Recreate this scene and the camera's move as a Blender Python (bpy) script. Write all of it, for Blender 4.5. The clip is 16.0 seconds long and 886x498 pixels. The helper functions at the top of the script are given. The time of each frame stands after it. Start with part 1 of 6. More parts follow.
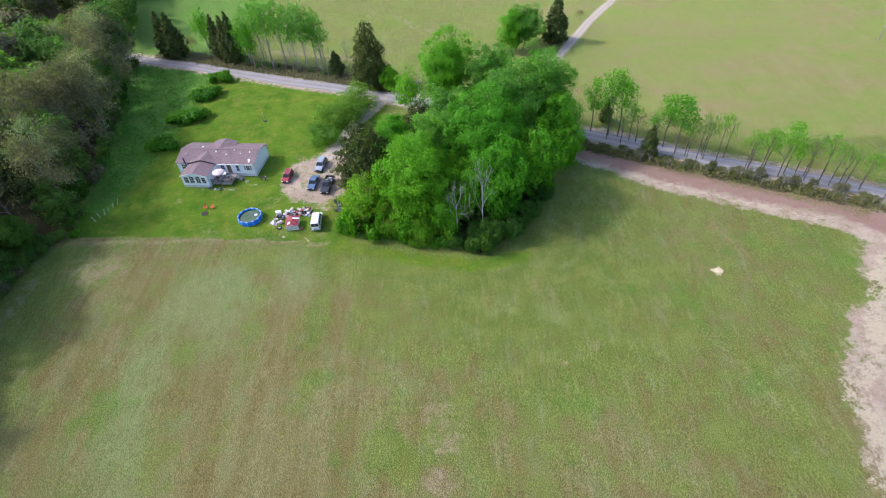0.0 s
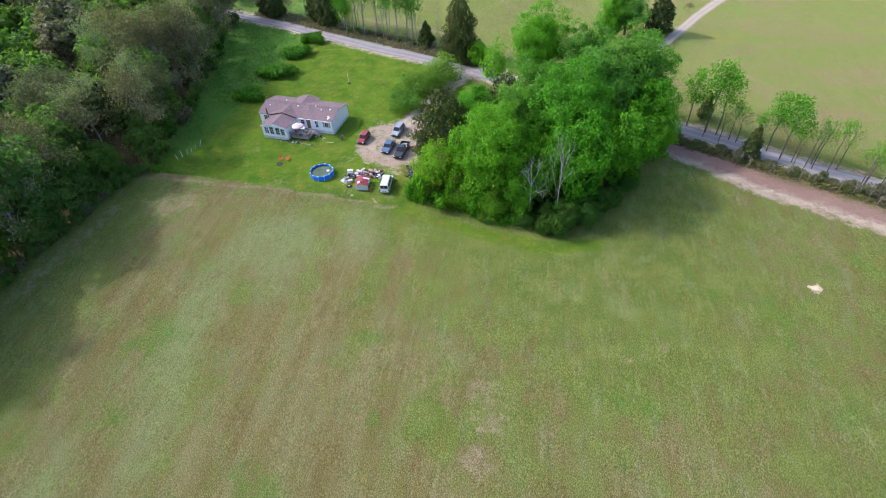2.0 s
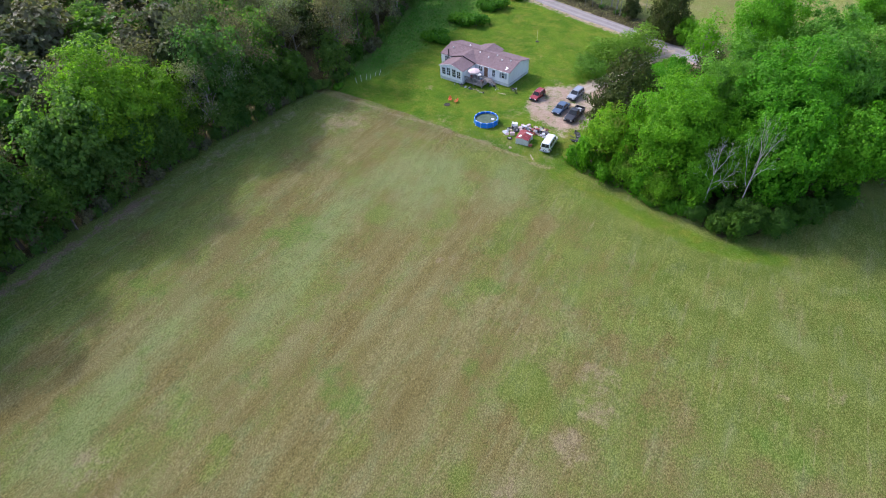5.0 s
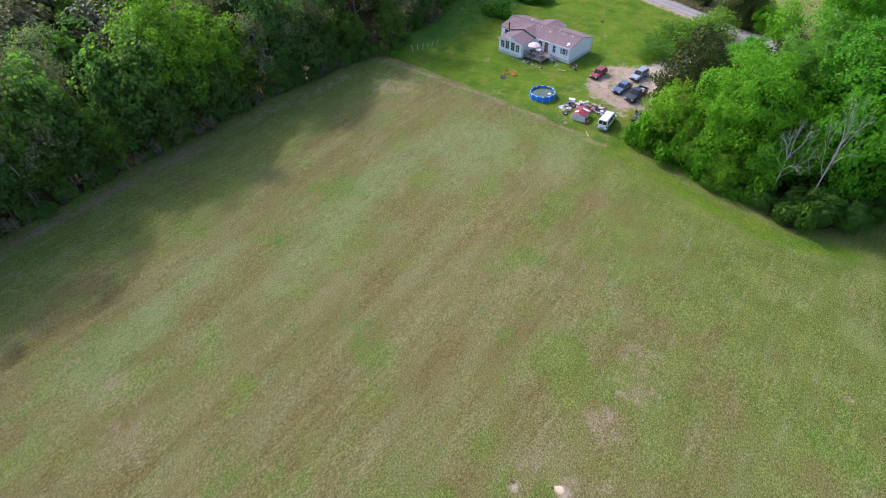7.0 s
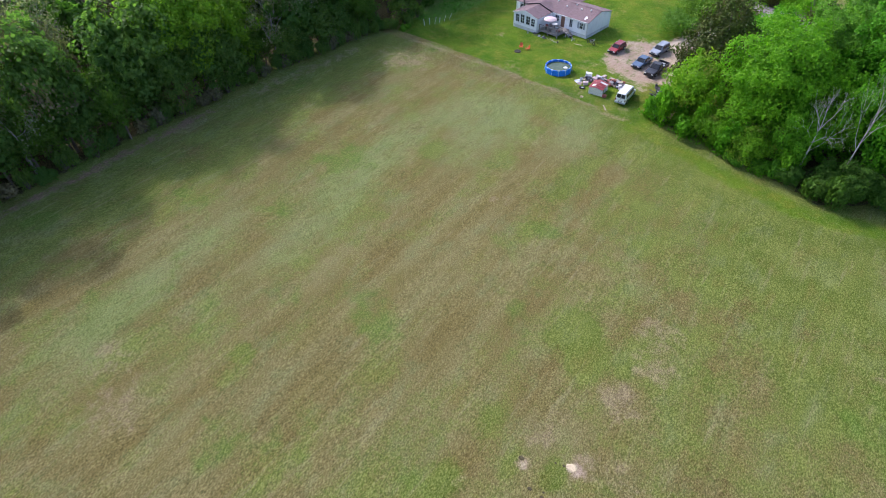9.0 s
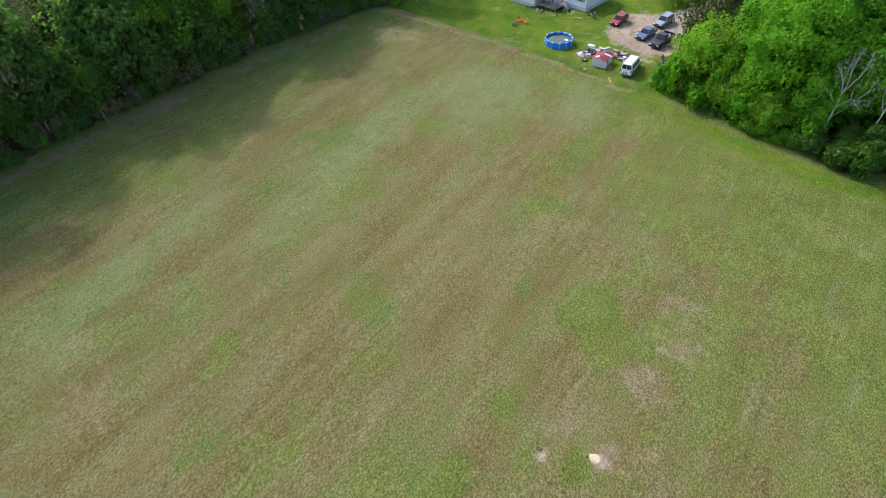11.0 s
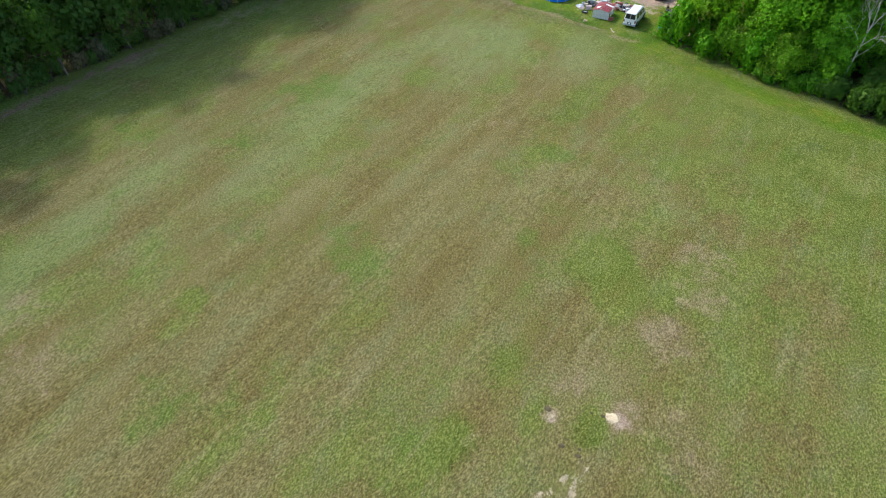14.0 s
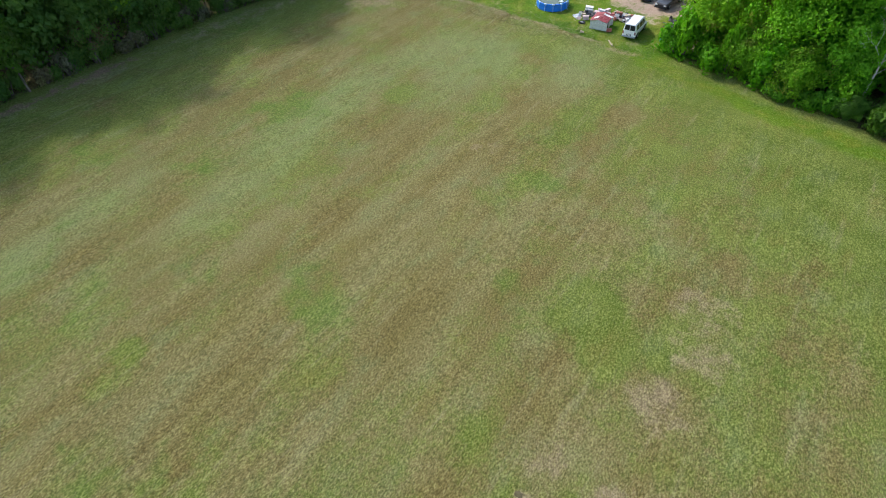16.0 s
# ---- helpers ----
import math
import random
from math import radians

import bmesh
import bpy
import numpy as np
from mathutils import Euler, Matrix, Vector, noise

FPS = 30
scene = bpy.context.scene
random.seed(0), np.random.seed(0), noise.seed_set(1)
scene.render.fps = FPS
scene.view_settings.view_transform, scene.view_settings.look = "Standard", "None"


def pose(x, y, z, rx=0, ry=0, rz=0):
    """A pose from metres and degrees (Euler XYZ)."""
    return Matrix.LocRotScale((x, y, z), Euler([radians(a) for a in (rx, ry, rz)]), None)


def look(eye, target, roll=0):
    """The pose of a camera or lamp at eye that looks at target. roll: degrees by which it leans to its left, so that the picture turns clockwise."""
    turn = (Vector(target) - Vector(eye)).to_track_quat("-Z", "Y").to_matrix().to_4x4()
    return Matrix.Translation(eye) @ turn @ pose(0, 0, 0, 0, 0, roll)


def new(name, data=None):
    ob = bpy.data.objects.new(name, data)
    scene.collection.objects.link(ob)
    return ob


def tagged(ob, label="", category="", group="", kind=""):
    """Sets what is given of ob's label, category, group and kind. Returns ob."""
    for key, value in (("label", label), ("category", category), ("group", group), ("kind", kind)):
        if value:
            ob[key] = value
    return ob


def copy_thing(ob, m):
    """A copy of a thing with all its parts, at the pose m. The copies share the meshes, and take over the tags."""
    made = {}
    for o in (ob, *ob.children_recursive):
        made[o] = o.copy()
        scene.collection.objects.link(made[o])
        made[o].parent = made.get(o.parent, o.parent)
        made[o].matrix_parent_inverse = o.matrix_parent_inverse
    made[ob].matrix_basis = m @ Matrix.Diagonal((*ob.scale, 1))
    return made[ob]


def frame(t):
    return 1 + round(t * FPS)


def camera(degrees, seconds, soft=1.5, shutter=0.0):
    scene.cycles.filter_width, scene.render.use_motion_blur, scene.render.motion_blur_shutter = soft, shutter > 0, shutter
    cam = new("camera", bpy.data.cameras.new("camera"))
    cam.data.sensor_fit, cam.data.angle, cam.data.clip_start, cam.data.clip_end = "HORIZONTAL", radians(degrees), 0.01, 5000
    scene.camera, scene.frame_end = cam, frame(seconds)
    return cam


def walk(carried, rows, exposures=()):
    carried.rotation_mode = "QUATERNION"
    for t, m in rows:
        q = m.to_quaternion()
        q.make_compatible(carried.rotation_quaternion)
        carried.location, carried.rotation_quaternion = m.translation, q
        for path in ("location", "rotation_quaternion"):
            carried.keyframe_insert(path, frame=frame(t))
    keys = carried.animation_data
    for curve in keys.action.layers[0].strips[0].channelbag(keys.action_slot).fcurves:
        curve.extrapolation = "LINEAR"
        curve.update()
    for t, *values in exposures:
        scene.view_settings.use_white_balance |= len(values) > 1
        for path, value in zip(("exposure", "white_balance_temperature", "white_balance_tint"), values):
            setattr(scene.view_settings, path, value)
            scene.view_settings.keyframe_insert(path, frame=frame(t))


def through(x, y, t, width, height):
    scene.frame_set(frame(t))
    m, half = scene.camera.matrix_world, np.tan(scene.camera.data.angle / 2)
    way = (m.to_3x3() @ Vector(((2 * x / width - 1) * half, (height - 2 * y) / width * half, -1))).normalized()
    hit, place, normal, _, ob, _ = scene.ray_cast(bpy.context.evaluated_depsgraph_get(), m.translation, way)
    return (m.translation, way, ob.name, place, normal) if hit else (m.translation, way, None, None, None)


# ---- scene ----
cam = camera(79.0, 16.0, soft=1.0)
PATH = [
    (0, (1.741, -1.452, 63.638), (1.695, -0.008, 62.255), -4.6),
    (0.5, (1.414, -1.355, 62.52), (1.335, 0.086, 61.136), -4.3),
    (1, (1.323, -1.295, 61.143), (1.186, 0.144, 59.761), -4.0),
    (1.5, (1.123, -1.365, 59.817), (0.92, 0.067, 58.436), -3.6),
    (2, (1.03, -1.481, 58.51), (0.753, -0.062, 57.129), -3.3),
    (2.5, (1.046, -1.557, 57.302), (0.692, -0.156, 55.919), -3.1),
    (3, (0.705, -1.758, 56.191), (0.279, -0.38, 54.805), -2.8),
    (3.5, (0.618, -1.738, 55.04), (0.103, -0.394, 53.651), -2.6),
    (4, (0.64, -1.662, 53.808), (0.015, -0.366, 52.42), -2.5),
    (4.5, (1.254, -1.451, 52.572), (0.537, -0.201, 51.185), -3.0),
    (5, (1.391, -1.406, 51.217), (0.629, -0.183, 49.831), -3.1),
    (7.5, (2.131, -2.551, 45.731), (1.231, -1.436, 44.336), -2.4),
    (8, (2.369, -2.441, 44.923), (1.463, -1.337, 43.523), -2.6),
    (8.5, (2.226, -2.376, 43.921), (1.318, -1.277, 42.518), -2.6),
    (9, (1.804, -2.296, 42.704), (0.897, -1.198, 41.299), -2.5),
    (11.5, (-0.535, -1.432, 37.012), (-1.403, -0.322, 35.593), -2.7),
    (12, (-0.789, -1.555, 36.003), (-1.644, -0.447, 34.575), -2.5),
    (12.5, (-0.84, -1.623, 34.936), (-1.689, -0.515, 33.503), -2.4),
    (13, (-0.772, -1.659, 33.494), (-1.623, -0.55, 32.064), -2.6),
    (13.5, (-0.844, -1.541, 32.422), (-1.693, -0.428, 30.993), -2.5),
    (14, (-0.846, -0.978, 31.629), (-1.696, 0.134, 30.201), -2.6),
    (14.5, (-1.003, 0.101, 31.138), (-1.854, 1.209, 29.708), -2.8),
    (15, (-1.218, 1.37, 30.884), (-2.073, 2.478, 29.456), -2.8),
    (15.5, (-1.464, 2.997, 30.767), (-2.327, 4.101, 29.34), -3.0),
    (16, (-1.657, 5.163, 30.393), (-2.537, 6.262, 28.972), -3.3),
]
walk(cam, [(t, look(eye, target, roll)) for t, eye, target, roll in PATH],
     exposures=[(0.0, 1.22, 5900, 13.5), (5.0, 1.18, 5940, 17.5), (9.0, 1.16, 6000, 18.0), (12.0, 1.15, 6200, 10.5), (16.0, 1.17, 6330, 6.0)])

# ---- world, sun ----
SUN_TO = Vector((-1.0, 0.2, 0.9)).normalized()
world = bpy.data.worlds.new("world")
scene.world = world
world.use_nodes = True
wn, wl = world.node_tree.nodes, world.node_tree.links
sky = wn.new("ShaderNodeTexSky")
sky.sky_type = "NISHITA"
sky.sun_disc = False
sky.dust_density = 3.0
sky.sun_elevation = math.asin(SUN_TO.z)
sky.sun_rotation = math.atan2(SUN_TO.x, SUN_TO.y)
wl.new(sky.outputs[0], wn["Background"].inputs[0])
wn["Background"].inputs[1].default_value = 0.15
sun_data = bpy.data.lights.new("sun", "SUN")
sun_data.energy, sun_data.angle, sun_data.color = 1.55, radians(1.8), (1.0, 0.96, 0.89)
sun = new("sun", sun_data)
sun.matrix_world = look(SUN_TO * 300, (0, 0, 0))


# ---- materials ----
def nodes_of(name):
    m = bpy.data.materials.new(name)
    m.use_nodes = True
    nt = m.node_tree
    return m, nt, nt.nodes["Principled BSDF"]


def link(nt, a, b):
    nt.links.new(a, b)


def mix(nt, fac, a, b, mode="MIX"):
    n = nt.nodes.new("ShaderNodeMix")
    n.data_type, n.blend_type = "RGBA", mode
    for sock, v in ((n.inputs[0], fac), (n.inputs[6], a), (n.inputs[7], b)):
        if isinstance(v, (int, float)):
            sock.default_value = v
        elif isinstance(v, tuple):
            sock.default_value = (*v, 1) if len(v) == 3 else v
        else:
            link(nt, v, sock)
    return n.outputs[2]


def calc(nt, op, a, b=0.0, clamp=False):
    n = nt.nodes.new("ShaderNodeMath")
    n.operation, n.use_clamp = op, clamp
    for sock, v in ((n.inputs[0], a), (n.inputs[1], b)):
        if isinstance(v, (int, float)):
            sock.default_value = v
        else:
            link(nt, v, sock)
    return n.outputs[0]


def grain(nt, scale, detail=3.0, stretch=None, turn=0.0, rough=0.55, coords="Object"):
    """Noise, 0 to 1, with scale features to the metre."""
    c = nt.nodes.new("ShaderNodeTexCoord")
    src = c.outputs[coords]
    if stretch:
        mp = nt.nodes.new("ShaderNodeMapping")
        mp.inputs["Scale"].default_value = stretch
        mp.inputs["Rotation"].default_value = (0, 0, radians(turn))
        link(nt, src, mp.inputs[0])
        src = mp.outputs[0]
    n = nt.nodes.new("ShaderNodeTexNoise")
    n.inputs["Scale"].default_value, n.inputs["Detail"].default_value = scale, detail
    n.inputs["Roughness"].default_value = rough
    link(nt, src, n.inputs["Vector"])
    return n.outputs[0]


def span(nt, x, lo, hi, a=0.0, b=1.0):
    n = nt.nodes.new("ShaderNodeMapRange")
    n.interpolation_type = "SMOOTHSTEP"
    for k, v in zip((1, 2, 3, 4), (lo, hi, a, b)):
        n.inputs[k].default_value = v
    link(nt, x, n.inputs[0])
    return n.outputs[0]


def bump(nt, bsdf, height, strength, distance):
    n = nt.nodes.new("ShaderNodeBump")
    n.inputs["Strength"].default_value, n.inputs["Distance"].default_value = strength, distance
    link(nt, height, n.inputs["Height"])
    link(nt, n.outputs[0], bsdf.inputs["Normal"])


def attribute(nt, name):
    n = nt.nodes.new("ShaderNodeAttribute")
    n.attribute_name = name
    return n.outputs["Fac"]


def paint(name, color, rough=0.5, metal=0.0, vary=0.15, scale=3.0, dirt=None, coat=0.0, relief=0.0):
    """A painted or plain surface with faint unevenness and, if given, dirt of another colour in patches."""
    m, nt, b = nodes_of(name)
    n1, n2 = grain(nt, scale, 4), grain(nt, scale * 9, 3)
    dark = tuple(c * (1 - vary) for c in color)
    c = mix(nt, span(nt, n1, 0.3, 0.7), dark, color)
    c = mix(nt, span(nt, n2, 0.35, 0.8, 0, 0.5 * vary + 0.1), c, tuple(min(1, x * 1.15) for x in color))
    if dirt:
        c = mix(nt, span(nt, grain(nt, scale * 0.7, 6, rough=0.7), 0.52, 0.72, 0, 0.75), c, dirt)
    link(nt, c, b.inputs["Base Color"])
    b.inputs["Roughness"].default_value, b.inputs["Metallic"].default_value = rough, metal
    b.inputs["Coat Weight"].default_value = coat
    if relief:
        bump(nt, b, n2, 0.4, relief)
    return m


def grass_color(nt):
    """The turf's colour from the ground's masks: dry field, green growth, lawn, straw, soil and gravel."""
    lush, lawn, straw = attribute(nt, "lush"), attribute(nt, "lawn"), attribute(nt, "straw")
    soil, sand, litter, gold = attribute(nt, "soil"), attribute(nt, "sand"), attribute(nt, "litter"), attribute(nt, "gold")
    big, mid = grain(nt, 0.055, 4), grain(nt, 0.22, 5, rough=0.62)
    streak = grain(nt, 0.30, 4, (1.0, 0.13, 1.0), -4.0)
    fine, speck = grain(nt, 2.6, 7, rough=0.78), grain(nt, 12.0, 4, (1.0, 0.6, 1.0), 50.0, 0.8)
    dry = mix(nt, span(nt, streak, 0.32, 0.68), (0.206, 0.160, 0.058), (0.268, 0.236, 0.105))
    green = mix(nt, span(nt, mid, 0.3, 0.7), (0.126, 0.180, 0.026), (0.205, 0.248, 0.056))
    f = calc(nt, "ADD", calc(nt, "MULTIPLY", big, 0.9), calc(nt, "MULTIPLY", mid, 1.0))
    f = calc(nt, "ADD", f, calc(nt, "MULTIPLY", streak, 0.5))
    f = calc(nt, "ADD", calc(nt, "SUBTRACT", f, 1.06), lush)
    f = calc(nt, "ADD", f, calc(nt, "MULTIPLY", calc(nt, "SUBTRACT", fine, 0.5), 0.9))
    c = mix(nt, span(nt, f, 0.05, 0.52), dry, green)
    pale = span(nt, grain(nt, 0.13, 6, (1.0, 0.4, 1.0), 10.0, 0.7), 0.55, 0.72, 0, 0.7)
    c = mix(nt, pale, c, (0.29, 0.26, 0.13))
    c = mix(nt, span(nt, calc(nt, "MULTIPLY", attribute(nt, "pale"), calc(nt, "ADD", mid, 0.4)), 0.2, 1.0, 0, 0.72), c, (0.255, 0.30, 0.125))
    tint = grain(nt, 0.4, 4, (1.0, 0.45, 1.0), 25.0, 0.65)
    c = mix(nt, span(nt, tint, 0.5, 0.72, 0, 0.5), c, (0.205, 0.172, 0.045))
    c = mix(nt, span(nt, tint, 0.48, 0.32, 0, 0.4), c, (0.225, 0.265, 0.12))
    c = mix(nt, span(nt, grain(nt, 0.09, 5, rough=0.65), 0.55, 0.68, 0, 0.65), c, (0.115, 0.225, 0.025))
    lines = grain(nt, 1.5, 5, (1.0, 0.10, 1.0), -6.0, 0.75)
    c = mix(nt, span(nt, lines, 0.53, 0.72, 0, 0.5), c, (0.34, 0.30, 0.17))
    c = mix(nt, span(nt, lines, 0.46, 0.3, 0, 0.6), c, mix(nt, 1.0, c, (0.74, 0.76, 0.62), "MULTIPLY"))
    turf = mix(nt, span(nt, mid, 0.3, 0.72), (0.070, 0.168, 0.008), (0.145, 0.245, 0.016))
    turf = mix(nt, span(nt, grain(nt, 0.35, 5, rough=0.7), 0.45, 0.68, 0, 0.7), turf, (0.22, 0.242, 0.030))
    turf = mix(nt, span(nt, grain(nt, 0.17, 6, rough=0.72), 0.52, 0.68, 0, 0.45), turf, (0.25, 0.222, 0.055))
    edge = calc(nt, "ADD", lawn, calc(nt, "MULTIPLY", calc(nt, "SUBTRACT", mid, 0.5), 0.5))
    c = mix(nt, span(nt, edge, 0.4, 0.6), c, turf)
    meadow = mix(nt, span(nt, grain(nt, 0.035, 5, (1.0, 2.2, 1.0), 25.0, 0.6), 0.36, 0.64), (0.275, 0.315, 0.085), (0.325, 0.275, 0.125))
    meadow = mix(nt, span(nt, mid, 0.42, 0.7, 0, 0.5), meadow, (0.22, 0.30, 0.06))
    c = mix(nt, calc(nt, "MULTIPLY", attribute(nt, "meadow"), 0.72), c, meadow)
    c = mix(nt, span(nt, calc(nt, "MULTIPLY", gold, calc(nt, "ADD", mid, 0.35)), 0.3, 0.8, 0, 0.7), c, (0.40, 0.33, 0.04))
    rough = calc(nt, "ADD", calc(nt, "MULTIPLY", calc(nt, "SUBTRACT", grain(nt, 0.16, 5, rough=0.7), 0.5), 1.6), calc(nt, "MULTIPLY", calc(nt, "SUBTRACT", fine, 0.5), 1.4))
    rough = calc(nt, "ADD", rough, calc(nt, "MULTIPLY", calc(nt, "SUBTRACT", grain(nt, 0.7, 4, rough=0.65), 0.5), 2.0))

    def torn(mask):
        """A mask with ragged edges."""
        ragged = calc(nt, "ADD", rough, calc(nt, "MULTIPLY", calc(nt, "SUBTRACT", speck, 0.5), 1.3))
        return calc(nt, "ADD", mask, calc(nt, "MULTIPLY", ragged, calc(nt, "MULTIPLY", mask, 3.0, True)))

    c = mix(nt, span(nt, torn(straw), 0.3, 1.05, 0, 0.75), c, mix(nt, fine, (0.29, 0.21, 0.135), (0.44, 0.345, 0.235)))
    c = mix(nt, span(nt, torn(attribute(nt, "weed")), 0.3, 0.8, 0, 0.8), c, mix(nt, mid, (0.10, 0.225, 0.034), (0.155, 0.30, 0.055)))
    earth = mix(nt, span(nt, fine, 0.3, 0.7), (0.39, 0.275, 0.215), (0.50, 0.375, 0.305))
    earth = mix(nt, span(nt, grain(nt, 0.25, 5, rough=0.65), 0.42, 0.66, 0, 0.7), earth, (0.58, 0.47, 0.38))
    c = mix(nt, span(nt, torn(soil), 0.22, 0.85), c, earth)
    c = mix(nt, span(nt, torn(attribute(nt, "red")), 0.3, 0.9, 0, 0.8), c, mix(nt, fine, (0.24, 0.13, 0.105), (0.38, 0.225, 0.195)))
    c = mix(nt, span(nt, torn(sand), 0.45, 0.65), c, mix(nt, fine, (0.42, 0.33, 0.22), (0.68, 0.58, 0.44)))
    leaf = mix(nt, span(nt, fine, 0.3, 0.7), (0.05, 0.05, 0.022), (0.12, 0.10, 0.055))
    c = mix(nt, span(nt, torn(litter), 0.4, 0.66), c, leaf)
    bald = calc(nt, "MULTIPLY", calc(nt, "SUBTRACT", 1.0, calc(nt, "MULTIPLY", calc(nt, "MAXIMUM", soil, sand), 0.85, True), True), calc(nt, "SUBTRACT", 1.0, calc(nt, "MULTIPLY", calc(nt, "MAXIMUM", lawn, attribute(nt, "meadow")), 0.5, True)))
    weft = grain(nt, 9.0, 4, (1.0, 0.55, 1.0), 38.0, 0.68)

    def on_grass(x):
        return calc(nt, "MULTIPLY", x, bald)

    c = mix(nt, on_grass(span(nt, grain(nt, 1.5, 5, (1.0, 0.3, 1.0), -5.0, 0.75), 0.36, 0.56, 0.3, 0.0)), c, mix(nt, 1.0, c, (0.64, 0.67, 0.55), "MULTIPLY"))
    c = mix(nt, on_grass(span(nt, weft, 0.36, 0.52, 0.8, 0.0)), c, mix(nt, 1.0, c, (0.50, 0.53, 0.44), "MULTIPLY"))
    c = mix(nt, on_grass(span(nt, weft, 0.50, 0.63, 0.0, 0.85)), c, mix(nt, 0.3, mix(nt, 1.0, c, (1.38, 1.38, 1.3), "MULTIPLY"), (0.46, 0.45, 0.20)))
    c = mix(nt, on_grass(span(nt, speck, 0.38, 0.52, 0.62, 0.0)), c, mix(nt, 1.0, c, (0.55, 0.58, 0.5), "MULTIPLY"))
    c = mix(nt, on_grass(span(nt, speck, 0.52, 0.62, 0.0, 0.6)), c, mix(nt, 0.25, mix(nt, 1.0, c, (1.35, 1.35, 1.3), "MULTIPLY"), (0.45, 0.43, 0.19)))
    return c, weft, speck


def ground_material():
    m, nt, b = nodes_of("turf")
    c, fine, speck = grass_color(nt)
    link(nt, c, b.inputs["Base Color"])
    b.inputs["Roughness"].default_value = 0.95
    b.inputs["Specular IOR Level"].default_value = 0.05
    bump(nt, b, calc(nt, "ADD", calc(nt, "MULTIPLY", fine, 1.5), calc(nt, "MULTIPLY", speck, 0.9)), 1.0, 0.24)
    return m


def blade_material():
    m, nt, b = nodes_of("grass_blades")
    c, fine, speck = grass_color(nt)
    g = nt.nodes.new("ShaderNodeNewGeometry")
    c = mix(nt, span(nt, g.outputs["Random Per Island"], 0.0, 1.0, 0.1, 0.35), c, mix(nt, g.outputs["Random Per Island"], (0.09, 0.12, 0.02), (0.36, 0.34, 0.13)))
    link(nt, c, b.inputs["Base Color"])
    b.inputs["Roughness"].default_value = 0.8
    return m


def leaf_material(name, dark, light, other=None, through=0.35, gloss=0.5):
    """Leaves: each clump its own shade, whole trees and parts of a crown a little different, light let through."""
    m, nt, b = nodes_of(name)
    g, o = nt.nodes.new("ShaderNodeNewGeometry"), nt.nodes.new("ShaderNodeObjectInfo")
    c = mix(nt, g.outputs["Random Per Island"], dark, light)
    c = mix(nt, span(nt, grain(nt, 0.35, 3), 0.4, 0.65, 0, 0.45), c, mix(nt, 1.0, c, (1.08, 1.05, 0.7), "MULTIPLY"))
    if other:
        c = mix(nt, span(nt, grain(nt, 0.5, 4), 0.5, 0.68, 0, 0.8), c, other)
    tone = mix(nt, o.outputs["Random"], (0.8, 0.9, 0.85), (1.22, 1.12, 1.0))
    c = mix(nt, 1.0, c, tone, "MULTIPLY")
    link(nt, c, b.inputs["Base Color"])
    b.inputs["Roughness"].default_value = gloss
    b.inputs["Specular IOR Level"].default_value = 0.12
    t = nt.nodes.new("ShaderNodeBsdfTranslucent")
    link(nt, mix(nt, 1.0, c, (1.0, 1.25, 0.5), "MULTIPLY"), t.inputs[0])
    s = nt.nodes.new("ShaderNodeMixShader")
    s.inputs[0].default_value = through
    link(nt, b.outputs[0], s.inputs[1])
    link(nt, t.outputs[0], s.inputs[2])
    link(nt, s.outputs[0], nt.nodes["Material Output"].inputs[0])
    return m


def bark_material(name, dark, light):
    m, nt, b = nodes_of(name)
    c = mix(nt, span(nt, grain(nt, 3.0, 5, (1, 1, 0.25)), 0.3, 0.7), dark, light)
    link(nt, c, b.inputs["Base Color"])
    b.inputs["Roughness"].default_value = 0.9
    bump(nt, b, grain(nt, 9.0, 4, (1, 1, 0.3)), 0.6, 0.03)
    return m


def road_material(name, a, b2, track, dust):
    """Chip-sealed or gravel road: grains, worn wheel tracks, dust and patches."""
    m, nt, b = nodes_of(name)
    fine = grain(nt, 14.0, 4, rough=0.8)
    c = mix(nt, span(nt, fine, 0.3, 0.7), a, b2)
    c = mix(nt, span(nt, grain(nt, 0.4, 5, rough=0.7), 0.45, 0.7, 0, 0.7), c, dust)
    c = mix(nt, span(nt, attribute(nt, "track"), 0.2, 0.9, 0, 0.6), c, track)
    link(nt, c, b.inputs["Base Color"])
    b.inputs["Roughness"].default_value = 0.9
    bump(nt, b, fine, 0.5, 0.02)
    return m


M_TURF, M_BLADE = ground_material(), blade_material()
M_ROAD = road_material("chip_seal", (0.165, 0.145, 0.145), (0.26, 0.235, 0.235), (0.30, 0.275, 0.275), (0.29, 0.25, 0.235))
M_GRAVEL = road_material("gravel", (0.27, 0.215, 0.165), (0.38, 0.315, 0.25), (0.41, 0.355, 0.30), (0.30, 0.24, 0.16))
M_LEAF = leaf_material("spring_leaves", (0.074, 0.225, 0.011), (0.145, 0.375, 0.022), None, 0.5)
M_LEAF_SOFT = leaf_material("soft_green_leaves", (0.092, 0.23, 0.03), (0.17, 0.365, 0.052), (0.125, 0.235, 0.05), 0.5)
M_LEAF_LIME = leaf_material("lime_leaves", (0.080, 0.232, 0.008), (0.158, 0.375, 0.018), None, 0.45)
M_LEAF_BROWNING = leaf_material("lime_and_brown_leaves", (0.10, 0.25, 0.010), (0.19, 0.38, 0.022), (0.17, 0.18, 0.04), 0.5)
M_LEAF_WOODLIME = leaf_material("bright_woodland_leaves", (0.10, 0.225, 0.016), (0.185, 0.345, 0.034), (0.13, 0.21, 0.035), 0.5)
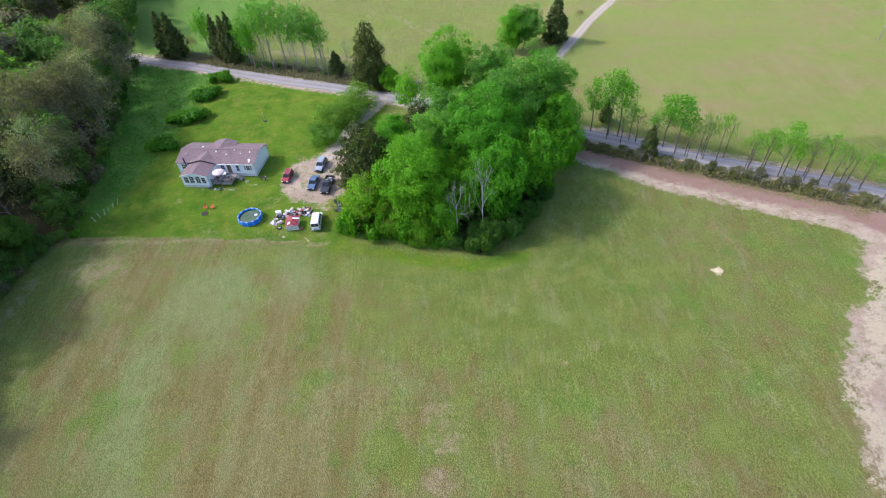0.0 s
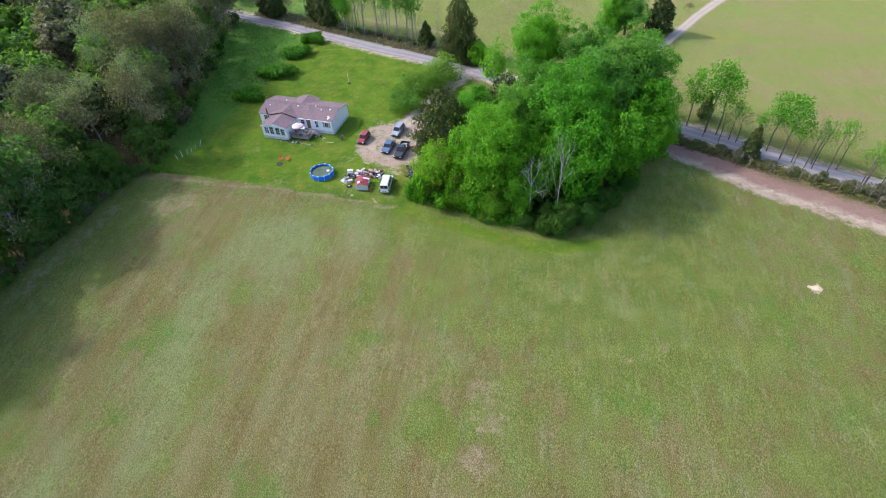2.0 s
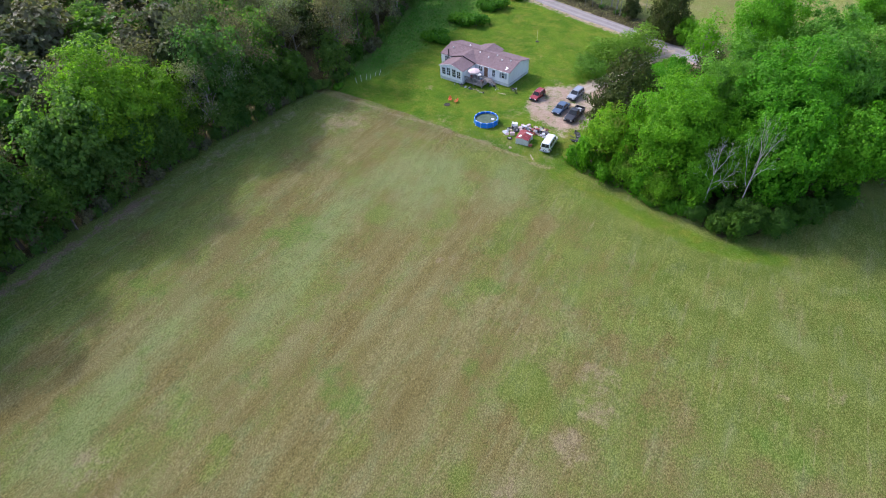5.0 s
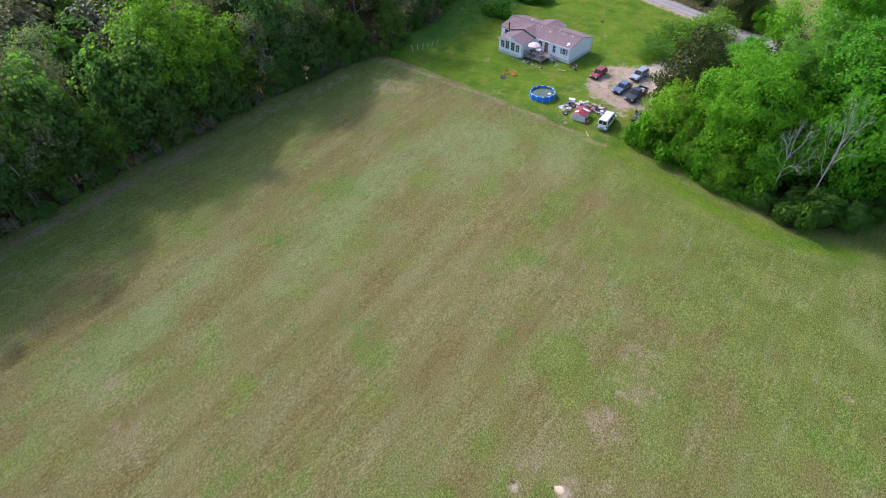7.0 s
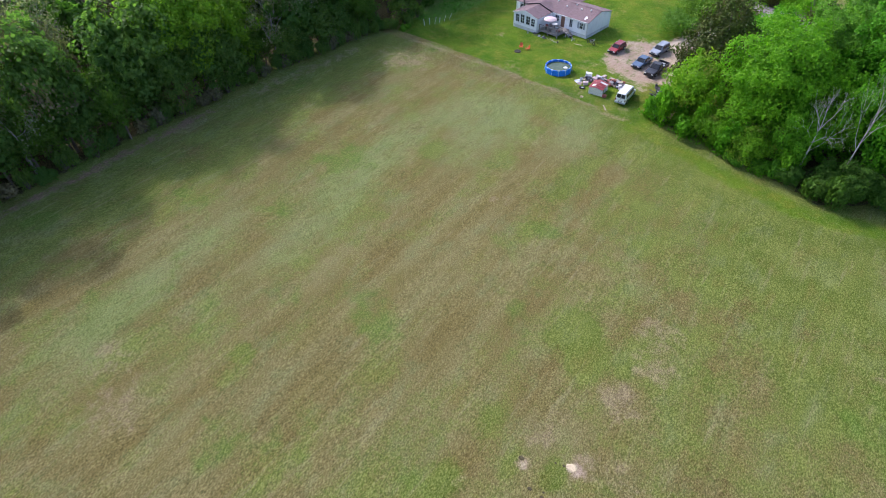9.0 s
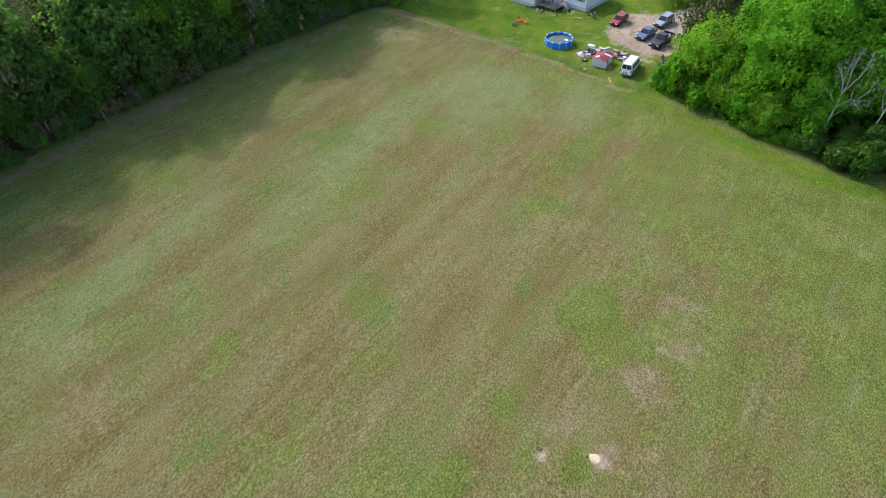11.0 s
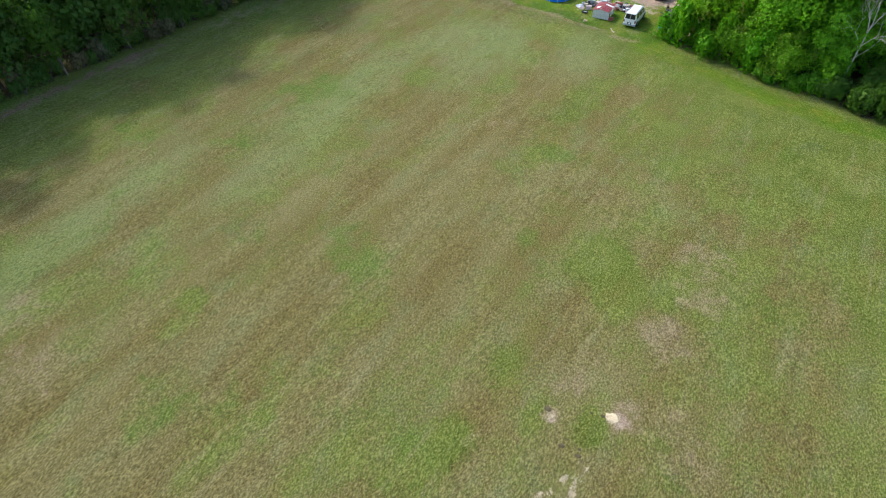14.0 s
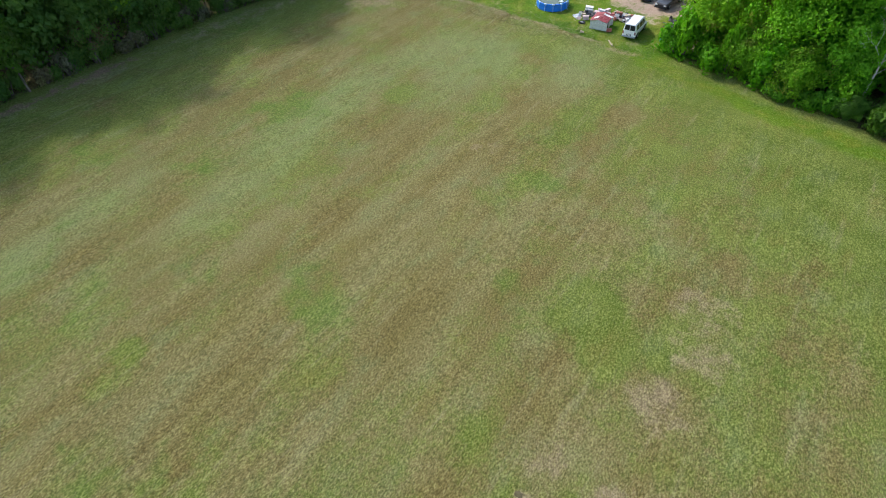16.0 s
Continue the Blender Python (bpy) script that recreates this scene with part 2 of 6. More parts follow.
M_LEAF_DEEP = leaf_material("deep_leaves", (0.088, 0.17, 0.046), (0.145, 0.25, 0.07), None, 0.6)
M_LEAF_WOOD = leaf_material("woodland_leaves", (0.076, 0.16, 0.026), (0.125, 0.235, 0.045), (0.11, 0.155, 0.055), 0.6)
# weed green tuned to the woods' shade that falls on it
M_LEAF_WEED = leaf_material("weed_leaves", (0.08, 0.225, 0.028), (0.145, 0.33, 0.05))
M_LEAF_PALE = leaf_material("pale_buds", (0.17, 0.19, 0.10), (0.31, 0.335, 0.20), (0.20, 0.20, 0.12))
M_LEAF_GREY = leaf_material("grey_brown_buds", (0.115, 0.105, 0.07), (0.21, 0.20, 0.125), (0.12, 0.16, 0.06))
# leaf green darkened to paint in the shade at the clump's foot
M_LEAF_SHADED = leaf_material("shade_toned_leaves", (0.046, 0.112, 0.016), (0.088, 0.185, 0.03), None, 0.45)
M_LEAF_SCRUB = leaf_material("scrub_leaves", (0.085, 0.10, 0.034), (0.17, 0.175, 0.065), (0.20, 0.15, 0.10))
M_LEAF_RUST = leaf_material("rust_buds", (0.13, 0.09, 0.045), (0.23, 0.165, 0.085))
M_CEDAR = leaf_material("cedar_sprays", (0.044, 0.064, 0.018), (0.105, 0.135, 0.038), (0.095, 0.085, 0.03), 0.2)
M_BUSH = leaf_material("bush_leaves", (0.05, 0.165, 0.010), (0.125, 0.30, 0.02))
M_BARK = bark_material("bark", (0.07, 0.055, 0.04), (0.17, 0.14, 0.11))
M_BARK_PALE = bark_material("pale_bark", (0.16, 0.15, 0.13), (0.34, 0.32, 0.29))
M_DEADWOOD = bark_material("dead_wood", (0.24, 0.215, 0.19), (0.48, 0.44, 0.40))


# ---- mesh helpers ----
def part(name, bm, material, parent=None, label=""):
    me = bpy.data.meshes.new(name)
    bm.to_mesh(me)
    bm.free()
    me.materials.append(material)
    ob = new(name, me)
    if parent is not None:
        ob.parent = parent
    if label:
        ob["label"] = label
    return ob


def raw(name, verts, faces, material, parent=None, label="", smooth=False):
    me = bpy.data.meshes.new(name)
    me.from_pydata([tuple(v) for v in verts], [], [tuple(f) for f in faces])
    me.materials.append(material)
    if smooth:
        me.polygons.foreach_set("use_smooth", [True] * len(me.polygons))
    ob = new(name, me)
    if parent is not None:
        ob.parent = parent
    if label:
        ob["label"] = label
    return ob


def thing(name, m, label, category, group="", kind=""):
    ob = new(name)
    ob.matrix_world = m
    ob.empty_display_size = 0.3
    return tagged(ob, label, category, group, kind)


def add_box(bm, sx, sy, sz, x=0.0, y=0.0, z=0.0, bevel=0.0, turn=None, taper=1.0):
    """A box with its base centre at x, y, z; taper narrows its top."""
    v = bmesh.ops.create_cube(bm, size=1.0)["verts"]
    for p in v:
        k = taper if p.co.z > 0 else 1.0
        p.co = Vector((p.co.x * sx * k, p.co.y * sy * k, (p.co.z + 0.5) * sz))
    if bevel:
        edges = list({e for p in v for e in p.link_edges})
        made = bmesh.ops.bevel(bm, geom=edges, offset=bevel, segments=2, affect="EDGES", profile=0.6)
        v = list(set(made["verts"]) | {p for p in v if p.is_valid})
    m = Matrix.Translation((x, y, z)) @ (turn.to_4x4() if turn else Matrix.Identity(4))
    for p in v:
        p.co = m @ p.co
    return v


def box(*args, **kw):
    bm = bmesh.new()
    add_box(bm, *args, **kw)
    return bm


def add_tube(verts, faces, points, radii, sides=5):
    """A tapered tube along points, onto lists of vertices and faces."""
    start = len(verts)
    pts = [Vector(p) for p in points]
    for i, p in enumerate(pts):
        d = (pts[min(i + 1, len(pts) - 1)] - pts[max(i - 1, 0)]).normalized()
        a = d.orthogonal().normalized()
        b = d.cross(a)
        for k in range(sides):
            t = 2 * math.pi * k / sides
            verts.append(p + (a * math.cos(t) + b * math.sin(t)) * radii[i])
    for i in range(len(pts) - 1):
        for k in range(sides):
            a, b = start + i * sides + k, start + i * sides + (k + 1) % sides
            faces.append((a, b, b + sides, a + sides))
    faces.append(tuple(start + (len(pts) - 1) * sides + k for k in range(sides)))
    faces.append(tuple(start + k for k in reversed(range(sides))))


def prism(profile, width, bevel=0.0):
    """The polygon profile of (y, z) pairs, drawn out across x to the given width."""
    bm = bmesh.new()
    a = [bm.verts.new((-width / 2, y, z)) for y, z in profile]
    b = [bm.verts.new((width / 2, y, z)) for y, z in profile]
    bm.faces.new(a)
    bm.faces.new(list(reversed(b)))
    for i in range(len(a)):
        j = (i + 1) % len(a)
        bm.faces.new((a[j], a[i], b[i], b[j]))
    bmesh.ops.recalc_face_normals(bm, faces=bm.faces)
    if bevel:
        bmesh.ops.bevel(bm, geom=list(bm.edges), offset=bevel, segments=2, affect="EDGES", profile=0.6)
    return bm


def slab(a, b, c, d, thick):
    """A plate with the upper corners a, b, c, d, thick metres down its normal."""
    bm = bmesh.new()
    a, b, c, d = (Vector(p) for p in (a, b, c, d))
    n = (b - a).cross(c - a).normalized() * -thick
    top = [bm.verts.new(p) for p in (a, b, c, d)]
    low = [bm.verts.new(p + n) for p in (a, b, c, d)]
    bm.faces.new(top)
    bm.faces.new(list(reversed(low)))
    for i in range(4):
        j = (i + 1) % 4
        bm.faces.new((top[j], top[i], low[i], low[j]))
    return bm


# ---- ground ----
ROAD = [(-230, 205), (-150, 180.0), (-110, 163.5), (-88.8, 153.2), (-71.5, 146.5), (-54.8, 138.9), (-38, 131.2), (-25.4, 126.4), (-16.3, 122.0), (-4.2, 116.0), (14, 107.5), (29, 98.9), (41, 92.6), (51.2, 86.5), (66, 79.6), (78, 73.0), (100, 61.0), (135, 43.0), (180, 22.0)]
LANE = [(12.5, 109.5), (22, 121), (35.5, 142.0), (46.0, 160.0), (56.0, 174.0), (75, 205), (95, 250)]
DRIVE = [(-13.0, 120.5), (-15.2, 116.5), (-18.4, 111.0), (-20.6, 104.5), (-22.4, 99.0), (-24.5, 94.5)]
TRACK = [(23, 94.5), (30.6, 89.1), (38.0, 83.2), (44.3, 79.0), (56.2, 72.6), (67.0, 67.2), (72.0, 61.5), (70.5, 56.0)]
WOODS_EDGE = [(-77, -60), (-75, 0), (-75.5, 22), (-75, 46), (-71.5, 70), (-70.5, 78), (-74.5, 105), (-86.5, 148), (-108, 205)]


def far_from(px, py, line):
    """The distance of points from a line through the given places."""
    best = np.full(np.shape(px), 1e9)
    for (ax, ay), (bx, by) in zip(line, line[1:]):
        dx, dy = bx - ax, by - ay
        t = np.clip(((px - ax) * dx + (py - ay) * dy) / (dx * dx + dy * dy), 0, 1)
        best = np.minimum(best, np.hypot(px - ax - t * dx, py - ay - t * dy))
    return best


def inside(px, py, poly):
    hit = np.zeros(np.shape(px), bool)
    for (ax, ay), (bx, by) in zip(poly, poly[1:] + poly[:1]):
        hit ^= ((ay > py) != (by > py)) & (px < (bx - ax) * (py - ay) / (by - ay + 1e-9) + ax)
    return hit


def soft(d, near, far):
    """1 nearer than near, 0 past far."""
    t = np.clip((far - d) / (far - near), 0, 1)
    return t * t * (3 - 2 * t)


YARD = [(-70, 74.5), (-58, 73.8), (-39.6, 71.4), (-29, 70.0), (-18.5, 68.0), (-12, 76), (-16, 96), (-12.5, 119), (-25, 124.5), (-55, 137), (-90, 151), (-80, 115), (-71, 90)]
CLUMP_FRONT = [(-17, 69.0), (-10, 66.5), (-2, 64), (6, 61.8), (12, 64.5), (18, 73), (25, 88)]
PARKING = [(-31.8, 89.5), (-30.6, 92.4), (-26.6, 95.0), (-22.2, 98.6), (-19.6, 96), (-20.3, 82.5), (-24.0, 80.8), (-28.5, 81.4), (-30.8, 84)]


def masks(x, y):
    """What grows or lies where."""
    yard_d = np.where(inside(x, y, YARD), 0, far_from(x, y, YARD + YARD[:1]))
    lawn = soft(yard_d, 0.0, 1.2)
    lush = 0.04 + 0.45 * soft(far_from(x, y, CLUMP_FRONT), 2, 15) + 0.24 * np.clip((x + 8) / 26, 0, 1) * np.clip((y - 12) / 30, 0.25, 1) + 0.15 * soft(np.hypot(x - 14, y - 55), 4, 18) + 0.10 * soft(np.hypot((x - 6) / 1.2, (y - 44) * 0.8), 6, 22)
    lush = lush + 0.13 * soft(np.abs(y - 56), 6, 20) * soft(np.abs(x + 18), 12, 40)
    past = (y > 90) & ~inside(x, y, YARD)
    lush = np.where(past, 0.34 + 0.18 * np.sin(x * 0.03 + y * 0.05) - 0.5 * soft(np.hypot((x - 80) / 2.2, y - 112), 6, 32), lush)
    straw = 0.8 * soft(far_from(x, y, [(-64, 72), (-39.6, 70.4), (-29, 69.2), (-21, 67.8)]), 0.2, 1.0)
    straw = np.maximum(straw, 0.8 * soft(far_from(x, y, [(-48, 151.5), (-37, 148), (-27.6, 145), (-21, 142), (-14.5, 139)]), 0.6, 2.2))
    straw = np.maximum(straw, 0.6 * soft(far_from(x, y, [(-13, 174), (-10.5, 168.6), (-6.4, 162.6), (-0.5, 158)]), 0.5, 2.0))
    straw = np.maximum(straw, 0.75 * soft(np.hypot((x + 61) / 1.4, y - 65), 1.5, 6.5))
    # weed band over the woods' shade; its green sets how deep that shade looks
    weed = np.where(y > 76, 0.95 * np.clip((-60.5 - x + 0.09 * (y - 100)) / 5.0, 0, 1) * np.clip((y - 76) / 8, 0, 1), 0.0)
    for sx, sy, r, k in ((-1.7, 34.2, 2.4, 0.85), (-0.8, 30.3, 2.4, 0.6), (-1.7, 25.4, 2.0, 0.95), (0.6, 17.5, 4.2, 0.42), (-5.5, 18.3, 1.7, 0.6), (-4.9, 20.3, 1.4, 0.5), (-1.7, 17.9, 1.3, 1.0), (-5.6, 15.5, 0.7, 1.0), (20.6, 43.6, 1.0, 0.85), (20.4, 41.6, 0.7, 0.7), (15.4, 40.9, 1.0, 0.6), (-25.3, 42.4, 1.8, 0.55), (-25.8, 46.0, 1.2, 0.4), (-42.7, 0.1, 3.0, 0.6), (-37, -2, 4.0, 0.6), (-3.0, 49.3, 1.4, 0.3)):
        straw = np.maximum(straw, k * soft(np.hypot(x - sx, y - sy), r * 0.3, r * 1.6))
    for sx, sy, r, k in ((-33, 81, 2.2, 0.4), (-24.5, 79, 2.0, 0.6), (-44, 73.5, 3.0, 0.4), (-52, 83, 1.6, 0.45), (-38, 103.5, 3.0, 0.35), (-30.5, 95.5, 1.6, 0.5), (-29, 72.5, 2.2, 0.45), (-22, 70.5, 2.0, 0.35), (-47, 97, 2.0, 0.3), (-33, 113, 3.0, 0.25)):
        straw = np.maximum(straw, k * soft(np.hypot(x - sx, y - sy), r * 0.2, r * 1.7))
    for line in ([(-3.9, 10.6), (-3.4, 11.3), (-2.9, 12.9)], [(-2.7, 11.0), (-2.4, 11.9), (-2.3, 13.6)], [(-2.9, 13.4), (-2.7, 14.3)], [(-9.0, 11.0), (-8.6, 12.2)]):
        straw = np.maximum(straw, 0.5 * soft(far_from(x, y, line), 0.1, 0.6))
    for sx, sy, r, k in ((-5.9, 27.7, 1.7, 0.5), (-8.4, 29.7, 2.2, 0.5), (-3.1, 16.0, 0.9, 0.55), (-9.7, 10.6, 1.3, 0.5), (-6.4, 14.8, 0.9, 0.4), (-9.7, 17.1, 1.2, 0.3), (-2.9, 28.9, 1.0, 0.4), (10.8, 37.0, 3.0, 0.25), (-47.8, 2.9, 2.2, 0.4), (-32.5, 8.5, 0.8, 0.45), (-38.9, 45.8, 1.6, 0.35), (-19.8, 50.1, 2.4, 0.2), (-45, 21, 2.5, 0.2), (2.6, 52.2, 4.0, 0.2)):
        lush = lush + k * soft(np.hypot(x - sx, (y - sy) * 0.7), r * 0.3, r * 1.6)
    # greener along the woods' shadow strip, that shade's tint put into the grass
    lush = lush + 0.36 * soft(x, -68, -55) * (y < 72)
    for sx, w, k in ((-26.0, 4.6, 0.38), (-17.5, 2.6, 0.22), (-33.0, 2.5, 0.10), (-53.0, 2.5, 0.12)):
        lush = lush - k * soft(np.abs(x - sx - 0.04 * (y - 30)), 0.5, w) * (y < 62)
    pale = soft(far_from(x, y, [(-45, 2), (-46, 14), (-44.5, 28), (-45, 40), (-36, 55), (-27, 61)]), 1, 15) * (0.7 + 0.3 * np.sin(x * 0.5 + y * 0.12)) + 0.6 * soft(np.hypot(x + 40, y - 58), 3, 10)
    for sx, sy, r in ((-5.4, 38.3, 2.2), (-10.0, 25.4, 1.3), (-4.3, 19.4, 1.2), (8.6, 52.2, 2.4), (16, 50, 3.0)):
        pale = np.maximum(pale, 0.6 * soft(np.hypot(x - sx, y - sy), r * 0.4, r * 1.6))
    soil = 0.9 * soft(far_from(x, y, TRACK), 1.8, 4.4)
    soil = np.maximum(soil, 0.75 * soft(far_from(x, y, ROAD), 2.4, 4.6))
    soil = np.maximum(soil, 0.8 * soft(far_from(x, y, DRIVE), 1.4, 2.8))
    soil = np.maximum(soil, 0.42 * soft(far_from(x, y, LANE), 1.3, 2.4))
    park = np.where(inside(x, y, PARKING), 0, far_from(x, y, PARKING + PARKING[:1]))
    soil = np.maximum(soil, 0.85 * soft(park, 0.0, 2.4))
    soil = np.maximum(soil, 0.55 * soft(np.hypot(x + 23, y - 78), 0.6, 2.2))
    straw = np.maximum(straw, 0.5 * soft(far_from(x, y, [(-73.4, -14), (-73.8, 22), (-73.2, 46), (-70.5, 62)]), 0.5, 3.2))
    red = 0.75 * soft(far_from(x, y, [(-73.9, -14), (-74.4, 20), (-74.2, 34)]), 0.2, 1.6)
    sand = soft(np.hypot(x - 42.9, y - 56.3), 0.4, 1.2)
    bare = [(75, 66), (70, 60), (66.5, 54), (68.5, 50), (60.5, 45.5), (56.0, 39.5), (53.5, 36), (52.8, 31), (50, 24), (49, 10), (130, 10), (130, 50), (90, 62)]
    soil = np.maximum(soil, 0.9 * soft(np.where(inside(x, y, bare), 0, far_from(x, y, bare + bare[:1])), 0.6, 4.5))
    red = np.maximum(red, 0.9 * soft(far_from(x, y, [(29, 91.5), (38, 86.0), (45, 81.6), (57, 75.2), (69, 69.6), (76, 64), (77, 56)]), 1.6, 4.2))
    sand = np.maximum(sand, 0.62 * soft(far_from(x, y, [(70, 57), (67.0, 53.5), (61.0, 45.5), (56.8, 39), (51.4, 35), (51.6, 29.5), (48.6, 23), (48.5, 12)]), 0.4, 3.0))
    sand = np.maximum(sand, 0.5 * soft(far_from(x, y, [(37, 82), (46, 76.6), (56, 71.2), (64, 67.2)]), 0.2, 1.4))
    for sx, sy, r in ((-2.3, 17.5, 0.4), (-5.55, 15.4, 0.22), (65.5, 53.6, 1.0)):
        sand = np.maximum(sand, soft(np.hypot(x - sx, y - sy), r * 0.4, r * 1.5))
    for line in ([(-3.9, 10.6), (-3.4, 11.3), (-2.9, 12.9)], [(-2.7, 11.0), (-2.4, 11.9), (-2.3, 13.6)]):
        sand = np.maximum(sand, 0.62 * soft(far_from(x, y, line), 0.1, 0.35))
    for sx, sy, r in ((-1.7, 17.8, 0.9), (-5.5, 15.4, 0.45)):
        soil = np.maximum(soil, 0.62 * soft(np.hypot(x - sx, (y - sy) * 0.8), r * 0.3, r * 1.4))
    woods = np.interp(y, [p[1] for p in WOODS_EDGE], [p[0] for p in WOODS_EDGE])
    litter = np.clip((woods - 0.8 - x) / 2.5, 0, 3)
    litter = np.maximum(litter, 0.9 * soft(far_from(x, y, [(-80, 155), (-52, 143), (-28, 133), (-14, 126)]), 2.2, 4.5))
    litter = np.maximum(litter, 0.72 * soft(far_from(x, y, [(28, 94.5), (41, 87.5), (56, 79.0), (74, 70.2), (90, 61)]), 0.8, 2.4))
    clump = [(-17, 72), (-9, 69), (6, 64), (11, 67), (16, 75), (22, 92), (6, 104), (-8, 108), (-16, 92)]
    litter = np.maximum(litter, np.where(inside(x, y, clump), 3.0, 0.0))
    gold = np.where(past, 0.5 * soft(np.hypot((x - 86) / 2.4, y - 150), 1, 7) + 0.5 * soft(np.hypot((x - 80) / 3.0, y - 172), 2, 12) + 0.5 * soft(np.hypot((x - 48) / 1.5, y - 143), 2, 9) + 0.45 * soft(np.hypot(x - 8, y - 150), 2, 9) + 0.3 * soft(np.hypot((x - 95) / 3, y - 128), 3, 14), 0)
    lawn = np.maximum(lawn, 0.58 * soft(far_from(x, y, [(-20, 67.3), (-9, 64.3), (4, 60.5), (13, 62)]), 0.5, 4.5))
    meadow = np.where(past, 1.0, 0.0) * np.clip((far_from(x, y, ROAD) - 5) / 12, 0, 1) * (0.55 + 0.45 * np.clip((x - 5) / 45, 0, 1))
    return dict(meadow=meadow, lush=lush, lawn=lawn, straw=straw, soil=soil, sand=sand, litter=litter, gold=gold, weed=weed, pale=pale, red=red)


def rise(x, y):
    """The lie of the land: nearly level, with faint swells."""
    return 0.10 * np.sin(x * 0.13 + 0.7) * np.sin(y * 0.11) + 0.04 * np.sin(x * 0.41 + y * 0.3)


def give_masks(me, x, y):
    for key, v in masks(x, y).items():
        me.attributes.new(key, "FLOAT", "POINT").data.foreach_set("value", np.asarray(v, np.float32))


def build_ground():
    far = [400, 700, 1200, 2200, 3600]
    xs = np.array([-f for f in reversed(far)] + list(np.arange(-240, -90, 3.0)) + list(np.arange(-90, -12, 1.0)) + list(np.arange(-12, 4, 0.25)) + list(np.arange(4, 85, 1.0)) + list(np.arange(85, 240, 4.0)) + far)
    ys = np.array([-f for f in reversed(far)] + list(np.arange(-120, -20, 5.0)) + list(np.arange(-20, 9, 1.0)) + list(np.arange(9, 22, 0.25)) + list(np.arange(22, 160, 1.0)) + list(np.arange(160, 300, 3.0)) + far)
    gx, gy = np.meshgrid(xs, ys)
    x, y = gx.ravel(), gy.ravel()
    z = np.where((np.abs(x) < 240) & (y > -120) & (y < 300), rise(x, y), 0)
    nx, ny = len(xs), len(ys)
    i = (np.arange(ny - 1)[:, None] * nx + np.arange(nx - 1)[None, :]).ravel()
    faces = np.stack([i, i + 1, i + nx + 1, i + nx], 1)
    ob = raw("ground", np.stack([x, y, z], 1).tolist(), faces.tolist(), M_TURF, smooth=True)
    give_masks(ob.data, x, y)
    return tagged(ob, "mown hayfield and lawn with dry and green patches", "ground", kind="structure")


def strip(name, line, width, material, label, category, seed, lift=0.05):
    """A road laid on the ground along a line, with uneven edges and two wheel tracks."""
    rng = np.random.default_rng(seed)
    pts = [Vector(p) for p in line]
    path = []
    for a, b in zip(pts, pts[1:]):
        n = max(1, int((b - a).length / 1.2))
        path += [a.lerp(b, k / n) for k in range(n)]
    path.append(pts[-1])
    for _ in range(8):
        path = [path[0]] + [(path[i - 1] + path[i] * 2 + path[i + 1]) / 4 for i in range(1, len(path) - 1)] + [path[-1]]
    across = [-1.0, -0.8, -0.48, -0.15, 0.15, 0.48, 0.8, 1.0]
    tracks = [0, 0, 1, 0, 0, 1, 0, 0]
    wob = np.convolve(rng.normal(0, 1, len(path) + 8), np.ones(5) / 5, "same")
    wob2 = np.convolve(rng.normal(0, 1, len(path) + 8), np.ones(5) / 5, "same")
    verts, faces, tr = [], [], []
    for i, p in enumerate(path):
        d = (path[min(i + 1, len(path) - 1)] - path[max(i - 1, 0)]).normalized()
        n = Vector((d.y, -d.x))
        for k, a in enumerate(across):
            w = width / 2 + 0.22 * (wob[i] if a < 0 else wob2[i])
            q = p + n * (a * w)
            verts.append((q.x, q.y, float(rise(q.x, q.y)) + lift - 0.045 * (abs(a) > 0.9) + 0.03 * (abs(a) < 0.2)))
            tr.append(tracks[k])
    m = len(across)
    for i in range(len(path) - 1):
        for k in range(m - 1):
            faces.append((i * m + k + 1, i * m + k, (i + 1) * m + k, (i + 1) * m + k + 1))
    ob = raw(name, verts, faces, material, smooth=True)
    ob.data.attributes.new("track", "FLOAT", "POINT").data.foreach_set("value", tr)
    for f in ob.data.polygons:
        if f.normal.z < 0:
            ob.data.flip_normals()
            break
    return tagged(ob, label, category, kind="structure")


build_ground()
strip("road", ROAD, 3.9, M_ROAD, "pale grey chip-sealed country road", "road", 1)
strip("farm_lane", LANE, 2.5, M_GRAVEL, "pale gravel lane across the far pasture", "lane", 2)
strip("driveway", DRIVE, 2.9, M_GRAVEL, "gravel driveway from the road to the parking patch", "driveway", 3)


# ---- trees ----
def cards(centres, normals, sizes, rng, long=1.35):
    """Small folded leaf clumps: lozenges of four points round each centre."""
    n = len(centres)
    nrm = normals / (np.linalg.norm(normals, axis=1, keepdims=True) + 1e-9)
    t = rng.normal(0, 1, (n, 3))
    t -= nrm * (t * nrm).sum(1, keepdims=True)
    t /= np.linalg.norm(t, axis=1, keepdims=True) + 1e-9
    b = np.cross(nrm, t)
    s = sizes[:, None] * 0.5
    sk = rng.uniform(-0.35, 0.35, (n, 1))
    fold = nrm * s * rng.uniform(0.1, 0.5, (n, 1))
    v = np.stack([centres + t * s * long, centres + (b + t * sk) * s + fold, centres - t * s * long, centres - (b + t * sk) * s + fold], 1)
    return v.reshape(-1, 3), np.arange(4 * n).reshape(-1, 4)


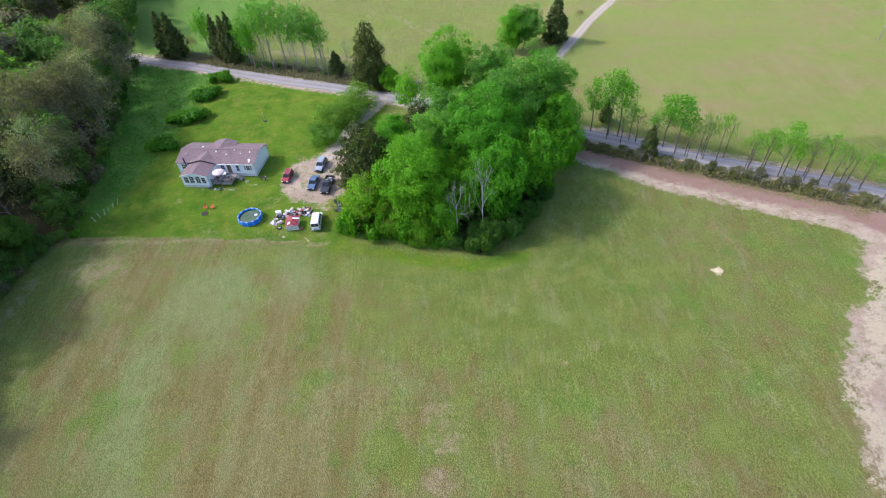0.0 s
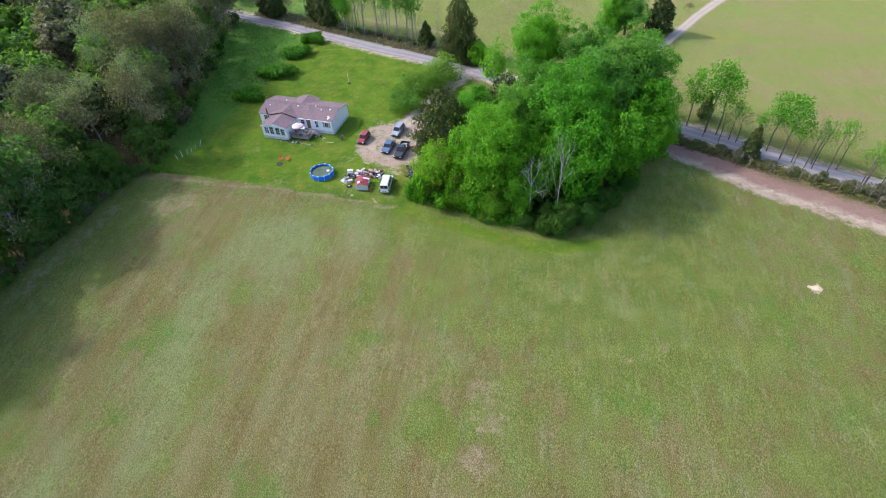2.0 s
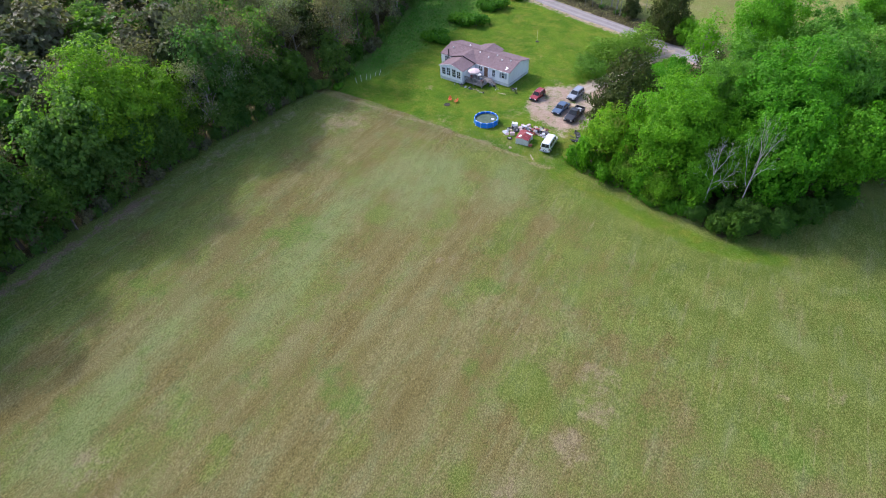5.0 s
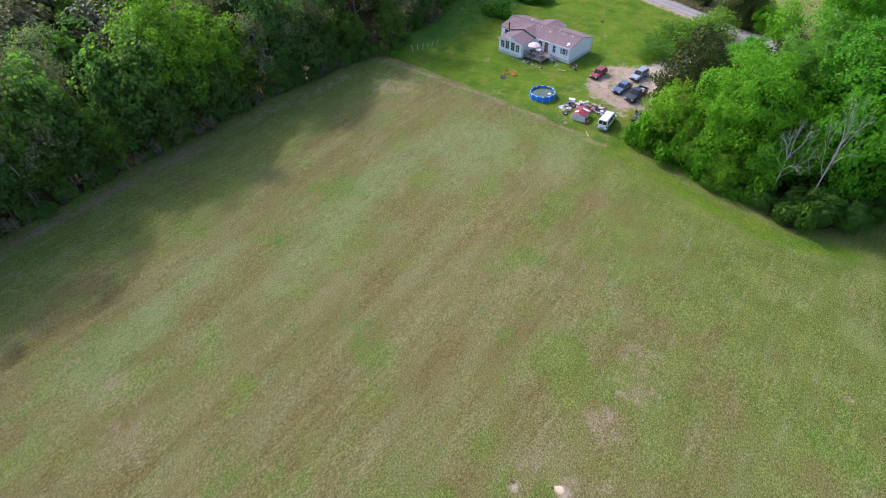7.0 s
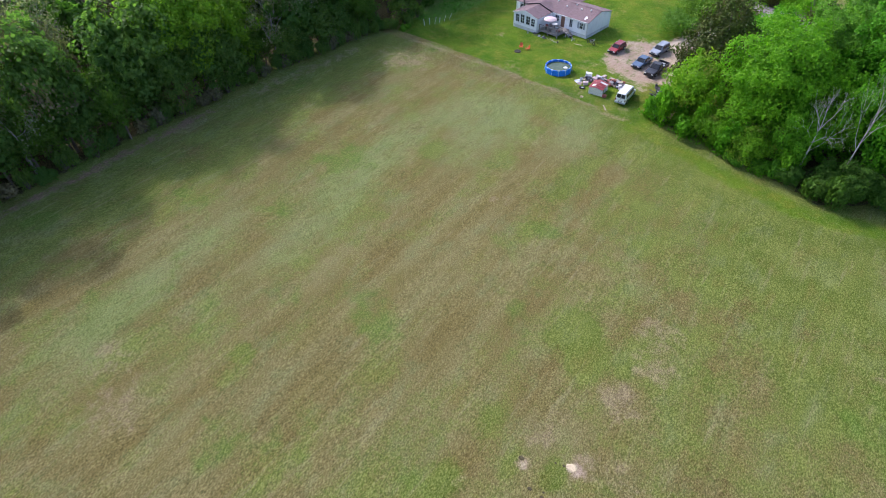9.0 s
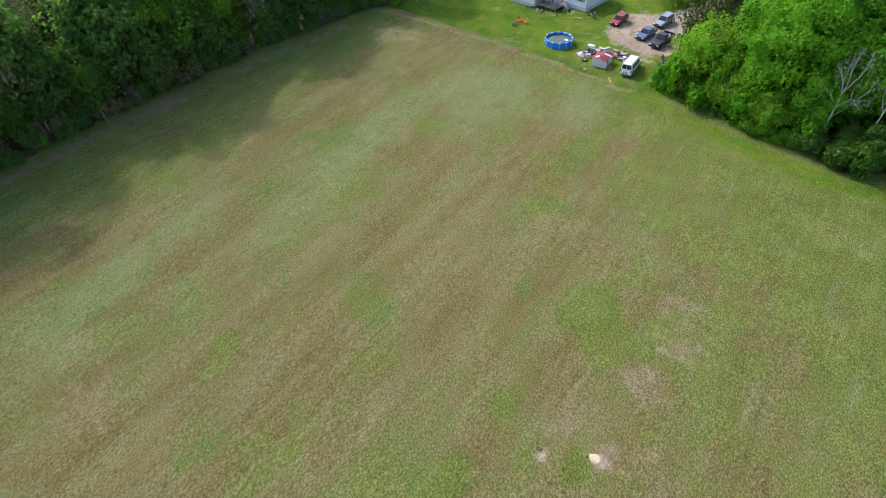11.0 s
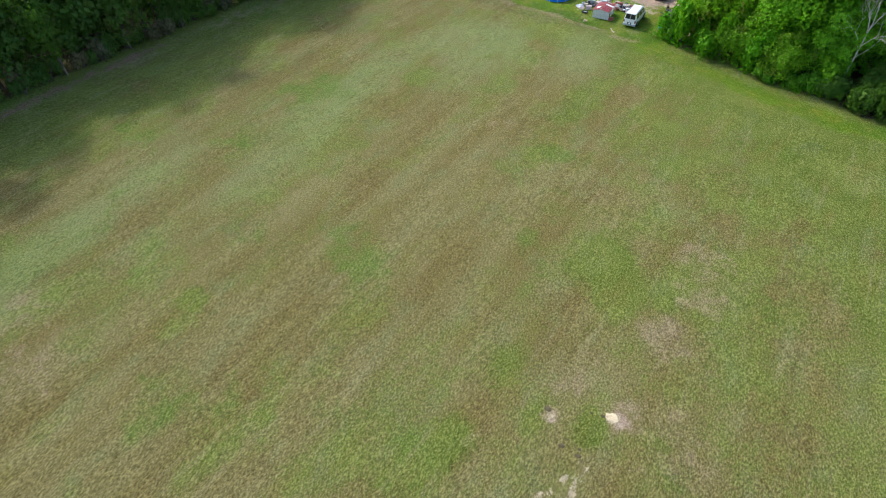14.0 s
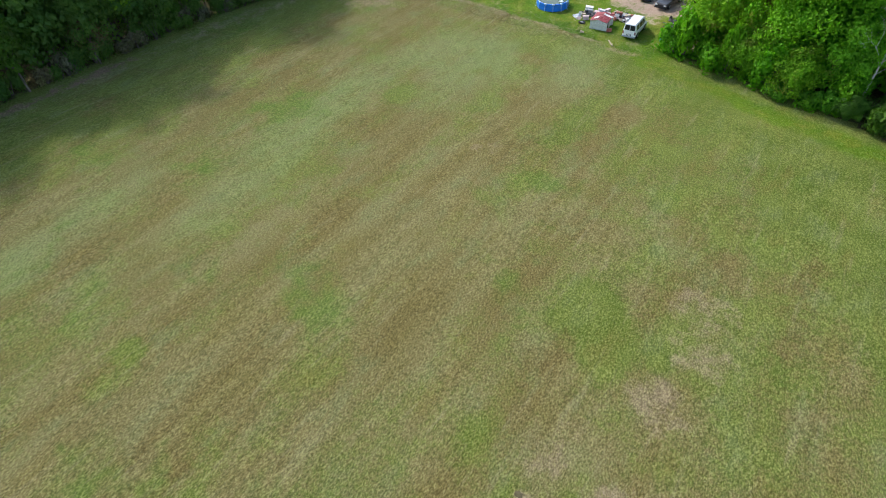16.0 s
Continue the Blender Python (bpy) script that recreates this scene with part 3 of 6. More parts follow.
def crown_points(rng, height, radius, base, lobes, per, size, top=1.0, tight=0.75):
    """Leaf clumps over a crown of uneven lobes: centres, normals, sizes and the lobes' own centres."""
    mid, half = height * (base + 1) / 2, height * (1 - base) / 2
    k = np.arange(lobes) + 0.5
    phi, ga = np.arccos(1 - 2 * k / lobes), math.pi * (1 + 5**0.5) * k
    d = np.stack([np.sin(phi) * np.cos(ga), np.sin(phi) * np.sin(ga), np.cos(phi)], 1) + rng.normal(0, 0.22, (lobes, 3))
    d /= np.linalg.norm(d, axis=1, keepdims=True)
    reach = rng.uniform(0.48, 1.0, (lobes, 1))
    narrow = 1 - (1 - top) * np.clip(d[:, 2:], 0, 1)
    lc = d * reach * np.array([radius, radius, half]) * np.concatenate([narrow, narrow, np.ones_like(narrow)], 1)
    lr = radius * rng.uniform(0.16, 0.46, lobes) * (30 / lobes) ** 0.33
    cs, ns = [], []
    shape = np.array([radius, radius, half])
    for c, r, o in zip(lc, lr, d):
        q = rng.normal(0, 1, (per, 3)) + o * 0.7 + np.array([0, 0, 0.3])
        q /= np.linalg.norm(q, axis=1, keepdims=True)
        rad = r * (tight + (1.25 - tight) * rng.beta(2.2, 1.6, (per, 1))) * (1 + 0.3 * np.sin(q[:, :1] * 7 + c[0]) * np.sin(q[:, 1:2] * 6 + c[1]))
        at = c + q * rad * np.array([1, 1, 0.85])
        cs.append(at)
        out = at / shape
        ns.append(q * 0.35 + out * 0.75 + rng.normal(0, 0.55, (per, 3)) + np.array([0, 0, 0.3]))
    fill = int(lobes * per * 0.16)
    q = rng.normal(0, 1, (fill, 3))
    q /= np.linalg.norm(q, axis=1, keepdims=True)
    inner = q * rng.uniform(0.35, 0.8, (fill, 1)) * np.array([radius, radius, half]) * 0.85
    big = len(np.concatenate(cs))
    cs, ns = np.concatenate(cs + [inner]), np.concatenate(ns + [q + rng.normal(0, 0.3, (fill, 3)) + np.array([0, 0, 0.5])])
    cs[:, 2] += mid
    lc = lc.copy()
    lc[:, 2] += mid
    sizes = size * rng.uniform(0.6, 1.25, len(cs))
    sizes[big:] *= 1.9
    return cs, ns, sizes, lc


def limbs(rng, height, lobes, thick, fork, sides=6, lean=0.03):
    """A tapered trunk with limbs that reach to the lobes of the crown."""
    v, f = [], []
    top = height * 0.82
    bend = rng.normal(0, lean * height, (5, 2))
    pts = [(bend[i][0] * (i > 0) * i / 8, bend[i][1] * (i > 0) * i / 8, top * i / 4 - 0.15 * (i == 0)) for i in range(5)]
    add_tube(v, f, pts, [thick * k for k in (1.25, 0.9, 0.7, 0.45, 0.15)], sides)
    for c in lobes:
        z0 = min(max(height * fork, c[2] * rng.uniform(0.4, 0.75)), top * 0.9)
        i = z0 / top * 4
        a = Vector(pts[int(i)]).lerp(Vector(pts[min(int(i) + 1, 4)]), i - int(i))
        b = Vector(c)
        m = a.lerp(b, 0.5) + Vector((0, 0, (b - a).length * 0.08))
        r = thick * rng.uniform(0.22, 0.4)
        add_tube(v, f, [a, m, b], [r, r * 0.6, r * 0.2], 4)
    return v, f


def leafy_tree(name, seed, height, radius, base, lobes, per, size, leaf, bark, thick, top=1.0, tight=0.75):
    """A tree at the origin: an empty over a trunk with limbs and a crown of leaf clumps."""
    rng = np.random.default_rng(seed)
    ob = new(name)
    cs, ns, sz, lc = crown_points(rng, height, radius, base, lobes, per, size, top, tight)
    keep = cs[:, 2] > 0.15
    v, f = limbs(rng, height, lc[:: max(1, len(lc) // 16)], thick, max(0.12, base * 0.7), 5)
    raw("trunk", v, f, bark, ob)
    cv, cf = cards(cs[keep], ns[keep], sz[keep], rng)
    raw("crown", cv.tolist(), cf.tolist(), leaf, ob)
    return ob


def cedar_tree(name, seed, height, radius, sprays, size, leaf=None, dome=0.75):
    """A dark cone of upswept sprays, ragged at the edge."""
    rng = np.random.default_rng(seed)
    ob = new(name)
    z = height * (0.04 + 0.96 * (1 - np.sqrt(rng.uniform(0, 1, sprays))))
    ang = rng.uniform(0, 2 * math.pi, sprays)
    lump = 1 + 0.22 * np.sin(ang * 3 + z * 1.3 + seed) + 0.16 * np.sin(ang * 7 - z * 2.1)
    u = z / height
    prof = np.clip(1.25 * (1 - u) ** dome, 0, 1) * (0.72 + 0.28 * np.clip(u / 0.15, 0, 1))
    r = radius * prof * lump * rng.uniform(0.72, 1.05, sprays)
    out = np.stack([np.cos(ang), np.sin(ang), np.full(sprays, 0.25)], 1)
    c = np.stack([r * np.cos(ang), r * np.sin(ang), z], 1)
    cv, cf = cards(c, out + rng.normal(0, 0.45, (sprays, 3)), size * rng.uniform(0.6, 1.3, sprays), rng, 1.7)
    v, f = [], []
    add_tube(v, f, [(0, 0, -0.15), (0.05, 0, height * 0.5), (0, 0.05, height * 0.97)], [height * 0.02, height * 0.012, 0.02], 6)
    for i in range(16):
        a, zz = i * 2.4, height * (0.08 + 0.05 * i)
        rr = radius * max(0.1, 0.85 * (1 - zz / height))
        add_tube(v, f, [(0, 0, zz), (rr * math.cos(a), rr * math.sin(a), zz + 0.35 * rr)], [0.05, 0.012], 4)
    raw("trunk", v, f, M_BARK, ob)
    raw("crown", cv.tolist(), cf.tolist(), leaf or M_CEDAR, ob)
    return ob


def branching(rng, v, f, tips, start, way, length, radius, depth, spread, sides=4):
    """A limb that forks until it ends in twigs; the twigs' ends are added to tips."""
    mid = start + way * (length * 0.55) + Vector(rng.normal(0, 0.06 * length, 3))
    end = mid + (way + Vector(rng.normal(0, 0.18, 3))).normalized() * (length * 0.5)
    add_tube(v, f, [start, mid, end], [radius, radius * 0.8, radius * 0.55], sides if depth > 1 else 3)
    if depth == 0:
        tips.append(end)
        return
    for _ in range(3 if depth > 1 else 4):
        w = (way + Vector(rng.normal(0, spread, 3)) + Vector((0, 0, 0.12))).normalized()
        at = mid.lerp(end, rng.uniform(0.2, 1.0))
        branching(rng, v, f, tips, at, w, length * rng.uniform(0.55, 0.8), radius * 0.5, depth - 1, spread, sides)


def twiggy_tree(name, seed, height, bark, leaf=None, buds=0, size=0.3, depth=4, spread=0.5, thick=0.2, haze=0.6, low=0.2, reach=0.25):
    """A tree whose branches still show: forking limbs down to twigs, with few or no leaves."""
    rng = np.random.default_rng(seed)
    ob = new(name)
    v, f, tips = [], [], []
    add_tube(v, f, [(0, 0, -0.15), (rng.normal(0, 0.1), rng.normal(0, 0.1), height * low), (rng.normal(0, 0.3), rng.normal(0, 0.3), height * 0.62)], [thick * 1.2, thick, thick * 0.5], 6)
    for k in range(7):
        a = k * 2.4 + rng.uniform(-0.4, 0.4)
        zz = height * (low + (0.6 - low) * k / 6)
        w = Vector((math.cos(a) * 0.75, math.sin(a) * 0.75, 0.75 + 0.1 * k)).normalized()
        branching(rng, v, f, tips, Vector((0, 0, zz)), w, height * (reach - 0.06 * reach * k), thick * 0.42, depth - 1, spread)
    raw("trunk", v, f, bark, ob)
    if buds:
        t = np.array([tuple(p) for p in tips])
        pick = t[rng.integers(0, len(t), buds)] + rng.normal(0, haze, (buds, 3))
        cv, cf = cards(pick, rng.normal(0, 1, (buds, 3)) + np.array([0, 0, 0.4]), size * rng.uniform(0.6, 1.3, buds), rng)
        raw("crown", cv.tolist(), cf.tolist(), leaf, ob)
    return ob


def bush(name, seed, radius, height, count, size, leaf):
    """A low mound of leaves on a few stems."""
    rng = np.random.default_rng(seed)
    ob = new(name)
    v, f = [], []
    for k in range(6):
        a = k * 1.05 + rng.uniform(0, 0.5)
        add_tube(v, f, [(0.1 * math.cos(a), 0.1 * math.sin(a), -0.1), (0.5 * radius * math.cos(a), 0.5 * radius * math.sin(a), height * 0.7)], [0.06, 0.02], 4)
    raw("stem", v, f, M_BARK, ob)
    lobes = 12
    ang, rr = rng.uniform(0, 6.28, lobes), radius * np.sqrt(rng.uniform(0, 0.55, lobes))
    lc = np.stack([rr * np.cos(ang), rr * np.sin(ang), height * rng.uniform(0.25, 0.62, lobes)], 1)
    i = rng.integers(0, lobes, count)
    q = rng.normal(0, 1, (count, 3)) + np.array([0, 0, 0.5])
    q /= np.linalg.norm(q, axis=1, keepdims=True)
    c = lc[i] + q * np.array([radius * 0.42, radius * 0.42, height * 0.4]) * rng.uniform(0.6, 1.1, (count, 1))
    c[:, 2] = np.maximum(c[:, 2], 0.06)
    cv, cf = cards(c, q + rng.normal(0, 0.4, (count, 3)), size * rng.uniform(0.6, 1.3, count), rng)
    raw("leaves", cv.tolist(), cf.tolist(), leaf, ob)
    return ob


def put(ob, x, y, turn=0.0, s=1.0, sz=None, label="", category="", group="", fresh=False):
    """Stand a thing, or a copy of it, at x, y; s and sz scale it across and up."""
    m = Matrix.Translation((x, y, float(rise(x, y)))) @ Matrix.Rotation(radians(turn), 4, "Z") @ Matrix.Diagonal((s, s, sz or s, 1))
    if fresh:
        ob.matrix_world = m
        made = ob
    else:
        made = copy_thing(ob, m)
    return tagged(made, label, category, group)


class Stock:
    """Built kinds of tree, each first used itself and then copied."""

    def __init__(self, makers):
        self.makers, self.made = makers, {}

    def put(self, key, *args, **kw):
        if key in self.made:
            return put(self.made[key], *args, **kw)
        self.made[key] = self.makers[key]()
        return put(self.made[key], *args, fresh=True, **kw)


T = Stock({
    "far_green": lambda: leafy_tree("deciduous_tree", 111, 16, 4.8, 0.3, 30, 42, 0.8, M_LEAF_WOOD, M_BARK, 0.2),
    "far_deep": lambda: leafy_tree("deciduous_tree", 114, 15, 4.8, 0.22, 30, 42, 0.8, M_LEAF_DEEP, M_BARK, 0.2),
    "far_lime": lambda: leafy_tree("deciduous_tree", 113, 17, 5.0, 0.3, 30, 42, 0.8, M_LEAF_WOOD, M_BARK, 0.2),
    "far_grey": lambda: leafy_tree("budding_tree", 118, 16, 4.6, 0.3, 32, 36, 0.74, M_LEAF_GREY, M_BARK, 0.2, 0.8, 0.4),
    "wood_green": lambda: leafy_tree("deciduous_tree", 11, 16, 4.6, 0.2, 60, 52, 0.42, M_LEAF_WOOD, M_BARK, 0.2, 1.0, 0.5),
    "wood_green2": lambda: leafy_tree("deciduous_tree", 12, 17, 4.2, 0.25, 60, 52, 0.42, M_LEAF_WOOD, M_BARK, 0.2, 0.8, 0.5),
    "wood_lime": lambda: leafy_tree("deciduous_tree", 13, 17, 5.0, 0.2, 80, 110, 0.32, M_LEAF_WOODLIME, M_BARK, 0.22, 1.0, 0.5),
    "wood_lime_big": lambda: leafy_tree("deciduous_tree", 21, 20, 7.4, 0.15, 130, 120, 0.3, M_LEAF_WOODLIME, M_BARK, 0.34, 1.0, 0.5),
    "wood_deep": lambda: leafy_tree("deciduous_tree", 14, 15, 4.4, 0.15, 56, 52, 0.44, M_LEAF_DEEP, M_BARK, 0.2, 1.0, 0.5),
    "wood_deep2": lambda: leafy_tree("deciduous_tree", 15, 13, 3.8, 0.08, 50, 52, 0.42, M_LEAF_DEEP, M_BARK, 0.18, 0.7, 0.5),
    "wood_pine": lambda: leafy_tree("pine_tree", 16, 18, 3.4, 0.35, 26, 95, 0.62, M_CEDAR, M_BARK, 0.2, 0.6),
    "wood_pale": lambda: twiggy_tree("budding_tree", 17, 17, M_BARK_PALE, M_LEAF_PALE, 3400, 0.22, 4, 0.5, 0.2, 0.55),
    "wood_grey": lambda: twiggy_tree("bare_tree", 18, 17, M_BARK, M_LEAF_GREY, 2500, 0.31, 3, 0.5, 0.2, 0.7),
    "wood_grey2": lambda: twiggy_tree("bare_tree", 19, 16, M_BARK, M_LEAF_GREY, 2500, 0.31, 3, 0.55, 0.18, 0.8),
    "wood_rust": lambda: twiggy_tree("budding_tree", 20, 12, M_BARK, M_LEAF_RUST, 2200, 0.22, 4, 0.55, 0.15, 0.6),
    "big_round": lambda: leafy_tree("deciduous_tree", 31, 16.5, 7.0, 0.04, 170, 170, 0.24, M_LEAF_LIME, M_BARK, 0.35, 1.0, 0.55),
    "big_tall": lambda: leafy_tree("deciduous_tree", 32, 20, 7.0, 0.15, 130, 170, 0.26, M_LEAF, M_BARK, 0.38, 1.0, 0.55),
    "big_tall2": lambda: leafy_tree("deciduous_tree", 33, 18, 6.0, 0.12, 110, 150, 0.26, M_LEAF_SOFT, M_BARK, 0.32, 1.0, 0.5),
    "mid_deep": lambda: leafy_tree("deciduous_tree", 34, 13, 5.0, 0.03, 84, 120, 0.27, M_LEAF, M_BARK, 0.26, 1.0, 0.5),
    "mid_shaded": lambda: leafy_tree("deciduous_tree", 40, 12, 4.8, 0.03, 76, 120, 0.28, M_LEAF_SHADED, M_BARK, 0.26, 1.0, 0.5),
    "bush_shaded": lambda: bush("bush", 67, 2.0, 2.4, 1100, 0.27, M_LEAF_SHADED),
    "airy": lambda: leafy_tree("deciduous_tree", 35, 15, 4.0, 0.3, 80, 26, 0.27, M_LEAF_LIME, M_BARK_PALE, 0.16, 0.8, 0.3),
    "airy2": lambda: leafy_tree("deciduous_tree", 36, 18, 3.7, 0.32, 80, 22, 0.26, M_LEAF_SOFT, M_BARK_PALE, 0.14, 0.75, 0.25),
    "slim": lambda: twiggy_tree("slender_tree", 37, 13, M_BARK, M_LEAF, 1500, 0.2, 3, 0.4, 0.09, 0.45, 0.26, 0.13),
    "slim2": lambda: twiggy_tree("slender_tree", 38, 12, M_BARK, M_LEAF_LIME, 560, 0.18, 3, 0.4, 0.08, 0.45, 0.36, 0.12),
    "slim_bare": lambda: twiggy_tree("slender_tree", 39, 10, M_BARK, M_LEAF_SOFT, 260, 0.17, 3, 0.45, 0.08, 0.5, 0.3, 0.15),
    "cedar": lambda: cedar_tree("cedar_tree", 41, 13, 4.6, 14000, 0.25, None, 0.5),
    "cedar2": lambda: cedar_tree("cedar_tree", 42, 11, 2.0, 2600, 0.36),
    "shrub_tree": lambda: leafy_tree("small_tree", 51, 7, 3.6, 0.0, 64, 130, 0.23, M_LEAF_LIME, M_BARK, 0.14, 1.0, 0.5),
    "shrub_soft": lambda: leafy_tree("small_tree", 52, 7, 3.6, 0.0, 64, 120, 0.22, M_LEAF_BROWNING, M_BARK, 0.14, 1.0, 0.5),
    "bush": lambda: bush("bush", 61, 2.4, 2.2, 1900, 0.26, M_BUSH),
    "bush2": lambda: bush("bush", 62, 1.6, 2.6, 1300, 0.26, M_LEAF_LIME),
    "bush_deep": lambda: bush("bush", 63, 2.0, 2.4, 900, 0.27, M_LEAF_DEEP),
    "bush_grey": lambda: bush("bush", 64, 1.3, 1.7, 600, 0.22, M_LEAF_GREY),
    "scrub": lambda: bush("bush", 66, 1.7, 1.1, 700, 0.24, M_LEAF_SCRUB),
    "haze_bush": lambda: bush("bush", 65, 4.2, 5.0, 4600, 0.22, leaf_material("olive_leaves", (0.09, 0.19, 0.016), (0.155, 0.29, 0.03))),
    "dead": lambda: twiggy_tree("dead_tree", 71, 13.5, M_DEADWOOD, None, 0, 0.3, 4, 0.55, 0.15, 0.6, 0.32),
    "bare_slim": lambda: twiggy_tree("bare_tree", 72, 8, M_BARK_PALE, None, 0, 0.3, 3, 0.4, 0.07, 0.5, 0.3),
})

# the clump beside the yard
G = "trees of the clump beside the yard"
for key, x, y, turn, s, sz, label in [
    ("big_round", -4.4, 72.8, 0, 0.95, 1.02, "broad round tree in fresh lime-green leaf, leafy to the ground"),
    ("big_tall", 8.0, 82.0, 40, 1.05, 1.0, "tall spreading tree in fresh green leaf inside the clump"),
    ("big_tall2", 1.5, 88.0, 120, 1.0, 1.0, "tall tree in fresh green leaf inside the clump"),
    ("big_tall2", 13.5, 91.0, 200, 1.05, 1.12, "tall tree in fresh green leaf inside the clump"),
    ("big_tall2", 20.5, 97.0, 250, 1.1, 1.16, "tall spreading tree in fresh green leaf beside the road"),
    ("big_tall2", 11.5, 106.0, 300, 0.95, 1.02, "tall tree in fresh green leaf beside the road"),
    ("big_tall", 2.2, 109.0, 10, 0.8, 1.0, "tall tree in fresh green leaf beside the road"),
    ("mid_deep", 16.8, 78.5, 30, 1.0, 1.2, "deep green tree at the clump's shaded edge"),
    ("mid_deep", 22.5, 89.5, 75, 0.9, 1.0, "deep green tree at the clump's shaded edge"),
    ("mid_deep", 10.0, 72.0, 160, 1.0, 1.12, "deep green tree at the clump's shaded edge"),
    ("mid_deep", -8.5, 89.5, 210, 0.8, 0.8, "deep green tree inside the clump"),
    ("mid_deep", 1.5, 78.5, 270, 0.9, 0.8, "deep green tree inside the clump"),
    ("airy", -6.5, 104.5, 0, 0.95, 0.95, "airy pale-green tree with thin foliage by the road"),
    ("shrub_soft", -13.6, 73.6, 0, 1.2, 1.4, "tall lime-green tree at the edge of the yard"),
    ("shrub_tree", -9.5, 97.0, 80, 1.0, 1.0, "low lime-green tree inside the clump"),
    ("mid_deep", 4.4, 72.6, 35, 0.8, 0.72, "deep green tree behind the dead trees"),
    ("mid_shaded", 8.2, 66.2, 95, 0.55, 0.42, "low dark green tree below the dead trees"),
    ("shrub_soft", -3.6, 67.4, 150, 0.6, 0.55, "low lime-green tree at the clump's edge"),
    ("mid_shaded", 1.9, 65.2, 60, 0.55, 0.56, "low dark green tree below the dead trees"),
    ("mid_shaded", 5.8, 64.9, 200, 0.65, 0.62, "low dark green tree below the dead trees"),
    ("mid_shaded", 14.2, 71.0, 140, 0.8, 0.9, "dark green tree at the clump's shaded edge"),
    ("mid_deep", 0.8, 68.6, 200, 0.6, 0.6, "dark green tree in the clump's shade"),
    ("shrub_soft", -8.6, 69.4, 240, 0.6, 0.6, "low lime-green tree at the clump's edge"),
    ("mid_shaded", 5.5, 67.0, 310, 0.7, 0.8, "low dark green tree at the clump's shaded edge"),
    ("mid_shaded", 11.6, 66.6, 20, 0.8, 0.95, "low dark green tree at the clump's shaded edge"),
    ("mid_shaded", 18.5, 76.5, 320, 0.7, 0.75, "low dark green tree at the clump's shaded edge"),
    ("mid_deep", 24.5, 86.0, 110, 0.6, 0.7, "low green tree at the clump's shaded edge"),
    ("big_tall2", -1.5, 82.0, 330, 0.8, 0.95, "tall tree in fresh green leaf inside the clump"),
    ("cedar", -14.3, 84.6, 0, 1.15, 1.1, "broad dark cedar with a ragged crown beside the parked cars"),
    ("cedar", -3.5, 96.0, 60, 0.8, 0.8, "broad dark cedar inside the clump"),
    ("dead", 2.3, 67.0, 30, 0.62, 0.95, "dead grey tree with bare branches"),
    ("dead", 6.6, 67.2, 170, 0.8, 1.4, "dead grey tree with bare branches"),
]:
    T.put(key, x, y, turn, s, sz, label, "tree", G)
rng = random.Random(5)
for k in range(26):
    u = k / 25 * 5.999
    i = int(u)
    (ax, ay), (bx, by) = CLUMP_FRONT[i], CLUMP_FRONT[i + 1]
    x, y = ax + (bx - ax) * (u - i), ay + (by - ay) * (u - i)
    # past u = 2.5 the bushes take darker leaves, painting in the clump's shade
    key = rng.choice(["bush2", "bush", "bush2"] if u < 2.5 else ["bush_shaded", "bush_shaded", "bush_shaded", "bush_deep"])
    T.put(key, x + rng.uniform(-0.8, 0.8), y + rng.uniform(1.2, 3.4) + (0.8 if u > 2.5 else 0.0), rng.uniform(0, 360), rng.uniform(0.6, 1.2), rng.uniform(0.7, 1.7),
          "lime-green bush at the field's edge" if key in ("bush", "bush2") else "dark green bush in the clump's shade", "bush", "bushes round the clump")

# the woods along the field
G = "trees of the woods"
LABELS = {"far_green": "green woodland tree in young leaf", "far_deep": "dark green woodland tree", "far_lime": "bright green woodland tree in full leaf", "far_grey": "grey-brown woodland tree in bud", "wood_green": "green woodland tree in young leaf", "wood_green2": "green woodland tree in young leaf", "wood_lime": "bright green woodland tree in full leaf", "wood_lime_big": "broad bright green woodland tree above its neighbours",
          "wood_deep": "dark green woodland tree", "wood_deep2": "low dark green woodland tree", "wood_pine": "dark slender pine in the woods",
          "wood_pale": "pale budding woodland tree with whitish twigs", "wood_grey": "grey-brown woodland tree, barely in bud", "wood_grey2": "grey-brown woodland tree, barely in bud",
          "wood_rust": "reddish budding tree at the woods' edge"}
CLEARED = (-77.0, 36.0, 8.0)   # no tall tree stands before the broad bright one
FIXED = [("wood_lime_big", -81.5, 36.5, 1.0, 1.08), ("wood_lime", -80.0, 45.5, 0.9, 0.9), ("wood_pale", -78, 55, 1.0, 1.05), ("wood_pale", -77, 50.5, 0.85, 0.85), ("wood_pale", -81.5, 78, 1.0, 0.98), ("wood_pale", -90, 106, 1.0, 0.9),
         ("wood_lime", -96, 104, 1.2, 1.0), ("wood_lime", -100, 118, 1.2, 0.95), ("wood_pale", -79.5, 10, 0.95, 0.98), ("wood_grey", -84, 18, 0.95, 1.15),
         ("wood_green", -77.5, 64, 0.8, 0.75), ("wood_rust", -76.5, 31, 0.5, 0.5), ("wood_grey", -80, 62, 1.0, 1.0), ("wood_green2", -75.8, 70, 0.6, 0.5), ("wood_lime", -87, 90, 0.8, 0.8)]
spots = [(p[1], p[2]) for p in FIXED]
for key, x, y, s, sz in FIXED:
    T.put(key, x, y, rng.uniform(0, 360), s, sz, LABELS[key], "tree", G)
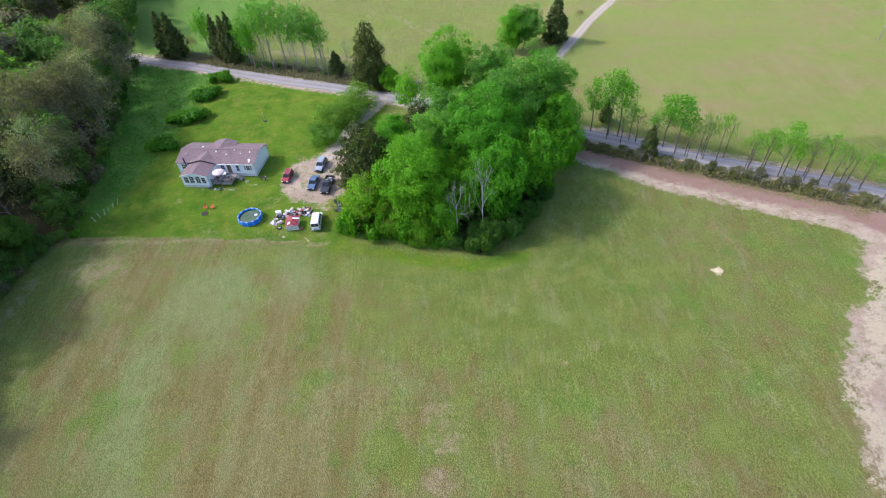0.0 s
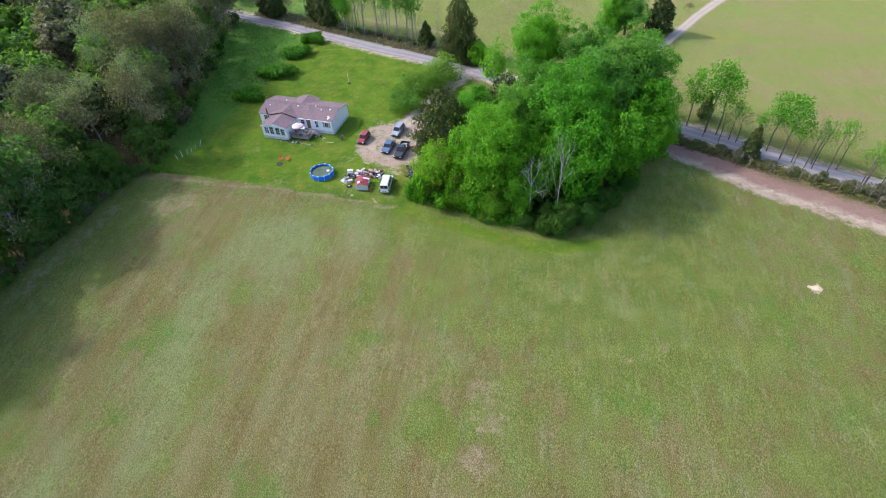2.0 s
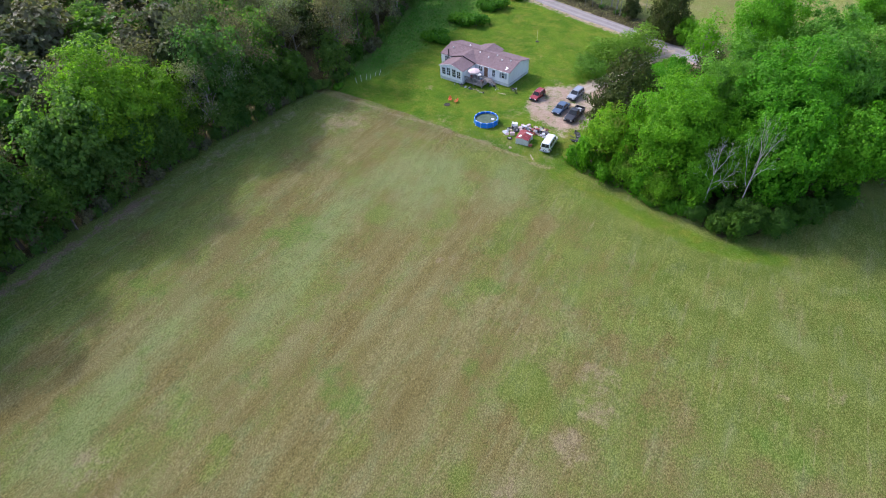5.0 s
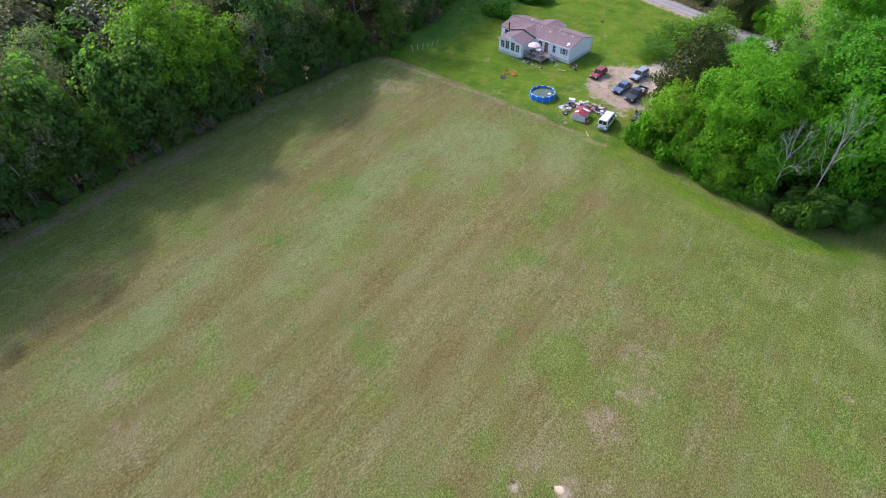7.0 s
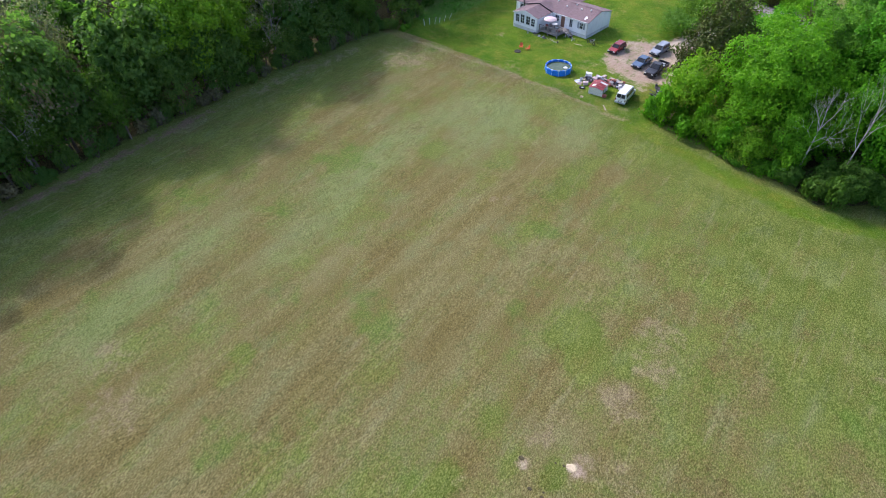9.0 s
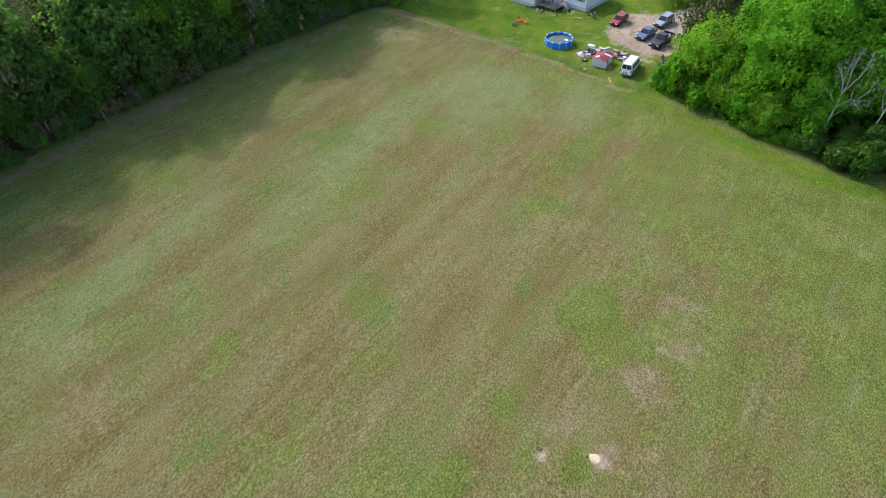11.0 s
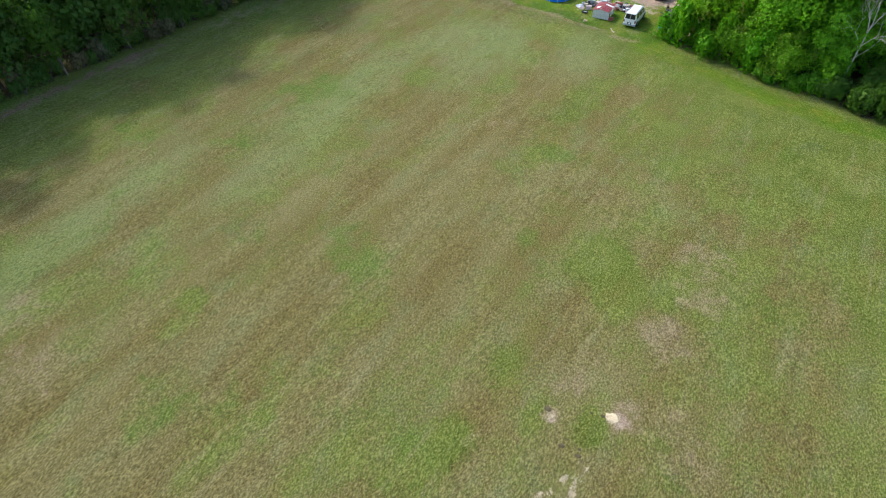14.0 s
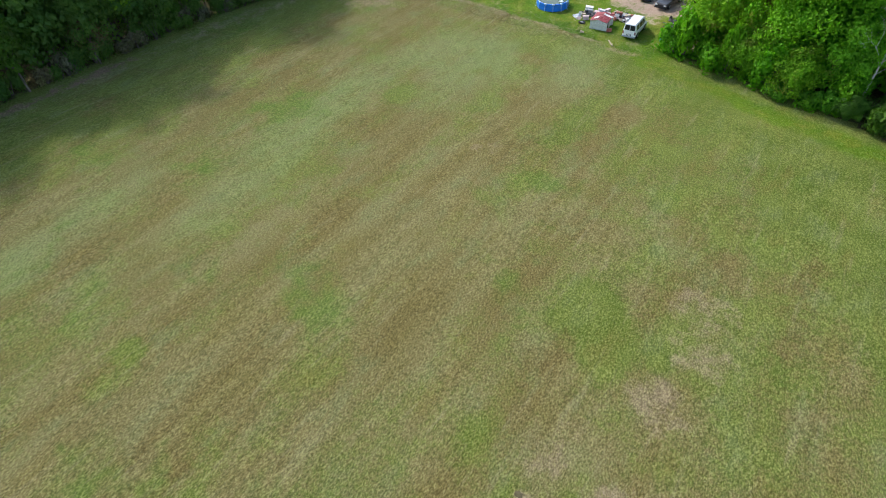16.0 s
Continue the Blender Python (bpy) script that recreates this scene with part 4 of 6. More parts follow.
kinds = ["wood_grey"] * 4 + ["wood_grey2"] * 4 + ["wood_deep"] * 6 + ["wood_deep2"] * 3 + ["wood_pine"] * 4 + ["wood_green"] * 4 + ["wood_green2"] * 3 + ["wood_pale"] * 2
behind = ["far_green"] * 4 + ["far_deep"] * 8 + ["far_lime"] + ["far_grey"] * 6
tries = 0
while len(spots) < 288 and tries < 40000:
    tries += 1
    y = rng.uniform(-12, 235)
    edge = float(np.interp(y, [p[1] for p in WOODS_EDGE], [p[0] for p in WOODS_EDGE]))
    deep = 1.6 + rng.uniform(0, 1) ** 1.5 * (95 if 15 < y < 200 else 50)
    x = edge - deep
    gap = 4.0 if deep < 12 else 5.4
    if math.hypot(x - CLEARED[0], y - CLEARED[1]) < CLEARED[2] or far_from(np.array(x), np.array(y), ROAD) < 5 or any((x - a) ** 2 + (y - b) ** 2 < gap * gap for a, b in spots):
        continue
    spots.append((x, y))
    low = deep < 4 and y < 80
    key = rng.choice(["wood_deep2", "wood_deep", "wood_green2", "wood_grey", "wood_deep2"]) if deep < 4 else rng.choice(kinds if deep < 22 else behind)
    s = rng.uniform(0.85, 1.15) * (0.75 if low else 1.0)
    T.put(key, x, y, rng.uniform(0, 360), s, s * rng.uniform(0.85, 1.1) * (1.12 if y > 84 and deep < 12 else 1.22 if y < 52 and 2.2 < deep < 14 else 1.0), LABELS[key], "tree", G)
for k in range(17):
    y = 80 + k * 4.4 + rng.uniform(-1, 1)
    edge = float(np.interp(y, [p[1] for p in WOODS_EDGE], [p[0] for p in WOODS_EDGE]))
    key = ("wood_grey", "wood_pale", "wood_grey2", "wood_deep", "wood_grey2", "wood_grey")[k % 6]
    T.put(key, edge - rng.uniform(1.5, 5.0), y, rng.uniform(0, 360), rng.uniform(0.85, 1.0), rng.uniform(0.92, 1.1), LABELS[key], "tree", G)
for k in range(11):
    y = -9 + k * 6.3 + rng.uniform(-1, 1)
    if abs(y - 36.5) < 7:
        continue
    edge = float(np.interp(y, [p[1] for p in WOODS_EDGE], [p[0] for p in WOODS_EDGE]))
    key = ("wood_deep", "wood_green2", "wood_deep", "wood_grey")[k % 4]
    T.put(key, edge - rng.uniform(4.0, 6.0), y, rng.uniform(0, 360), rng.uniform(1.0, 1.15), rng.uniform(1.2, 1.32), LABELS[key], "tree", G)
for k in range(40):
    y = -8 + k * 2.05 + rng.uniform(-0.6, 0.6)
    edge = float(np.interp(y, [p[1] for p in WOODS_EDGE], [p[0] for p in WOODS_EDGE]))
    key = rng.choice(["wood_deep2", "wood_green", "wood_green2", "wood_deep"])
    s = rng.uniform(0.5, 0.75) * (1.18 if y < 50 else 1.0)
    T.put(key, edge - rng.uniform(1.5, 6.0), y, rng.uniform(0, 360), s, s * rng.uniform(0.75, 1.0) * (1.25 if y < 50 else 1.0), "low leafy tree filling the woods' edge", "tree", "low trees at the woods' edge")
for k in range(62):
    y = -6 + k * 1.3 + rng.uniform(-1, 1)
    edge = float(np.interp(y, [p[1] for p in WOODS_EDGE], [p[0] for p in WOODS_EDGE]))
    T.put(rng.choice(["bush_deep", "bush_deep", "bush_grey", "bush_deep"]), edge - rng.uniform(1.2, 2.6), y, rng.uniform(0, 360), rng.uniform(0.8, 1.2), rng.uniform(0.8, 1.7), "dark bush at the foot of the woods", "bush", "bushes along the woods")

for k in range(34):
    y = 71 + k * 2.3 + rng.uniform(-0.8, 0.8)
    edge = float(np.interp(y, [p[1] for p in WOODS_EDGE], [p[0] for p in WOODS_EDGE]))
    key = rng.choice(["bush_deep", "bush_shaded", "bush_deep", "bush_grey"]) if k > 4 else "bush_deep"
    T.put(key, edge - rng.uniform(0.0, 2.4) + (0.8 if k < 5 else 0.0), y, rng.uniform(0, 360), rng.uniform(0.9, 1.5), rng.uniform(0.9, 1.8), "dark bush at the foot of the woods", "bush", "bushes along the woods")

# across the road
G = "trees along the road"
for key, x, y, s, sz, label in [
    ("cedar2", -78.5, 154.0, 1.25, 1.15, "dark cedar beside the road"), ("cedar2", -75.4, 152.8, 1.1, 1.0, "dark cedar beside the road"), ("wood_rust", -71.8, 154.4, 0.75, 0.85, "small tree with orange spring buds"),
    ("airy", -65.8, 152.2, 0.8, 0.95, "airy green tree with thin foliage by the road"), ("cedar2", -62.2, 150.5, 0.85, 0.95, "narrow dark cedar beside the road"),
    ("cedar2", -58.6, 147.6, 0.9, 1.0, "narrow dark cedar beside the road"), ("cedar2", -56.4, 146.6, 0.9, 1.1, "narrow dark cedar beside the road"),
    ("airy", -52.2, 145.0, 1.0, 0.95, "airy green tree with thin foliage by the road"), ("airy2", -48.6, 145.4, 1.0, 1.0, "tall thin-leaved tree with a pale trunk"), ("airy2", -45.4, 142.0, 0.95, 1.05, "tall thin-leaved tree with a pale trunk"),
    ("airy2", -41.6, 141.6, 1.0, 1.08, "tall thin-leaved tree with a pale trunk"), ("airy2", -38.0, 138.8, 0.9, 1.02, "tall thin-leaved tree with a pale trunk"), ("airy2", -34.8, 137.0, 0.95, 1.08, "tall thin-leaved tree with a pale trunk"),
    ("airy2", -32.4, 137.6, 0.8, 0.98, "tall thin-leaved tree with a pale trunk"), ("airy2", -30.4, 135.4, 0.85, 0.95, "tall thin-leaved tree with a pale trunk"), ("airy", -50.4, 141.8, 0.7, 0.7, "airy green tree with thin foliage by the road"),
    ("cedar2", -26.8, 135.0, 0.75, 0.5, "small dark cedar beside the road"), ("bare_slim", -24.6, 140.4, 1.0, 1.0, "thin bare tree in the pasture's edge"),
    ("cedar", -16.8, 127.0, 0.72, 1.15, "tall dark cedar beside the road"), ("bush_deep", -20.8, 129.3, 1.0, 1.0, "dark bush beside the road"), ("shrub_tree", -12.0, 124.0, 0.7, 0.8, "low lime-green tree beside the road"),
    ("big_tall2", 24.0, 143.5, 0.9, 0.62, "round green tree on the lane's edge"), ("mid_deep", 20.0, 141.0, 0.7, 0.75, "deep green tree near the lane"), ("cedar2", 32.6, 145.5, 1.2, 1.0, "dark cedar on the lane's edge"), ("wood_rust", 42.6, 160.2, 0.5, 0.45, "small reddish tree beside the lane"),
    ("slim", 32.3, 99.0, 1.15, 1.15, "slender tree with thin green foliage by the road"), ("slim", 35.4, 96.8, 1.2, 1.22, "slender tree with thin green foliage by the road"), ("slim", 37.2, 96.0, 1.1, 1.1, "slender tree with thin green foliage by the road"),
    ("slim_bare", 39.2, 94.4, 1.0, 1.05, "slender almost bare tree by the road"), ("cedar2", 36.2, 102.4, 0.5, 0.45, "small dark cedar beside the road"), ("cedar2", 41.5, 88.9, 0.6, 0.55, "small dark cedar beside the road"),
    ("slim", 45.2, 91.2, 1.1, 0.98, "slender tree with thin green foliage by the road"), ("slim", 47.0, 89.2, 1.2, 1.02, "slender tree with thin green foliage by the road"), ("slim2", 48.6, 88.0, 0.9, 0.95, "slender tree with a small lime crown by the road"),
    ("slim_bare", 50.2, 86.3, 1.0, 1.1, "slender almost bare tree by the road"), ("slim_bare", 51.4, 86.2, 1.0, 1.15, "slender almost bare tree by the road"), ("slim2", 53.6, 85.2, 1.0, 1.2, "slender tree with a small lime crown by the road"),
    ("slim_bare", 56.9, 80.6, 1.0, 1.05, "slender almost bare tree by the road"), ("slim2", 58.4, 82.0, 1.1, 0.92, "slender tree with a small lime crown by the road"), ("slim2", 61.2, 82.4, 1.1, 0.98, "slender tree with a small lime crown by the road"),
    ("slim", 62.8, 79.2, 0.95, 0.96, "slender tree with thin green foliage by the road"), ("slim2", 65.4, 78.6, 1.0, 0.85, "slender tree with a small lime crown by the road"), ("slim_bare", 67.4, 78.9, 1.0, 1.1, "slender almost bare tree by the road"),
    ("slim2", 69.6, 77.4, 1.2, 1.1, "slender tree with a small lime crown by the road"), ("slim_bare", 72.0, 75.6, 1.0, 1.0, "slender almost bare tree by the road"), ("slim2", 74.8, 74.0, 1.1, 0.9, "slender tree with a small lime crown by the road"),
    ("slim_bare", 77.5, 71.2, 1.0, 1.1, "slender almost bare tree by the road"), ("slim2", 80.5, 69.6, 1.1, 1.0, "slender tree with a small lime crown by the road"),
]:
    T.put(key, x, y, rng.uniform(0, 360), s, sz, label, "tree", G)
for k in range(48):
    u = k / 47
    x = 29 + 48 * u
    y = 94.2 - 23.8 * u + 1.3 * math.sin(k * 1.7)
    T.put(rng.choice(["scrub", "scrub", "scrub", "bush_grey"]), x, y, rng.uniform(0, 360), rng.uniform(0.4, 1.0), rng.uniform(0.35, 1.1), "low scrubby bush on the road bank", "bush", "bushes on the road bank")

for k in range(16):
    u = (k + 0.4) / 16
    T.put("slim_bare", 33 + 48 * u + rng.uniform(-0.7, 0.7), 97.6 - 26.2 * u + rng.uniform(-2.2, 1.2), rng.uniform(0, 360), rng.uniform(0.7, 1.1), rng.uniform(0.7, 1.15), "slender almost bare tree by the road", "tree", G)
for k in range(16):
    u = (k + 0.5) / 16
    T.put(rng.choice(["bush_grey", "bush_deep", "bush_deep"]), -60 + 35 * u + rng.uniform(-0.8, 0.8), 147.0 - 14.2 * u + rng.uniform(-1.0, 1.0), rng.uniform(0, 360), rng.uniform(0.5, 0.7), rng.uniform(0.28, 0.45) * 1.5, "dark shrub under the roadside trees", "shrub", "shrubs under the roadside trees")
for k in range(14):
    u = (k + 0.5) / 14
    T.put("bare_slim", -54 + 26 * u + rng.uniform(-0.8, 0.8), 143.6 - 10.2 * u + rng.uniform(-0.6, 2.4), rng.uniform(0, 360), rng.uniform(0.6, 0.9), rng.uniform(1.1, 1.6), "tall thin pale-barked tree without leaves", "tree", G)
for k in range(26):
    u = (k + 0.5) / 26
    T.put("bare_slim", 36 + 40 * u + rng.uniform(-0.8, 0.8), 88.6 - 20.2 * u + rng.uniform(-0.6, 0.6), rng.uniform(0, 360), rng.uniform(0.3, 0.6), rng.uniform(0.25, 0.5), "pale bare shrub on the road bank", "shrub", "bare shrubs on the road bank")

# bushes in the yard
for x, y, s, sz in [(-61.6, 103.6, 1.9, 1.5), (-64.6, 103.0, 1.2, 1.1), (-58.2, 114.8, 2.0, 1.6), (-62.2, 114.0, 2.0, 1.5), (-57.6, 126.4, 1.8, 1.5), (-61.2, 126.0, 1.6, 1.4), (-56.8, 135.2, 1.5, 1.6), (-59.4, 135.2, 1.2, 1.4)]:
    T.put("bush", x, y, rng.uniform(0, 360), s, sz, "broad green bush on the lawn", "bush", "bushes in a row on the lawn")
T.put("haze_bush", -22.8, 108.0, 20, 1.35, 0.95, "large hazy olive-green bush beside the driveway", "bush", "bushes beside the driveway")
T.put("haze_bush", -25.2, 102.0, 140, 0.8, 0.75, "large hazy olive-green bush beside the driveway", "bush", "bushes beside the driveway")
T.put("haze_bush", -21.0, 114.6, 260, 1.1, 1.1, "large hazy olive-green bush beside the driveway", "bush", "bushes beside the driveway")
T.put("bush", -68.8, 75.0, 30, 0.8, 0.6, "mid-green bush at the corner of the woods", "bush", "bushes along the woods")


# ---- the house ----
def siding_material(name, color, pitch):
    """White lap siding: shadow lines between boards, weathering in streaks."""
    m, nt, b = nodes_of(name)
    c = nt.nodes.new("ShaderNodeTexCoord")
    s = nt.nodes.new("ShaderNodeSeparateXYZ")
    link(nt, c.outputs["Object"], s.inputs[0])
    saw = calc(nt, "FRACT", calc(nt, "DIVIDE", s.outputs[2], pitch))
    col = mix(nt, span(nt, grain(nt, 1.2, 5, (1, 1, 0.3)), 0.35, 0.7, 0, 0.5), color, tuple(x * 0.82 for x in color))
    col = mix(nt, span(nt, grain(nt, 0.9, 6, rough=0.7), 0.56, 0.75, 0, 0.35), col, (0.45, 0.42, 0.36))
    link(nt, col, b.inputs["Base Color"])
    b.inputs["Roughness"].default_value = 0.55
    bump(nt, b, saw, 0.6, 0.02)
    return m


def shingle_material(name, a, b2, stain):
    m, nt, b = nodes_of(name)
    br = nt.nodes.new("ShaderNodeTexBrick")
    br.inputs["Scale"].default_value = 1.0
    br.inputs["Brick Width"].default_value, br.inputs["Row Height"].default_value = 0.3, 0.16
    br.inputs["Mortar Size"].default_value = 0.006
    br.inputs["Color1"].default_value, br.inputs["Color2"].default_value = (*a, 1), (*b2, 1)
    br.inputs["Mortar"].default_value = (*(x * 0.6 for x in a), 1)
    c = nt.nodes.new("ShaderNodeTexCoord")
    link(nt, c.outputs["Object"], br.inputs["Vector"])
    col = mix(nt, span(nt, grain(nt, 0.7, 6, (1, 0.35, 1), rough=0.7), 0.45, 0.72, 0, 0.6), br.outputs[0], stain)
    col = mix(nt, span(nt, grain(nt, 12.0, 3), 0.3, 0.75, 0, 0.4), col, b2)
    link(nt, col, b.inputs["Base Color"])
    b.inputs["Roughness"].default_value = 0.9
    bump(nt, b, grain(nt, 14.0, 3), 0.5, 0.015)
    return m


M_SIDING = siding_material("white_siding", (0.90, 0.90, 0.94), 0.2)
M_SKIRT = paint("skirting", (0.66, 0.67, 0.70), 0.6, vary=0.2, scale=1.5, dirt=(0.35, 0.32, 0.26))
M_SHINGLE = shingle_material("shingles", (0.135, 0.088, 0.096), (0.20, 0.138, 0.146), (0.10, 0.066, 0.072))
M_TRIM = paint("trim_white", (0.82, 0.82, 0.83), 0.5)
M_WHITE = paint("white_plastic", (0.80, 0.80, 0.79), 0.45, dirt=(0.5, 0.47, 0.42))
M_DARK = paint("black_rubber", (0.022, 0.022, 0.024), 0.8)
M_STEEL = paint("steel", (0.5, 0.5, 0.5), 0.35, 0.9)
M_WOOD = paint("weathered_boards", (0.30, 0.27, 0.25), 0.85, vary=0.35, scale=2.5, dirt=(0.16, 0.13, 0.11), relief=0.01)
M_BROWN = paint("brown_door", (0.22, 0.12, 0.08), 0.6)
M_SHUTTER = paint("grey_shutter", (0.32, 0.34, 0.38), 0.6)
M_FADED = paint("faded_canvas", (0.66, 0.50, 0.49), 0.8, vary=0.15, dirt=(0.55, 0.42, 0.41))
M_POOL = paint("pool_blue", (0.015, 0.20, 0.78), 0.4, vary=0.25, scale=2.0)
M_POOL_PALE = paint("pool_pale_blue", (0.45, 0.62, 0.85), 0.4, vary=0.2)
M_ORANGE = paint("orange_plastic", (0.60, 0.10, 0.03), 0.45, vary=0.2)
M_TIN = paint("tin_wall", (0.68, 0.68, 0.68), 0.5, 0.2, vary=0.2, dirt=(0.4, 0.33, 0.28))
M_RED_TIN = paint("red_tin", (0.24, 0.022, 0.028), 0.6, vary=0.4, scale=2.0, dirt=(0.5, 0.33, 0.33))
M_ASH = paint("ash", (0.07, 0.06, 0.055), 0.95)


def glass_material(name, tint, rough=0.05, clear=0.75):
    m, nt, b = nodes_of(name)
    link(nt, mix(nt, span(nt, grain(nt, 2.0, 3), 0.3, 0.7), tint, tuple(x * 0.75 for x in tint)), b.inputs["Base Color"])
    b.inputs["Roughness"].default_value = rough
    b.inputs["Transmission Weight"].default_value = clear
    b.inputs["IOR"].default_value = 1.45
    return m


M_GLASS = glass_material("window_glass", (0.16, 0.19, 0.24))
M_CARGLASS = glass_material("car_glass", (0.035, 0.04, 0.045), 0.04, 0.45)


def water_material():
    m, nt, b = nodes_of("pool_water")
    link(nt, mix(nt, span(nt, grain(nt, 1.2, 3), 0.35, 0.65), (0.055, 0.085, 0.045), (0.085, 0.115, 0.065)), b.inputs["Base Color"])
    b.inputs["Roughness"].default_value = 0.06
    b.inputs["IOR"].default_value = 1.33
    bump(nt, b, grain(nt, 4.0, 3), 0.15, 0.02)
    return m


def wall_mesh(length, height, thick, holes):
    """A wall along x with its outer face at y = 0, with openings (x0, x1, z0, z1) through it."""
    bm = bmesh.new()
    xs = sorted({0.0, length, *(h[0] for h in holes), *(h[1] for h in holes)})
    for a, b in zip(xs, xs[1:]):
        cuts = sorted((h[2], h[3]) for h in holes if h[0] < (a + b) / 2 < h[1])
        z = 0.0
        for lo, hi in cuts + [(height, height)]:
            if lo - z > 1e-4:
                add_box(bm, b - a, thick, lo - z, (a + b) / 2, thick / 2, z)
            z = hi
    return bm


def window(parent, x, y, z, w, h, bars=1, shutters=False, transom=False):
    """A framed window in a south wall; x, z its lower left corner."""
    bm = bmesh.new()
    t = 0.07
    add_box(bm, w + 2 * t, 0.1, t, x + w / 2, y, z - t)
    add_box(bm, w + 2 * t, 0.1, t, x + w / 2, y, z + h)
    add_box(bm, t, 0.1, h, x - t / 2, y, z)
    add_box(bm, t, 0.1, h, x + w + t / 2, y, z)
    f = part("window_frame", bm, M_TRIM, parent)
    part("pane", box(w, 0.012, h, x + w / 2, y + 0.05, z), M_GLASS, f)
    for k in range(bars):
        part("mullion", box(w, 0.03, 0.05, x + w / 2, y + 0.02, z + h * (k + 1) / (bars + 1) - 0.025), M_TRIM, f)
    part("mullion", box(0.04, 0.03, h, x + w / 2, y + 0.015, z), M_TRIM, f)
    part("sill", box(w + 0.3, 0.14, 0.05, x + w / 2, y - 0.02, z - t - 0.05), M_TRIM, f)
    if shutters:
        for sx in (x - 0.3, x + w + 0.3):
            part("shutter", box(0.34, 0.05, h + 0.1, sx, y - 0.03, z - 0.05, bevel=0.01), M_SHUTTER, f)
    return f


def build_house():
    h = thing("house", pose(-38.2, 90.0, 0.0, 0, 0, -8.0), "long white single-storey home with a faded mauve-brown shingle roof", "house")
    L, D, E, SK = 16.8, 7.4, 2.85, 0.55
    XA, XB, YF = -13.8, -8.15, -4.3          # the front wing

    def wall(name, x, y, turn, length, height, holes=(), z=SK):
        ob = part(name, wall_mesh(length, height, 0.14, list(holes)), M_SIDING, h)
        ob.matrix_basis = pose(x, y, z, 0, 0, turn)
        return ob

    # south wall of the main body in two stretches, then east, north, west
    wall("wall", -L, 0, 0, L + XA, E - SK, [(1.0, 1.8, 0.9, 2.0)])
    wall("wall", XB, 0, 0, -XB, E - SK, [(0.9, 1.7, 0.95, 1.95), (2.2, 3.1, 0.1, 2.1), (4.2, 4.8, 0.6, 2.0), (6.4, 7.1, 0.9, 1.9)])
    wall("wall", 0, 0, 90, D, E - SK)
    wall("wall", 0, D, 180, L, E - SK, [(3, 4.2, 0.9, 2), (8, 9.2, 0.9, 2), (13, 14.2, 0.9, 2)])
    wall("wall", -L, D, 270, D, E - SK)
    # the wing: window front under a low gable, and its two sides
    wins = [(0.55, 1.4, 0.65, 1.9), (1.7, 2.6, 0.65, 2.15), (3.05, 3.95, 0.65, 2.15), (4.25, 5.1, 0.65, 1.9)]
    wall("wall", XA, YF, 0, XB - XA, 2.75 - SK + 0.02, [(a, b, c - 0.1, min(d, 2.08)) for a, b, c, d in wins])
    wall("wall", XB, YF, 90, -YF, 2.75 - SK)
    wall("wall", XA, 0, 270, -YF, 2.75 - SK)
    for a, b, c, d in wins:
        window(h, XA + a, YF, SK + c - 0.1, b - a, min(d, 2.08) - c + 0.1, 2)
    for a in (1.8, 3.15):
        window(h, XA + a, YF - 0.03, SK + 2.3, 0.7, 0.28, 0)
    window(h, -L + 1.0, 0, SK + 0.9, 0.8, 1.1)
    window(h, XB + 0.9, 0, SK + 0.95, 0.8, 1.0)
    window(h, XB + 4.2, 0, SK + 0.6, 0.6, 1.4)
    window(h, XB + 6.4, 0, SK + 0.9, 0.7, 1.0, 1, True)
    for a in (3, 8, 13):
        f = window(h, 0, 0, 0, 1.2, 1.1)
        f.matrix_basis = pose(-a, D, SK + 0.9, 0, 0, 180)
    d = part("door", box(0.86, 0.06, 1.96, XB + 2.65, 0.05, SK + 0.12), M_BROWN, h, "brown front door")
    part("handle", box(0.05, 0.08, 0.12, XB + 2.98, -0.02, SK + 1.05, bevel=0.01), M_STEEL, d)
    # gable ends
    rise_, mid = 0.27, D / 2
    for x in (-0.14, -L):
        bm = bmesh.new()
        pts = [(0, E), (D, E), (D, E + 0.03), (mid, E + rise_ * mid - 0.02), (0, E + 0.03)]
        a = [bm.verts.new((x, p, q)) for p, q in pts]
        b = [bm.verts.new((x + 0.14, p, q)) for p, q in pts]
        bm.faces.new(list(reversed(a)))
        bm.faces.new(b)
        for i in range(5):
            j = (i + 1) % 5
            bm.faces.new((a[i], a[j], b[j], b[i]))
        bmesh.ops.recalc_face_normals(bm, faces=bm.faces)
        part("gable", bm, M_SIDING, h)
    for y0, ze, xa, xb, zr in ((YF, 2.75, XA, XB, 2.75 + 0.27 * 2.95), (-0.06, E, XA - 0.2, XB + 0.2, E + 0.27 * 3.15 + 0.05)):
        bm = bmesh.new()
        cx = (xa + xb) / 2
        a = [bm.verts.new(p) for p in ((xa, y0, ze), (xb, y0, ze), (cx, y0, zr))]
        b = [bm.verts.new((v.co.x, y0 + 0.14, v.co.z)) for v in a]
        bm.faces.new(a)
        bm.faces.new(list(reversed(b)))
        for i in range(3):
            j = (i + 1) % 3
            bm.faces.new((a[j], a[i], b[i], b[j]))
        part("gable", bm, M_SIDING, h)
